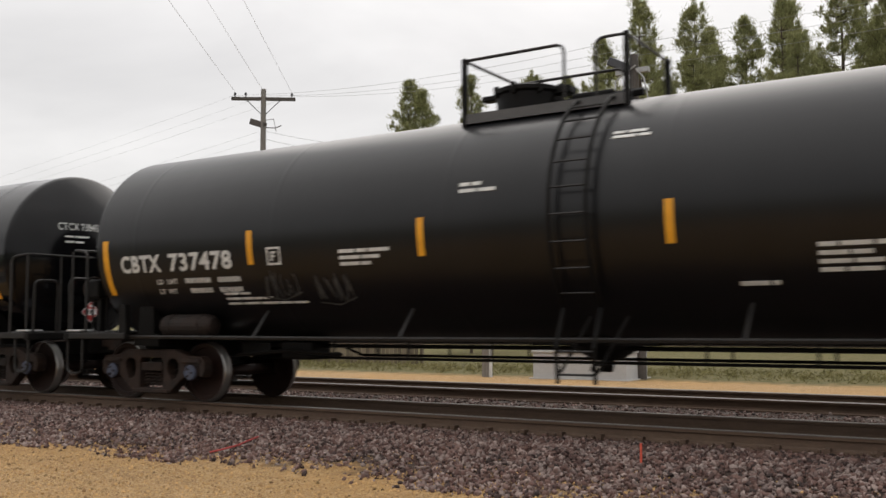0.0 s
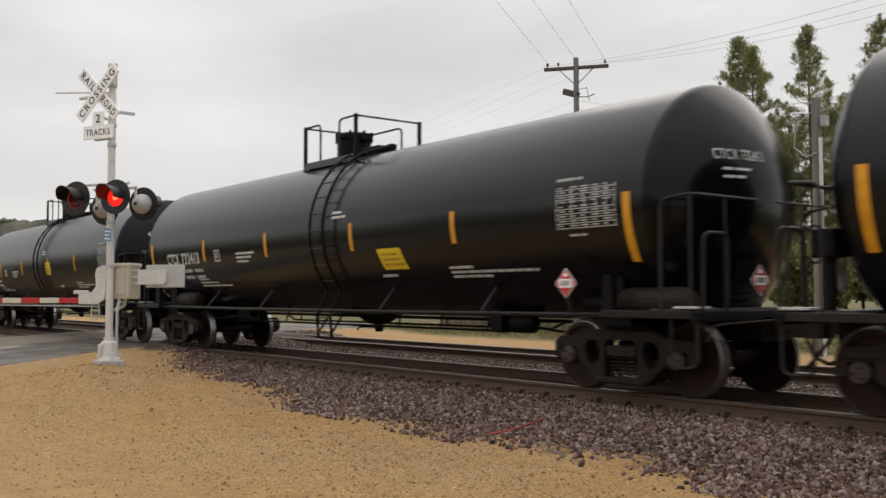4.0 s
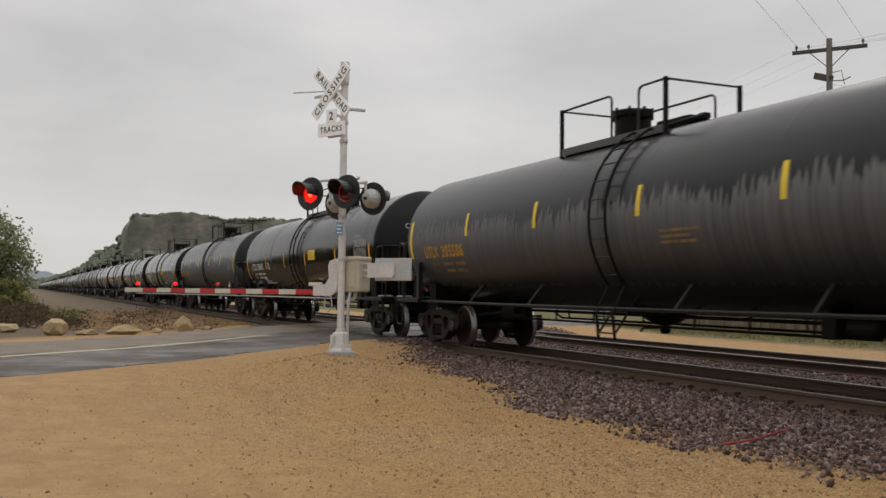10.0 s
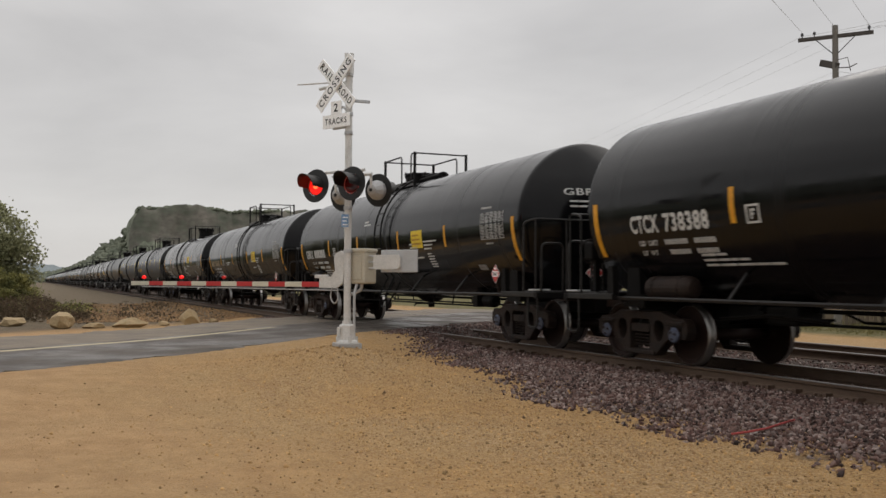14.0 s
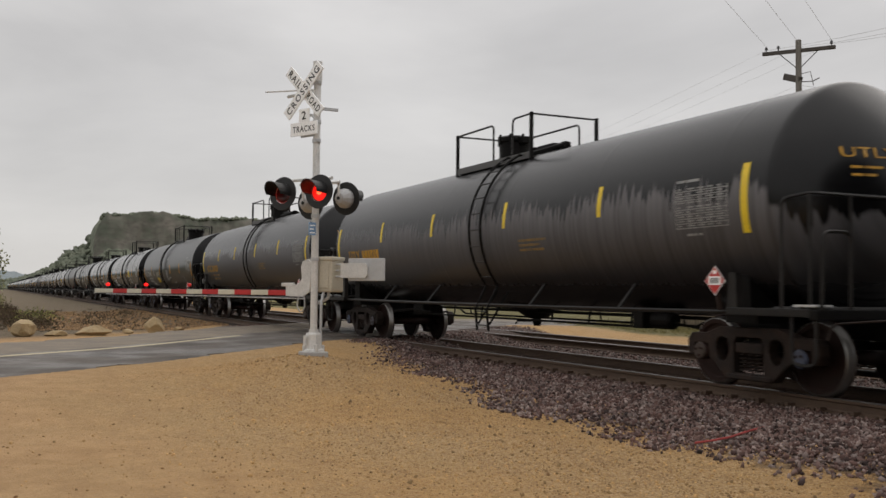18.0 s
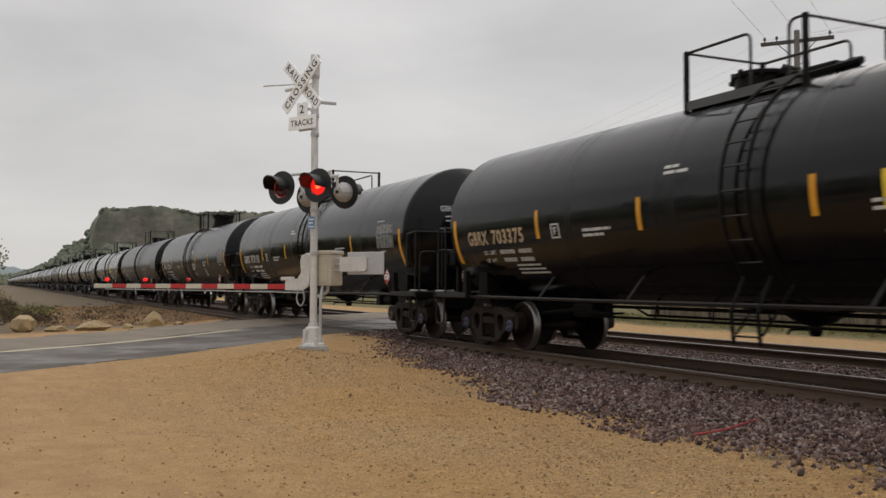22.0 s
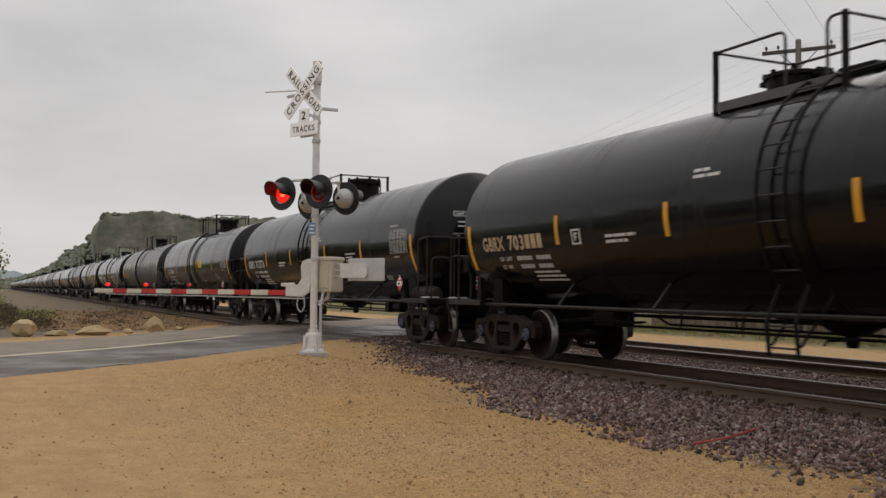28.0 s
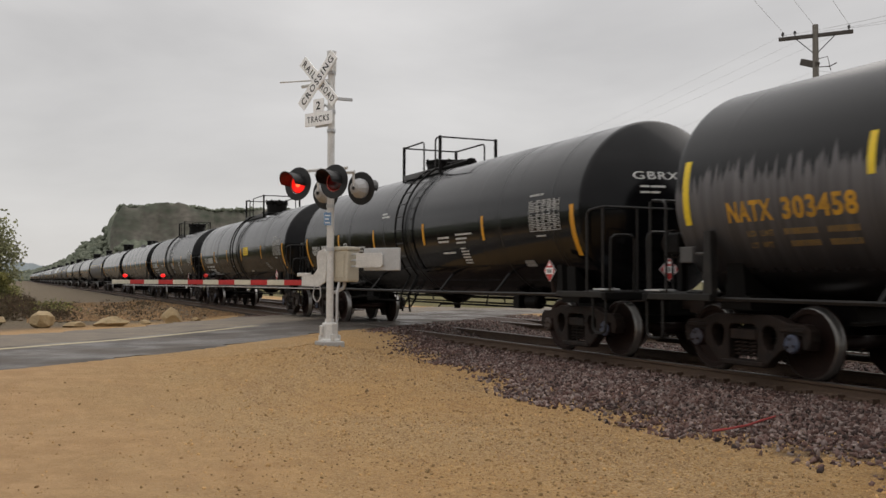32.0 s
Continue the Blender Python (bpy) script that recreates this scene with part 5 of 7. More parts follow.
def cover_material():
    """Tan crushed-limestone lot, granite ballast along the tracks, grass beyond, brushy soil past the road."""
    m = bpy.data.materials.new("ground_cover")
    m.use_nodes = True
    n, l = m.node_tree.nodes, m.node_tree.links
    bsdf = n["Principled BSDF"]
    bsdf.inputs["Roughness"].default_value = 0.92
    bsdf.inputs["Specular IOR Level"].default_value = 0.25
    tc = n.new("ShaderNodeTexCoord")
    sep = n.new("ShaderNodeSeparateXYZ")
    l.new(tc.outputs["Object"], sep.inputs[0])

    def noise_at(scale, detail=4.0, rough=0.6):
        x = n.new("ShaderNodeTexNoise")
        x.inputs["Scale"].default_value, x.inputs["Detail"].default_value, x.inputs["Roughness"].default_value = scale, detail, rough
        l.new(tc.outputs["Object"], x.inputs["Vector"])
        return x.outputs[0]

    def calc(op, a, b):
        x = n.new("ShaderNodeMath")
        x.operation = op
        for i, v in enumerate((a, b)):
            if isinstance(v, (int, float)):
                x.inputs[i].default_value = v
            else:
                l.new(v, x.inputs[i])
        return x.outputs[0]

    def ranged(v, a, b, c=0.0, d=1.0):
        x = n.new("ShaderNodeMapRange")
        for i, k in enumerate((a, b, c, d)):
            x.inputs[i + 1].default_value = k
        l.new(v, x.inputs[0])
        return x.outputs[0]

    def mixed(f, a, b):
        x = n.new("ShaderNodeMix")
        x.data_type = "RGBA"
        l.new(f, x.inputs[0]) if not isinstance(f, float) else None
        for i, v in ((6, a), (7, b)):
            if isinstance(v, tuple):
                x.inputs[i].default_value = (*v, 1)
            else:
                l.new(v, x.inputs[i])
        return x.outputs[2]

    big, mid, small, tiny = noise_at(0.35, 5), noise_at(2.2, 6, 0.65), noise_at(26, 4, 0.7), noise_at(95, 2)
    tan = mixed(ranged(mid, 0.38, 0.62), (0.5, 0.292, 0.108), (0.41, 0.228, 0.08))
    tan = mixed(ranged(big, 0.4, 0.62, 0.0, 0.75), tan, (0.46, 0.305, 0.148))
    tan = mixed(ranged(small, 0.5, 0.64, 0.0, 0.62), tan, (0.24, 0.15, 0.066))
    tan = mixed(ranged(tiny, 0.5, 0.64, 0.0, 0.65), tan, (0.6, 0.42, 0.22))
    tan = mixed(ranged(noise_at(140, 3, 0.7), 0.5, 0.36, 0.0, 0.5), tan, (0.2, 0.125, 0.058))
    clod = noise_at(7.5, 5, 0.7)
    tan = mixed(ranged(clod, 0.52, 0.66, 0.0, 0.5), tan, (0.29, 0.175, 0.075))
    tan = mixed(ranged(clod, 0.46, 0.34, 0.0, 0.4), tan, (0.56, 0.375, 0.175))
    red = n.new("ShaderNodeTexNoise")
    red.inputs["Scale"].default_value, red.inputs["Detail"].default_value, red.inputs["Distortion"].default_value = 1.0, 6.0, 1.2
    wide = n.new("ShaderNodeMapping")
    wide.inputs["Scale"].default_value, wide.inputs["Rotation"].default_value = (0.5, 2.4, 1.0), (0, 0, 0.35)
    l.new(tc.outputs["Object"], wide.inputs[0])
    l.new(wide.outputs[0], red.inputs["Vector"])
    tan = mixed(ranged(red.outputs[0], 0.55, 0.68, 0.0, 0.25), tan, (0.27, 0.15, 0.075))
    cell = n.new("ShaderNodeTexVoronoi")
    cell.inputs["Scale"].default_value = 46.0
    l.new(tc.outputs["Object"], cell.inputs["Vector"])
    shade = n.new("ShaderNodeSeparateXYZ")
    l.new(cell.outputs["Color"], shade.inputs[0])
    fine_cell = n.new("ShaderNodeTexVoronoi")
    fine_cell.inputs["Scale"].default_value = 95.0
    l.new(tc.outputs["Object"], fine_cell.inputs["Vector"])
    shade2 = n.new("ShaderNodeSeparateXYZ")
    l.new(fine_cell.outputs["Color"], shade2.inputs[0])
    # coarser towards the trackbed, packed to dust where wheels turn
    coarse = calc("MULTIPLY", ranged(calc("ADD", sep.outputs[1], calc("MULTIPLY", mid, 4.0)), 3.0, 7.0, 0.35, 1.0), ranged(big, 0.36, 0.6, 0.45, 1.0))
    tan = mixed(calc("MULTIPLY", ranged(shade.outputs[0], 0.6, 0.8, 0.0, 0.6), coarse), tan, (0.17, 0.1, 0.047))
    tan = mixed(calc("MULTIPLY", ranged(shade.outputs[1], 0.7, 0.85, 0.0, 0.6), coarse), tan, (0.62, 0.44, 0.25))
    tan = mixed(calc("MULTIPLY", ranged(shade2.outputs[0], 0.6, 0.85, 0.0, 0.5), coarse), tan, (0.2, 0.12, 0.055))
    grey = mixed(ranged(small, 0.35, 0.65), (0.1, 0.07, 0.058), (0.035, 0.025, 0.02))
    grass = mixed(ranged(mid, 0.35, 0.65), (0.17, 0.14, 0.062), (0.095, 0.092, 0.035))
    soil = mixed(ranged(small, 0.35, 0.65), mixed(ranged(mid, 0.35, 0.65), (0.22, 0.165, 0.105), (0.15, 0.115, 0.075)), (0.1, 0.08, 0.055))
    # packed and dusty where vehicles turn off the road
    tan = mixed(ranged(calc("ADD", sep.outputs[1], calc("MULTIPLY", calc("SUBTRACT", big, 0.5), 6.0)), 3.0, 0.0, 0.0, 0.65), tan, mixed(ranged(mid, 0.4, 0.6), (0.495, 0.318, 0.172), (0.39, 0.242, 0.124)))
    y = calc("ADD", sep.outputs[1], calc("MULTIPLY", calc("SUBTRACT", mid, 0.5), 2.2))
    q = calc("ADD", calc("MULTIPLY", calc("ADD", sep.outputs[0], -ROAD_P[0]), ROAD_N[0]), calc("MULTIPLY", calc("ADD", sep.outputs[1], -ROAD_P[1]), ROAD_N[1]))
    col = mixed(ranged(calc("ADD", q, calc("MULTIPLY", calc("SUBTRACT", mid, 0.5), 3.0)), -12.4, -14.5), tan, soil)
    # unseen ground behind the viewer, coloured dark to dim its reflection in the tanks
    col = mixed(ranged(calc("ADD", sep.outputs[1], calc("MULTIPLY", big, 4.0)), -7.0, -9.0), col, mixed(ranged(mid, 0.35, 0.65), (0.06, 0.06, 0.028), (0.04, 0.045, 0.02)))
    # the ballast shoulder starts farther from the lot beside the road
    start = calc("ADD", y, ranged(sep.outputs[0], -10.0, -20.0, 0.0, -1.6))
    col = mixed(ranged(start, 6.45, 6.95), col, grey)
    col = mixed(ranged(y, 16.6, 17.3), col, tan)
    col = mixed(ranged(calc("ADD", sep.outputs[1], calc("MULTIPLY", mid, 3.0)), 24.6, 26.0), col, grass)
    far_grey = calc("MULTIPLY", ranged(sep.outputs[1], 48.5, 49.0), ranged(sep.outputs[1], 56.0, 55.5))
    col = mixed(far_grey, col, (0.27, 0.27, 0.27))
    l.new(col, bsdf.inputs["Base Color"])
    bump = n.new("ShaderNodeBump")
    bump.inputs["Strength"].default_value, bump.inputs["Distance"].default_value = 0.9, 0.04
    l.new(calc("ADD", small, calc("MULTIPLY", tiny, 0.5)), bump.inputs["Height"])
    l.new(bump.outputs[0], bsdf.inputs["Normal"])
    return m


def steps(*spans):
    out = []
    for a, b, d in spans:
        out += list(np.arange(a, b, d))
    return out + [spans[-1][1]]


ground = sheet("ground", steps((-4000, -400, 300), (-400, -60, 20), (-60, -36, 1.0), (-36, 6, 0.25), (6, 30, 2), (30, 600, 95)),
               steps((-800, -60, 74), (-60, -8, 4), (-8, 20, 0.25), (20, 60, 2), (60, 300, 20), (300, 3000, 300)), ground_z, cover_material())
tagged(ground, "tan crushed-stone lot, ballast bed and grassy verge", "ground", kind="structure")

# ---- the road over the crossing ----
along = steps((-40, -15, 0.5), (-15, 10, 0.2), (10, 40, 0.5))
across = [-ROAD_W, -7.0, -5.3, -3.3, -1.2]
bm = bmesh.new()
rows = []
for s in along:
    row = []
    for i, k in enumerate(across):
        j = 0.16 * math.sin(s * 1.9) + 0.12 * math.sin(s * 4.3 + 1) + 0.1 * math.sin(s * 9.7 + 2) if i in (0, 4) else 0
        x, y = ROAD_P[0] + ROAD_U[0] * s + ROAD_N[0] * (k + j), ROAD_P[1] + ROAD_U[1] * s + ROAD_N[1] * (k + j)
        row.append(bm.verts.new((x, y, float(road_z(x, y)))))
    low = [bm.verts.new(v.co - Vector((0, 0, 0.12))) for v in (row[0], row[-1])]
    rows.append([low[0]] + row + [low[1]])
for a, b in zip(rows, rows[1:]):
    for k in range(len(a) - 1):
        bm.faces.new((a[k], a[k + 1], b[k + 1], b[k])).material_index = 1 if k < 3 else 0
road = tagged(part("road", bm, ["asphalt", "dusty"]), "worn grey asphalt road over the two tracks", "road", kind="structure")


def road_line(k, w, s0, s1):
    bm = bmesh.new()
    prev = None
    for s in np.arange(s0, s1 + 0.01, 0.5):
        pair = []
        for d in (-w / 2, w / 2):
            x, y = ROAD_P[0] + ROAD_U[0] * s + ROAD_N[0] * (k + d), ROAD_P[1] + ROAD_U[1] * s + ROAD_N[1] * (k + d)
            pair.append(bm.verts.new((x, y, float(road_z(x, y)) + 0.006)))
        if prev:
            bm.faces.new((prev[0], prev[1], pair[1], pair[0]))
        prev = pair
    ob = part("road_line", bm, "line", road)
    return ob


road_line(-4.8, 0.26, -25, 8.4)


# ---- tracks ----
def rail_mesh(x0, x1):
    """Flat-bottomed rail along x, its head's top at z = 0."""
    prof = [(-0.076, -0.186), (-0.076, -0.172), (-0.02, -0.155), (-0.009, -0.13), (-0.009, -0.055), (-0.034, -0.042), (-0.037, -0.01), (-0.025, 0.0)]
    prof = prof + [(-a, b) for a, b in reversed(prof)]
    bm = bmesh.new()
    n = len(prof)
    xs = list(np.linspace(x0, x1, 12))
    rings = [[bm.verts.new((x, a, b)) for a, b in prof] for x in xs]
    for p, q in zip(rings, rings[1:]):
        for k in range(n):
            bm.faces.new((p[k], p[(k + 1) % n], q[(k + 1) % n], q[k])).material_index = 1 if k in (6, 7, 8) else 0
    bm.faces.new(rings[0])
    bm.faces.new(rings[-1][::-1])
    bmesh.ops.recalc_face_normals(bm, faces=bm.faces)
    return bm


def tie_mesh():
    return box(bmesh.new(), -0.115, 0.115, -1.3, 1.3, -0.37, -0.19, 0.012)


def railway_track(y, label):
    track = thing("railway_track", label, "railway track", "tracks", pose(0, y, 0))
    tagged(track, kind="structure")
    for s in (-1, 1):
        reuse("rail", "rail", track, lambda: rail_mesh(-900, 60), ["rail", "rail_top"], m=pose(0, s * 0.755, 0))
    rnd = random.Random(int(y))
    for i in range(96):
        x = -36 + i * 0.5
        ob = reuse("tie", "tie", track, tie_mesh, "tie", m=pose(x + rnd.uniform(-0.03, 0.03), rnd.uniform(-0.05, 0.05), rnd.uniform(-0.008, 0.008), 0, 0, rnd.uniform(-1.2, 1.2)))
        if abs(road_q(x, y) + ROAD_W / 2) < ROAD_W / 2 - 0.2:
            ob.matrix_basis = ob.matrix_basis @ pose(0, 0, -0.03)
        # tie plates and spikes
        for s in (-1, 1):
            if y < 12 and s < 0 and -30 < x < 6:
                reuse("tie_plate", "tie_plate", track, plate_mesh, "rail", m=pose(x, s * 0.755, 0))
    bm = bmesh.new()
    for i in range(300):
        x = -36.5 - i * 0.5
        box(bm, x - 0.115, x + 0.115, -1.3, 1.3, -0.37, -0.19)
    for i in range(40):
        x = 12.5 + i * 0.5
        box(bm, x - 0.115, x + 0.115, -1.3, 1.3, -0.37, -0.19)
    far = part("far_ties", bm, "tie", track)
    tagged(far, kind="stuff")
    return track


def plate_mesh():
    bm = box(bmesh.new(), -0.095, 0.095, -0.19, 0.15, -0.19, -0.172, 0.0)
    for x, y in ((-0.05, -0.1), (0.05, 0.1), (0.05, -0.1)):
        box(bm, x - 0.012, x + 0.012, y - 0.02, y + 0.02, -0.172, -0.14)
    box(bm, 0.1, 0.16, -0.13, -0.02, -0.2, -0.12)
    return bm


railway_track(TRACK_Y, "rusty steel rails with bright heads on weathered timber ties in ballast")
railway_track(TRACK2_Y, "second empty track of rusty rails on timber ties in ballast")


# ---- loose stones ----
def icosahedron():
    g = (1 + 5 ** 0.5) / 2
    v = np.array([(-1, g, 0), (1, g, 0), (-1, -g, 0), (1, -g, 0), (0, -1, g), (0, 1, g), (0, -1, -g), (0, 1, -g), (g, 0, -1), (g, 0, 1), (-g, 0, -1), (-g, 0, 1)])
    f = np.array([(0, 11, 5), (0, 5, 1), (0, 1, 7), (0, 7, 10), (0, 10, 11), (1, 5, 9), (5, 11, 4), (11, 10, 2), (10, 7, 6), (7, 1, 8),
                  (3, 9, 4), (3, 4, 2), (3, 2, 6), (3, 6, 8), (3, 8, 9), (4, 9, 5), (2, 4, 11), (6, 2, 10), (8, 6, 7), (9, 8, 1)])
    return v / np.linalg.norm(v[0]), f


def scatter(name, P, size, mat, rng, rough=0.28, squash=0.75):
    """Many small angular lumps in one mesh."""
    v, f = icosahedron()
    n = len(P)
    q = rng.normal(size=(n, 4))
    q /= np.linalg.norm(q, axis=1)[:, None]
    a, b, c, d = q.T
    rot = np.stack([1 - 2 * (c * c + d * d), 2 * (b * c - a * d), 2 * (b * d + a * c), 2 * (b * c + a * d), 1 - 2 * (b * b + d * d), 2 * (c * d - a * b),
                    2 * (b * d - a * c), 2 * (c * d + a * b), 1 - 2 * (b * b + c * c)], -1).reshape(n, 3, 3)
    s = size[:, None] * rng.uniform(0.65, 1.15, (n, 3)) * np.array([1, 1, squash])
    shape = v[None] * (1 + rng.uniform(-rough, rough, (n, 12, 1)))
    V = np.einsum("nij,nkj->nki", rot, shape * s[:, None, :]) + P[:, None, :]
    me = bpy.data.meshes.new(name)
    me.vertices.add(n * 12)
    me.vertices.foreach_set("co", V.ravel())
    F = (f[None] + (np.arange(n) * 12)[:, None, None]).reshape(-1)
    me.loops.add(len(F))
    me.loops.foreach_set("vertex_index", F.astype(np.int32))
    me.polygons.add(n * 20)
    me.polygons.foreach_set("loop_start", np.arange(0, len(F), 3, dtype=np.int32))
    me.update(calc_edges=True)
    me.materials.append(M[mat])
    return new(name, me)


rng = np.random.default_rng(7)
pts = []
for x0, x1, y0, y1, k in ((-34, -16, 6.2, 9.05, 20000), (-16, 4, 6.0, 9.05, 54000), (-34, 3, 9.2, 10.6, 5000), (-34, 4, 10.7, 13.5, 11000), (-34, 4, 15.05, 17.2, 5000)):
    pts.append(np.stack([rng.uniform(x0, x1, k), rng.uniform(y0, y1, k)], -1))
pts = np.concatenate(pts)
edge = 6.35 + 0.45 * np.sin(pts[:, 0] * 1.3) * np.sin(pts[:, 0] * 0.47 + 1) + 1.5 * smooth(-11, -20, pts[:, 0]) + np.abs(rng.normal(0, 0.42, len(pts))) * rng.choice([-0.6, 0.8, 1], len(pts)) + 0.2 * np.sin(pts[:, 0] * 5.1 + 2 * np.sin(pts[:, 0] * 2.3))
q = road_q(pts[:, 0], pts[:, 1])
keep = (pts[:, 1] > edge) & ((q > -1.0 + rng.uniform(0, 0.7, len(pts))) | (q < -ROAD_W - 0.2))
pts = pts[keep]
z = ground_z(pts[:, 0], pts[:, 1])
ballast = scatter("ballast", np.column_stack([pts, z + 0.006 + rng.uniform(-0.01, 0.016, len(pts))]), rng.uniform(0.013, 0.04, len(pts)), "stone", rng, 0.5, 0.52)
tagged(ballast, "angular pinkish-grey granite ballast stones beside the rails", "ballast", kind="stuff")
k = 52000
pts = np.stack([rng.uniform(-18, 3, k), rng.uniform(-1.5, 7.4, k)], -1)
pts = pts[(road_q(pts[:, 0], pts[:, 1]) > 0.2) & (rng.random(k) < 0.06 + 0.94 * smooth(0.3, 5.0, pts[:, 1] + 0.12 * (pts[:, 0] + 8)))]
grit = scatter("pebbles", np.column_stack([pts, ground_z(pts[:, 0], pts[:, 1]) + 0.002]), rng.uniform(0.005, 0.0125, len(pts)) * rng.choice([1, 1, 1, 1, 1, 1, 1, 2.0], len(pts)), "pebble", rng)
tagged(grit, "small loose pebbles on the tan gravel lot", "pebbles", kind="stuff")
k = 3600
pts = np.stack([rng.uniform(-18, 3, k), rng.uniform(-1.5, 7.2, k)], -1)
pts = pts[(road_q(pts[:, 0], pts[:, 1]) > 0.3) & (rng.random(k) < 0.03 + 0.97 * smooth(3.2, 6.8, pts[:, 1]))]
chips = scatter("dark_chips", np.column_stack([pts, ground_z(pts[:, 0], pts[:, 1]) + 0.004]), rng.gamma(2.0, 0.005, len(pts)) + 0.005, "chip", rng, 0.35, 0.4)
tagged(chips, "dark brown stone chips strewn over the gravel lot", "stone chips", kind="stuff")
# gravel on the bank past the road
k = 9000
pts = np.stack([-38 - 30 * rng.random(k) ** 1.5, rng.uniform(0.5, 8.6, k)], -1)
pts = pts[road_q(pts[:, 0], pts[:, 1]) < -ROAD_W - 3.4]
bank = scatter("bank_gravel", np.column_stack([pts, ground_z(pts[:, 0], pts[:, 1]) + 0.004]), rng.uniform(0.02, 0.06, len(pts)), "chip", rng, 0.35, 0.6)
tagged(bank, "brown-grey gravel on the bank past the road", "gravel", kind="stuff")


# ---- crossing signal ----
ARM_Z, ARM_LAMPS = -0.075, (4.84, 3.84, 2.77)


def signal():
    """Mast with crossbuck, two-track sign, flashing lamps, gate machine and the lowered arm."""
    base = (*MAST, 0.12)
    sig = thing("crossing_signal", "aluminium railroad crossing signal mast with crossbuck, red flashers and lowered gate", "crossing signal", "", pose(*base))
    bm = bmesh.new()
    box(bm, -0.2, 0.2, -0.2, 0.2, -0.6, 0.1, 0.02)
    part("footing", bm, "concrete", sig)
    bm = bmesh.new()
    lathe(bm, [(0.19, 0.1), (0.18, 0.13), (0.15, 0.145), (0.145, 0.19), (0.135, 0.38), (0.125, 0.4), (0.085, 0.41), (0.085, 0.46)], 8, "z")
    box(bm, -0.06, 0.06, -0.16, -0.13, 0.2, 0.36, 0.01)
    for s in (-1, 1):
        box(bm, s * 0.155 - 0.03, s * 0.155 + 0.03, -0.03, 0.03, 0.1, 0.22, 0.01)
        box(bm, -0.03, 0.03, s * 0.155 - 0.03, s * 0.155 + 0.03, 0.1, 0.2, 0.01)
    part("pedestal", bm, "alu", sig)
    bm = bmesh.new()
    lathe(bm, [(0.06, 0.3), (0.06, 4.6), (0.078, 4.6), (0.078, 4.94), (0.0, 4.95)], 16, "z")
    part("mast", bm, "alu", sig, smooth=False)
    for z in (1.62, 2.34, 2.8, 3.6, 3.92, 4.2, 4.58):
        bm = bmesh.new()
        lathe(bm, [(0.061, z - 0.03), (0.072, z - 0.03), (0.072, z + 0.03), (0.061, z + 0.03)], 16, "z", caps=False)
        box(bm, 0.06, 0.1, -0.02, 0.02, z - 0.025, z + 0.025, 0.004)
        part("mast_clamp", bm, "galv", sig)
    bm = bmesh.new()
    tube(bm, bend([(0.07, 0.1, 0.0), (0.07, 0.1, 0.9), (0.02, 0.16, 1.1)]), 0.025)
    part("conduit", bm, "galv", sig)
    # signs face the traffic that comes up the road
    turn = pose(0, 0, 0, 0, 0, 27)
    for k, words in ((-1, "RAILROAD"), (1, "CROSSING")):
        bm = bmesh.new()
        box(bm, -0.56, 0.56, -0.01, 0.01, -0.1, 0.1, 0.003)
        board = part("crossbuck_board", bm, "white", sig, "white board lettered " + words)
        board.matrix_basis = pose(0, 0, 4.45) @ turn @ pose(-0.2, -0.1 - (0.03 if k > 0 else 0), 0, 0, 45 * -k, 0)
        # the lower board's word is parted where the upper one crosses it
        for word, x, w in (((words, -0.5, 1.0),) if k > 0 else (("RAIL", -0.5, 0.38), ("ROAD", 0.115, 0.39))):
            bm = text_bm(word, 0.115, w, 1.3)
            for v in bm.verts:
                v.co = (v.co.x + x, -0.0125, v.co.y - 0.057)
            part("lettering", bm, "black", board)
    for name, w, h, z, words, tw, th in (("track_count_plate", 0.24, 0.22, 4.04, "2", 0.1, 0.135), ("track_word_plate", 0.64, 0.225, 3.815, "TRACKS", 0.52, 0.1)):
        bm = bmesh.new()
        box(bm, -w / 2, w / 2, -0.01, 0.01, -h / 2, h / 2, 0.003)
        plate = part(name, bm, "white", sig, "white plate lettered " + words)
        plate.matrix_basis = pose(0, 0, z) @ turn @ pose(-0.2, -0.1, 0)
        bm = text_bm(words, th, tw, 1.2)
        for v in bm.verts:
            v.co = (v.co.x - tw / 2, -0.0125, v.co.y - th / 2)
        part("lettering", bm, "black", plate)
    ax, nrm = Vector((-0.891, -0.454, 0)), Vector((0.454, -0.891, 0))

    def behind(t, z, d=0.045):
        return tuple(ax * t + nrm * d + Vector((0, 0, z)))

    for name, bm in (("sign_arm", tube(bmesh.new(), [behind(0.0, 4.46), behind(1.23, 4.57)], 0.013)),
                     ("sign_brace", tube(bmesh.new(), [behind(0.0, 4.42, 0.07), behind(0.66, 4.42, 0.05)], 0.028)),
                     ("plate_bracket", tube(bmesh.new(), [behind(0.0, 3.7), behind(0.32, 3.7)], 0.022)),
                     ("back_brace", box(bmesh.new(), -0.02, 0.02, 0.05, 0.37, 4.13, 4.18, 0.006)),
                     ("hook_pipe", tube(bmesh.new(), bend([behind(0.0, 3.98), behind(0.1, 4.06), behind(0.19, 4.0)]), 0.022))):
        part(name, bm, "alu" if name in ("sign_arm", "sign_brace") else "galv", sig)
    bm = bmesh.new()
    box(bm, -0.005, 0.005, -0.06, 0.06, 2.02, 2.23, 0.0)
    for i in range(3):
        box(bm, 0.006, 0.008, -0.045, 0.045 - 0.02 * (i % 2), 2.05 + i * 0.06, 2.07 + i * 0.06, 0.0, 1)
    part("blue_plate", bm, ["blue", "white"], sig, "small blue notice plate").matrix_basis = pose(0.06, -0.07, 0)
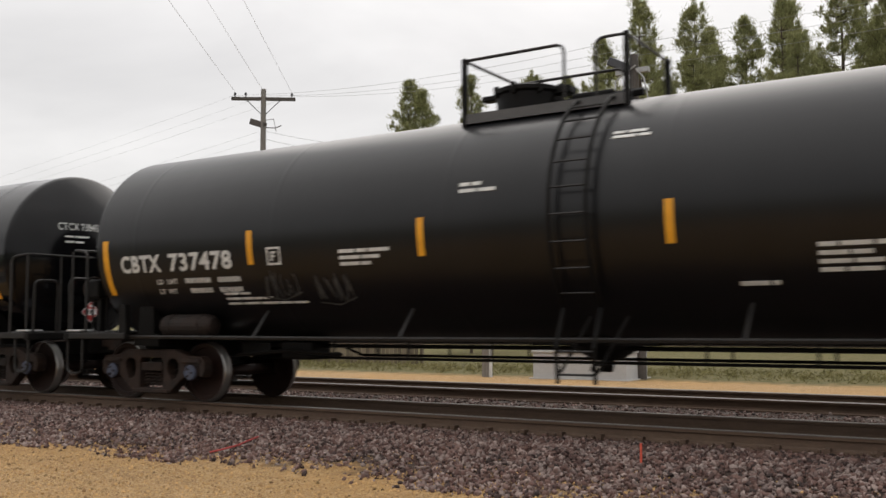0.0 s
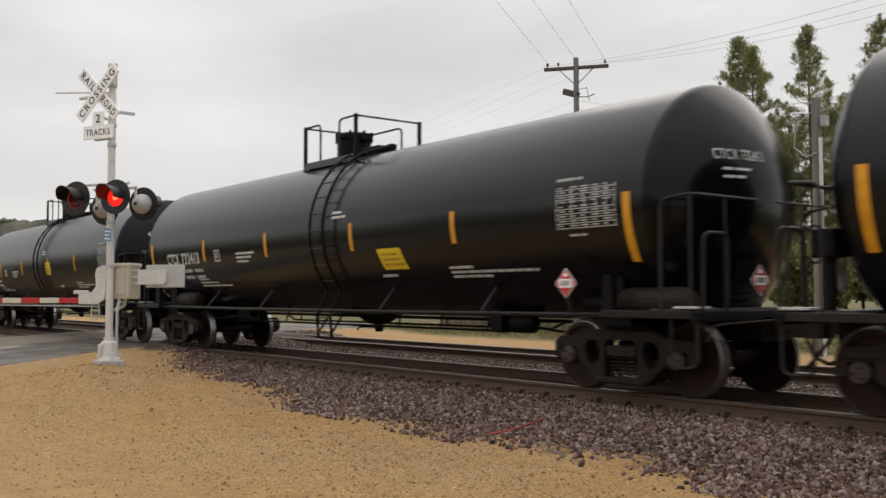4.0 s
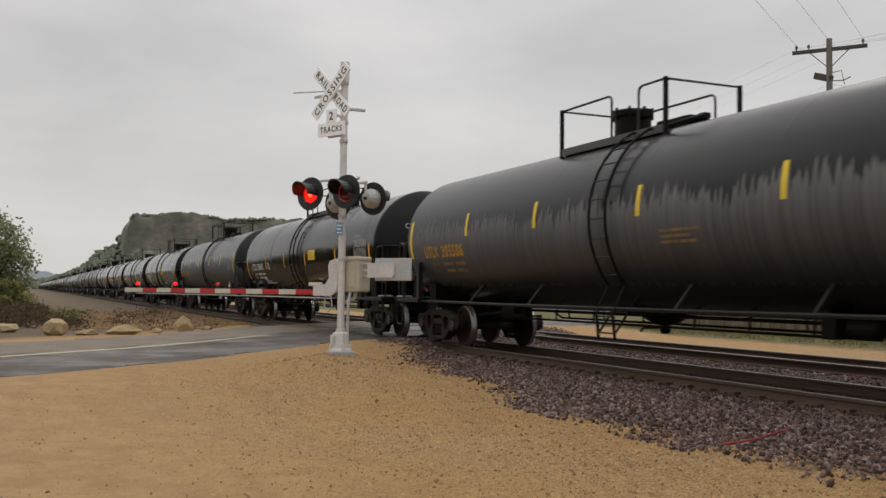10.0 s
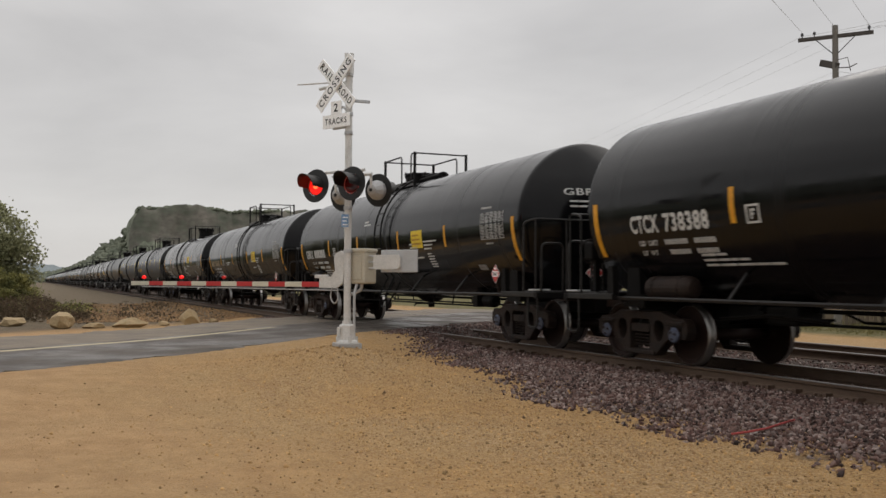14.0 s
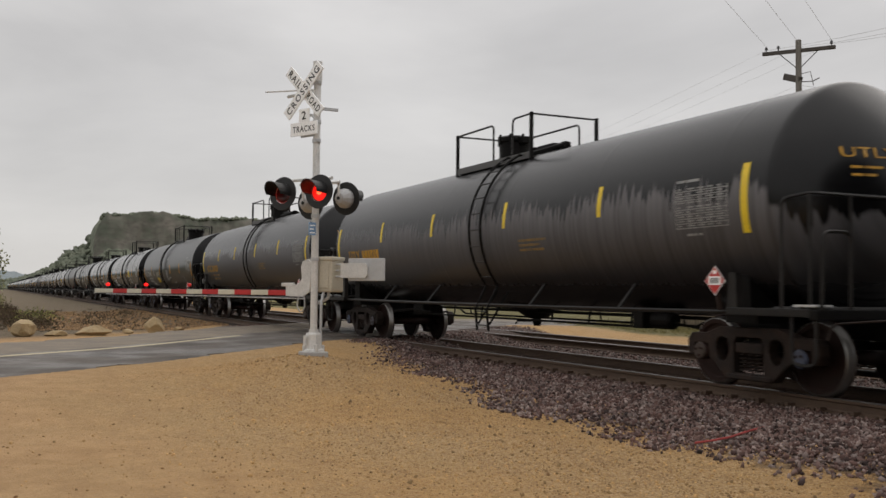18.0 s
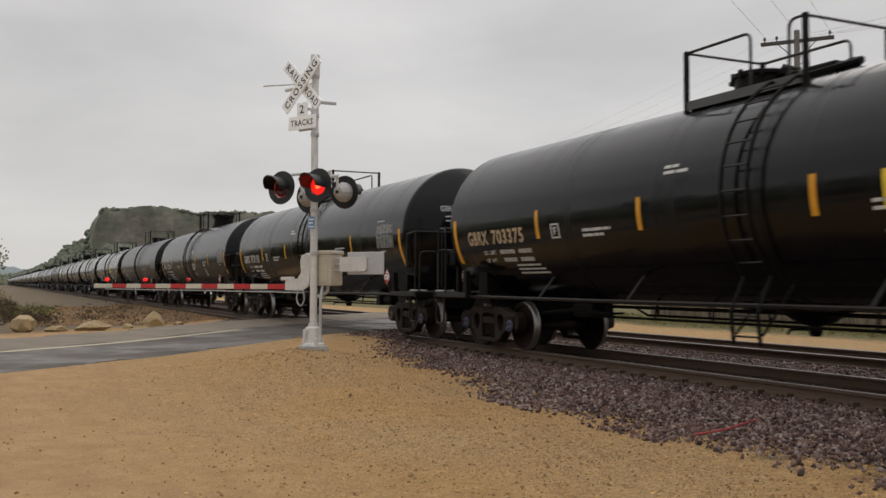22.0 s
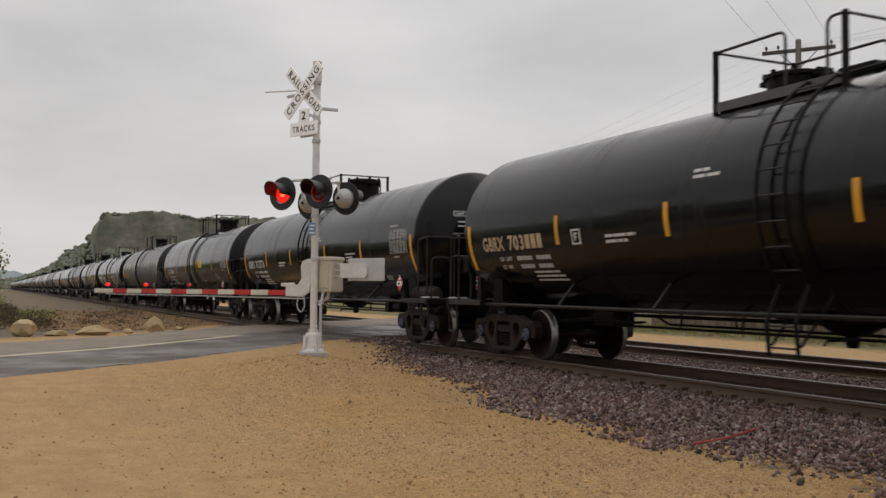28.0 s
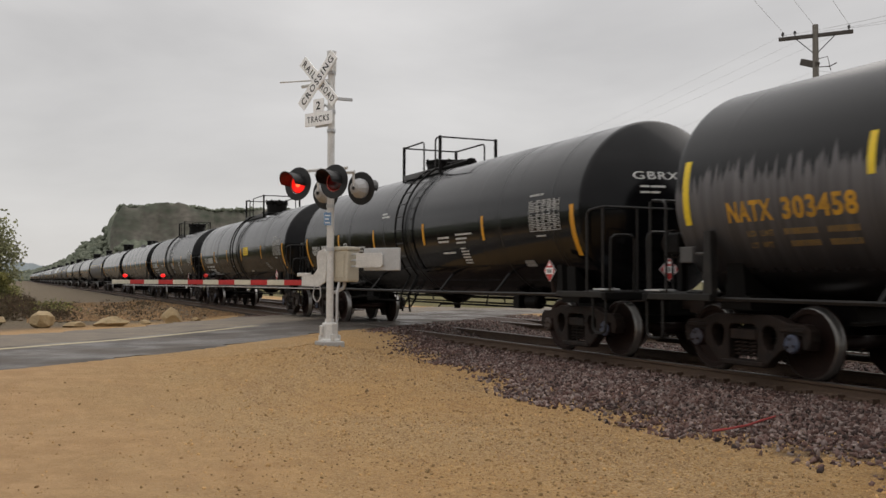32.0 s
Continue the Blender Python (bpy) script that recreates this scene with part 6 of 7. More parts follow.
    # lamps on their cross pipe, a pair each way
    out = Vector((0.552, -0.834, 0))
    side = Vector((0.834, 0.552, 0))
    bm = bmesh.new()
    tube(bm, [tuple(side * -0.42 + out * 0.1 + Vector((0, 0, 2.95))), tuple(side * 0.42 + out * 0.1 + Vector((0, 0, 2.95)))], 0.028)
    part("lamp_arm", bm, "alu", sig)
    bm = bmesh.new()
    tube(bm, [tuple(side * -0.42 - out * 0.1 + Vector((0, 0, 2.9))), tuple(side * 0.42 - out * 0.1 + Vector((0, 0, 2.9)))], 0.028)
    part("lamp_arm", bm, "alu", sig)
    spinners = []
    for i, (f, s, z, yaw) in enumerate(((0.39, -0.38, 2.7, 33.5), (0.39, 0.38, 2.7, 33.5), (-0.34, 0.38, 2.65, 213.5), (-0.34, -0.38, 2.6, 213.5))):
        x, y, _ = out * f + side * s
        bm = bmesh.new()
        lathe(bm, [(0.165, -0.004), (0.275, -0.004), (0.279, 0.004), (0.275, 0.012), (0.17, 0.013)], 36, "y", caps=False)
        lathe(bm, [(0.165, 0.0), (0.168, 0.07), (0.15, 0.11), (0.09, 0.2), (0.05, 0.215), (0.0, 0.216)], 12, "y", mi=1, caps=False)
        tube(bm, [(0, 0.2, 0), (0, 0.228, 0)], 0.03)
        # hood
        hood = []
        for k in range(13):
            a = math.radians(-15 + k * 17.5)
            hood.append([bm.verts.new((r * math.cos(a), d, r * math.sin(a))) for r, d in ((0.165, 0.0), (0.158, -0.26 - 0.09 * math.sin(a)), (0.15, -0.26 - 0.09 * math.sin(a)), (0.157, 0.0))])
        for a, b in zip(hood, hood[1:]):
            for k in range(3):
                bm.faces.new((a[k], a[k + 1], b[k + 1], b[k]))
        lamp = part("lamp", bm, ["lamp_black", "lamp_back"], sig, "round black flasher lamp with hood")
        lamp.matrix_basis = pose(x, y, z, -3, 0, yaw)
        bm = bmesh.new()
        tube(bm, bend([tuple(side * s + out * math.copysign(0.1, f) + Vector((0, 0, 2.95 if f > 0 else 2.9))), tuple(side * s + out * (f - math.copysign(0.22, f)) + Vector((0, 0, 2.95 if f > 0 else 2.9))), tuple(side * s + out * (f - math.copysign(0.2, f)) + Vector((0, 0, z)))], 0.05), 0.022)
        part("lamp_bracket", bm, "alu", sig)
        # roundel: glows on one face, dark red glass on the other, and turns in the housing
        bm = bmesh.new()
        lathe(bm, [(0.0, -0.014), (0.055, -0.013)], 24, "y", mi=2, caps=False)
        lathe(bm, [(0.055, -0.013), (0.11, -0.01), (0.15, 0.0)], 24, "y", mi=0, caps=False)
        lathe(bm, [(0.15, 0.001), (0.1, 0.01), (0.0, 0.012)], 24, "y", mi=1, caps=False)
        rnd = part("roundel", bm, ["lit", "unlit", "hot"], lamp)
        rnd.matrix_basis = pose(0, 0.016, 0)
        spinners.append(rnd)
    # gate machine, arm and counterweight
    ang = 216.0
    arm_pose = pose(0, 0, 1.14) @ pose(0, 0, 0, 0, 0, ang)
    flat = pose(0, 0, 0, 0, 0, ang)
    bm = bmesh.new()
    box(bm, -0.3, 0.0, -0.42, -0.07, 1.08, 1.62, 0.03)
    box(bm, -0.315, 0.015, -0.435, -0.055, 1.6, 1.67, 0.02)
    box(bm, -0.24, -0.06, -0.07, -0.055, 1.15, 1.55, 0.006)
    lathe(bm, [(0.08, -0.06), (0.08, 0.0), (0.0, 0.0)], 14, "y", (0.05, -0.03, 1.42))
    part("gate_machine", bm, "beige", sig).matrix_basis = flat
    bm = bmesh.new()
    tube(bm, bend([(-0.15, -0.2, 1.1), (-0.15, -0.2, 0.98), (0.0, -0.1, 0.9)]), 0.03)
    part("cable_conduit", bm, "galv", sig).matrix_basis = flat
    arm = new("gate_arm")
    arm.parent = sig
    arm.matrix_basis = arm_pose
    bm = bmesh.new()
    prism(bm, [(0.58, -0.13), (0.24, -0.14), (0.1, -0.06), (0.07, 0.1), (0.07, 0.44), (0.13, 0.49), (0.24, 0.45), (0.27, 0.36), (0.25, 0.16), (0.33, 0.06), (0.58, 0.06)], -0.03, 0.015)
    box(bm, 0.42, 0.68, -0.04, 0.02, 0.03, 0.09, 0.01)
    for k in range(6):
        a = k * math.pi / 3
        lathe(bm, [(0.014, 0.015), (0.014, 0.03), (0.0, 0.03)], 6, "y", (0.165 + 0.06 * math.cos(a), 0, 0.36 + 0.06 * math.sin(a)))
    part("arm_bracket", bm, "alu", arm)
    n = 12
    for i in range(n):
        x = 0.59 + i * 0.373
        h = 0.044 - 0.0005 * i
        bm = bmesh.new()
        box(bm, x, x + 0.37, -0.014, 0.014, -h + ARM_Z, h + ARM_Z, 0.004)
        part("arm_stripe", bm, "red_stripe" if i % 2 == 0 else "cream", arm)
    bm = bmesh.new()
    box(bm, 0.59 + n * 0.373, 0.59 + n * 0.373 + 0.12, -0.014, 0.014, -0.042 + ARM_Z, 0.042 + ARM_Z, 0.004)
    part("arm_stripe", bm, "cream", arm)
    bm = bmesh.new()
    tube(bm, [(0.2, -0.02, ARM_Z - 0.1), (2.4, -0.02, ARM_Z - 0.075), (4.9, -0.01, ARM_Z - 0.06)], 0.009, 5)
    part("arm_truss", bm, "galv", arm)
    bm = bmesh.new()
    tube(bm, bend([(0.3, 0.02, -0.12), (0.34, 0.03, -0.3), (0.24, 0.03, -0.42), (0.16, 0.03, -0.3), (0.2, 0.02, -0.12)]), 0.012, 5)
    part("arm_cable", bm, "wire", arm)
    for i, x in enumerate(ARM_LAMPS):
        bm = bmesh.new()
        lathe(bm, [(0.0, -0.03), (0.026, -0.03), (0.032, 0.0), (0.026, 0.03), (0.0, 0.03)], 14, "y", (x, 0.0, ARM_Z + 0.12), 0)
        box(bm, x - 0.02, x + 0.02, -0.012, 0.012, ARM_Z + 0.045, ARM_Z + 0.085, 0.0, 1)
        part("arm_lamp", bm, ["lens_dim" if i == 2 else "lens", "lamp_black"], arm, "small red gate lamp")
    bm = bmesh.new()
    box(bm, -1.23, -0.52, -0.25, -0.22, 0.13, 0.5, 0.01)
    part("counterweight_plate", bm, "galv", arm)
    for z in (0.2, 0.3, 0.4):
        bm = bmesh.new()
        tube(bm, [(-0.28, -0.19, z), (-0.85, -0.19, z)], 0.016)
        part("counterweight_bar", bm, "galv", arm)
    bm = bmesh.new()
    prism(bm, [(-0.92, 0.22), (-0.88, 0.18), (-0.4, 0.18), (-0.4, 0.42), (-0.88, 0.42), (-0.92, 0.38)], -0.215, -0.175)
    part("counterweight_clamp", bm, "alu", arm)
    return sig, spinners


SIGNAL, ROUNDELS = signal()


# ---- trees and scrub ----
def tufts(rng, centres, n_each, spread, size, mat, name, parent=None, flat=0.5):
    """Foliage: many small bent leaf blades round the given centres, in one mesh."""
    C = np.repeat(centres, n_each, axis=0)
    P = C + rng.normal(size=C.shape) * spread
    k = len(P)
    d1 = rng.normal(size=(k, 3))
    d1 /= np.linalg.norm(d1, axis=1)[:, None]
    d2 = np.cross(d1, rng.normal(size=(k, 3)))
    d2 /= np.linalg.norm(d2, axis=1)[:, None]
    s = size * rng.uniform(0.6, 1.3, (k, 1))
    V = np.stack([P - d1 * s, P + d2 * s * flat, P + d1 * s, P - d2 * s * flat], 1).reshape(-1, 3)
    me = bpy.data.meshes.new(name)
    me.vertices.add(len(V))
    me.vertices.foreach_set("co", V.ravel())
    me.loops.add(4 * k)
    me.loops.foreach_set("vertex_index", np.arange(4 * k, dtype=np.int32))
    me.polygons.add(k)
    me.polygons.foreach_set("loop_start", np.arange(0, 4 * k, 4, dtype=np.int32))
    me.update(calc_edges=True)
    me.materials.append(M[mat])
    ob = new(name, me)
    ob.parent = parent
    return ob


def needle_sprays(rng, centres, ways, loose, n_each, spread, size, mat, name, parent):
    """Narrow upswept needle blades that point out along their limb, in one mesh."""
    C, D = np.repeat(centres, n_each, axis=0), np.repeat(ways, n_each, axis=0)
    P = C + rng.normal(size=C.shape) * spread * np.repeat(loose, n_each)[:, None]
    k = len(P)
    d1 = D + rng.normal(size=(k, 3)) * 0.36
    d1 /= np.linalg.norm(d1, axis=1)[:, None]
    d2 = np.cross(d1, rng.normal(size=(k, 3)))
    d2 /= np.linalg.norm(d2, axis=1)[:, None]
    s = size * rng.uniform(0.5, 1.4, (k, 1))
    V = np.stack([P - d1 * s * 0.6, P + d2 * s * 0.1, P + d1 * s, P - d2 * s * 0.1], 1).reshape(-1, 3)
    me = bpy.data.meshes.new(name)
    me.vertices.add(len(V))
    me.vertices.foreach_set("co", V.ravel())
    me.loops.add(4 * k)
    me.loops.foreach_set("vertex_index", np.arange(4 * k, dtype=np.int32))
    me.polygons.add(k)
    me.polygons.foreach_set("loop_start", np.arange(0, 4 * k, 4, dtype=np.int32))
    me.update(calc_edges=True)
    me.materials.append(M[mat])
    ob = new(name, me)
    ob.parent = parent
    return ob


def pine_shape(seed, h):
    """Trunk with whorls of upswept limbs that carry needle sprays; a wide, ragged and open crown."""
    rnd = random.Random(seed)
    rng = np.random.default_rng(seed)
    tree = thing("pine_tree", "tall green pine with ragged upswept limbs", "tree", "pines behind the tracks")
    bm = bmesh.new()
    lean = rnd.uniform(-0.3, 0.3)
    tube(bm, [(0, 0, -0.5), (0.05, 0, h * 0.4), (lean, 0.1, h * 0.75), (lean, 0.1, h * 0.985)], h * 0.011, 8, r_end=0.02)
    cent, ways, loose = [], [], []
    z = h * 0.12
    while z < h * 0.985:
        t = (z - h * 0.12) / (h * 0.88)
        reach = (h * 0.36) * (1 - t) ** 1.05 * (0.82 + 0.18 * math.sin(11 * t + seed)) + 0.22
        if t < 0.12:
            reach *= 0.7 + 2.5 * t
        for k in range(rnd.choice((5, 6, 7))):
            if rnd.random() < 0.1:
                continue
            a, r = rnd.uniform(0, 6.283), reach * rnd.uniform(0.45, 1.25)
            x0 = lean * min(1, z / (h * 0.75))
            tip = Vector((x0 + r * math.cos(a), r * math.sin(a), z + r * rnd.uniform(0.1, 0.6)))
            tube(bm, [(x0, 0, z), (x0 * 0.5 + tip.x * 0.5, tip.y * 0.5, z + r * 0.06), tip], 0.05, 4, r_end=0.012)
            steps_n = max(2, int(r / 0.42))
            for i in range(steps_n):
                f = 0.3 + 0.7 * (i + 1) / steps_n
                j = 0.3 * f
                cent.append((x0 + (tip.x - x0) * f + rnd.uniform(-j, j), tip.y * f + rnd.uniform(-j, j), z + (tip.z - z) * f + rnd.uniform(-0.05, 0.25)))
                ways.append((math.cos(a) * 0.55, math.sin(a) * 0.55, 0.75))
                loose.append(1.0)
            for i in range(2):
                cent.append((tip.x + rnd.uniform(-0.15, 0.15), tip.y + rnd.uniform(-0.15, 0.15), tip.z + 0.2 + 0.3 * i))
                ways.append((math.cos(a) * 0.2, math.sin(a) * 0.2, 1.2))
                loose.append(0.35)
        z += h * rnd.uniform(0.019, 0.038)
    for i in range(6):
        cent.append((lean + rnd.uniform(-0.06, 0.06), 0.1, h * (0.95 + 0.01 * i)))
        ways.append((0, 0, 1.4))
        loose.append(0.4)
    part("trunk", bm, "bark", tree)
    needle_sprays(rng, np.array(cent), np.array(ways), np.array(loose), 46, np.array([0.3, 0.3, 0.15]), 0.24, "needles", "crown", tree)
    return tree


def leafy_shape(seed, h, mat="leaves", name="broadleaf_tree", label="airy green broadleaf tree", size=0.12, group=""):
    rnd = random.Random(seed)
    rng = np.random.default_rng(seed)
    tree = thing(name, label, "tree", group)
    bm = bmesh.new()
    tube(bm, [(0, 0, -0.3), (0.05, 0, h * 0.25), (0.1, 0.05, h * 0.55)], h * 0.02, 7, r_end=h * 0.01)
    cent = []
    for k in range(20):
        a, zz = k * 2.4 + rnd.uniform(-0.3, 0.3), h * rnd.uniform(0.1, 0.55)
        r = h * rnd.uniform(0.14, 0.36)
        tip = Vector((r * math.cos(a), r * math.sin(a), min(h * 0.97, zz + h * rnd.uniform(0.08, 0.46))))
        tube(bm, [(0.06, 0, zz), (tip.x * 0.4, tip.y * 0.4, zz + (tip.z - zz) * 0.5), tip], h * 0.006, 5, r_end=0.01)
        for i in range(8):
            f = rnd.uniform(0.35, 1.12)
            cent.append((tip.x * f + rnd.uniform(-0.3, 0.3), tip.y * f + rnd.uniform(-0.3, 0.3), zz + (tip.z - zz) * f + rnd.uniform(-0.2, 0.3)))
    part("trunk", bm, "bark", tree)
    tufts(rng, np.array(cent), 58, np.array([0.05, 0.05, 0.042]) * h, size, mat, "crown", tree, 0.6)
    return tree


PINES = [pine_shape(3, 26.5), pine_shape(8, 29.0), pine_shape(15, 31.0)]
for i, (p, (x, y, k)) in enumerate(zip(PINES, ((-54.5, 80.0, 1.03), (-47.0, 80.0, 0.92), (-40.5, 80.0, 0.845)))):
    p.matrix_basis, p.scale = pose(x, y, -0.5), (k, k, k)
more = [(-52.2, 79, 0.97, 0), (-32.6, 80, 1.06, 0), (-29.2, 80, 1.07, 1), (-24.2, 80, 0.98, 2), (-20.5, 84, 1.1, 0), (-16.7, 80, 1.01, 1), (-12.2, 80, 0.98, 2), (-8.5, 80, 1.06, 0), (-4.0, 82, 1.02, 1), (1.0, 80, 0.98, 2),
        (-36.6, 80, 0.86, 1), (-32.0, 92, 1.0, 2), (-26.5, 94, 1.2, 0), (-19.0, 96, 1.16, 1), (-12.0, 95, 1.1, 2), (-6.0, 95, 1.25, 0), (-1.0, 96, 1.16, 1), (-44.0, 88, 0.88, 0), (-54.0, 98, 0.75, 2), (-22.5, 74, 0.78, 2), (-14.2, 74, 0.9, 0), (-6.2, 75, 0.82, 1), (-27.5, 75, 0.8, 0),
        (-33.5, 74, 0.62, 1), (-30.0, 73, 0.7, 2), (-24.5, 72, 0.66, 1), (-18.4, 73, 0.72, 0), (-16.0, 72, 0.62, 2), (-10.2, 73, 0.7, 1), (-3.4, 73, 0.68, 0),
        (-39.0, 87, 0.72, 2), (-34.5, 86, 0.84, 0), (-28.5, 87, 0.86, 1), (-24.0, 86, 0.82, 2), (-19.5, 87, 0.88, 0), (-14.5, 86, 0.84, 1), (-10.0, 87, 0.9, 2), (-4.5, 86, 0.86, 0), (0.5, 87, 0.9, 1), (3.0, 78, 1.0, 0)]
rnd = random.Random(4)
for x, y, k, j in more:
    c = copy_thing(PINES[j], pose(x, y, -0.5, 0, 0, rnd.uniform(0, 360)))
    c.scale = (k, k, k)
rnd = random.Random(11)
OAK = leafy_shape(21, 6.5, "grey_leaves", "broadleaf_tree", "dense grey-green broadleaf tree past the road")
OAK.matrix_basis, OAK.scale = pose(-63, -2.0, -0.4), (1.0, 1.0, 1.0)
for x, y, k in ((-68, -4.2, 1.05), (-60, -4.4, 0.9), (-82, -3.6, 0.9)):
    copy_thing(OAK, pose(x, y, -0.4, 0, 0, rnd.uniform(0, 360))).scale = (k, k, k)
BUSH = leafy_shape(27, 2.2, "leaves", "leafy_bush", "low yellow-green leafy bush past the road", 0.07, "bushes past the road")
BUSH.matrix_basis = pose(-58, -1.2, -0.5)
for x, y, k in ((-60, -0.8, 0.8), (-55, -2.6, 1.15), (-64, -1.4, 1.2), (-52, -1.2, 0.6), (-50, -2.4, 0.8)):
    copy_thing(BUSH, pose(x, y, -0.5, 0, 0, rnd.uniform(0, 360))).scale = (k, k, k)
SHRUB = leafy_shape(33, 5.0, "leaves", "shrub_tree", "yellowing broadleaf shrub tree at the field edge", 0.14, "field-edge shrubs")
SHRUB.matrix_basis = pose(-25, 42, -0.4)
for i in range(16):
    k = rnd.uniform(0.7, 1.5)
    copy_thing(SHRUB, pose(-62 + i * 4.2 + rnd.uniform(-1, 1), 68 + rnd.uniform(-1, 3), -0.4, 0, 0, rnd.uniform(0, 360))).scale = (1.5, 1.5, 1.25)
    copy_thing(SHRUB, pose(-60 + i * 4.2 + rnd.uniform(-1, 1), 58 + rnd.uniform(-1, 6), -0.4, 0, 0, rnd.uniform(0, 360))).scale = (k, k, k)

rng = np.random.default_rng(19)


def scrub(name, boxes_, n_each, spread, size, mat, label, flat=0.3):
    cent = []
    for x0, x1, y0, y1, h, k in boxes_:
        xx, yy = rng.uniform(x0, x1, k), rng.uniform(y0, y1, k)
        ok = road_q(xx, yy) < -ROAD_W - 1.0
        if y0 > 17:
            ok = ok | True
        xx, yy = xx[ok], yy[ok]
        cent.append(np.stack([xx, yy, ground_z(xx, yy) + rng.uniform(0.0, h, len(xx))], -1))
    ob = tufts(rng, np.concatenate(cent), n_each, spread, size, mat, name, None, flat)
    return tagged(ob, label, "scrub", kind="stuff")


scrub("dry_brush", [(-58, -39, -7, 0.7, 0.65, 760), (-50, -37, 0.5, 2.0, 0.22, 60), (-60, -37, 2.0, 7.5, 0.2, 45), (-110, -60, -8, 0, 0.5, 220)], 22, np.array([0.25, 0.25, 0.14]), 0.09, "brush", "dry brown brush past the road")
scrub("green_weeds", [(-75, -48, -5, 0.4, 0.35, 380), (-62, -46, 0.4, 2.6, 0.14, 60), (-140, -80, -6, 0.5, 0.8, 220)], 20, np.array([0.3, 0.3, 0.16]), 0.12, "leaves", "low green weeds beside the track")
scrub("verge_grass", [(-40, 2, 24.5, 29, 0.14, 1500)], 9, np.array([0.12, 0.12, 0.05]), 0.1, "grass", "pale dry verge grass behind the tracks", 0.12)


# ---- boulders beside the road ----
def boulder(seed, sx, sy, sz):
    rng = np.random.default_rng(seed)
    bm = bmesh.new()
    bmesh.ops.create_icosphere(bm, subdivisions=4, radius=1.0)
    dirs = rng.normal(size=(20, 3))
    dirs /= np.linalg.norm(dirs, axis=1)[:, None]
    cuts = rng.uniform(0.62, 0.9, 20)
    for v in bm.verts:
        p = np.array(v.co)
        for d, c in zip(dirs, cuts):
            e = p @ d - c
            if e > 0:
                p = p - d * e
        p *= 1 + 0.09 * noise.noise(Vector(p * 2.2 + seed)) + 0.05 * noise.noise(Vector(p * 6))
        v.co = (p[0] * sx * 1.1, p[1] * sy * 1.1, p[2] * sz * 1.1)
    return bm


for i, (x, y, sx, sy, sz) in enumerate(((-33.2, 0.88, 0.42, 0.36, 0.34), (-33.8, 3.02, 0.4, 0.58, 0.2), (-34.3, 5.1, 0.4, 0.35, 0.36), (-33.6, 1.85, 0.28, 0.34, 0.12), (-36.2, -0.6, 0.4, 0.45, 0.22), (-35.0, 4.3, 0.16, 0.2, 0.1), (-36.5, 6.3, 0.18, 0.2, 0.1))):
    ob = part("boulder", boulder(40 + i, sx, sy, sz), "boulder", None)
    ob.matrix_basis = pose(x, y, float(ground_z(np.array(x), np.array(y))) + sz * 0.6)
    tagged(ob, "flat tan limestone slab" if sz < 0.25 else "tan limestone boulder at the roadside", "boulder", "boulders along the road")


# ---- utility poles and wires ----
def utility_pole(x, y, h, arm=True, r=0.15, label="weathered timber utility pole with crossarm and insulators", wood="pole"):
    p = thing("utility_pole", label, "utility pole", "utility poles", pose(x, y, -0.42))
    bm = bmesh.new()
    tube(bm, [(0, 0, -0.3), (0, 0, h * 0.5), (0, 0, h)], r, 12, r_end=r * 0.72)
    part("pole", bm, wood, p)
    if arm:
        a = math.radians(37)
        dx, dy = math.cos(a) * 1.3, math.sin(a) * 1.3
        z = h - 0.42
        bm = bmesh.new()
        vs = box(bm, -1.35, 1.35, -0.06, 0.06, z - 0.07, z + 0.07, 0.01)
        bmesh.ops.rotate(bm, verts=bm.verts, cent=(0, 0, 0), matrix=Matrix.Rotation(a, 3, "Z"))
        part("crossarm", bm, "dark_wood", p)
        for k in (-1.2, -0.75, 1.2):
            bm = bmesh.new()
            lathe(bm, [(0.02, z + 0.07), (0.02, z + 0.14), (0.06, z + 0.15), (0.05, z + 0.2), (0.06, z + 0.21), (0.035, z + 0.27), (0.0, z + 0.28)], 10, "z", (k * math.cos(a), k * math.sin(a), 0))
            part("insulator", bm, "can", p)
        bm = bmesh.new()
        for s in (-1, 1):
            tube(bm, [(s * dx * 0.55, s * dy * 0.55, z - 0.05), (0, 0, z - 0.75)], 0.018)
        part("arm_brace", bm, "can", p)
        z2 = h - 1.55
        bm = bmesh.new()
        box(bm, -0.75, 0.12, -0.09, 0.09, z2 - 0.14, z2 + 0.12, 0.02)
        bmesh.ops.rotate(bm, verts=bm.verts, cent=(0, 0, z2), matrix=Matrix.Rotation(radians(20), 3, "Y"))
        tube(bm, [(0.0, 0, z2 - 0.1), (0.5, 0.2, z2 - 0.15), (0.75, 0.3, z2 - 0.05)], 0.02)
        tube(bm, [(0.0, 0, z2 + 0.2), (0.4, 0.2, z2 + 0.25), (0.5, 0.25, z2 - 0.3)], 0.015)
        part("side_arm", bm, "dark_wood", p)
    return p


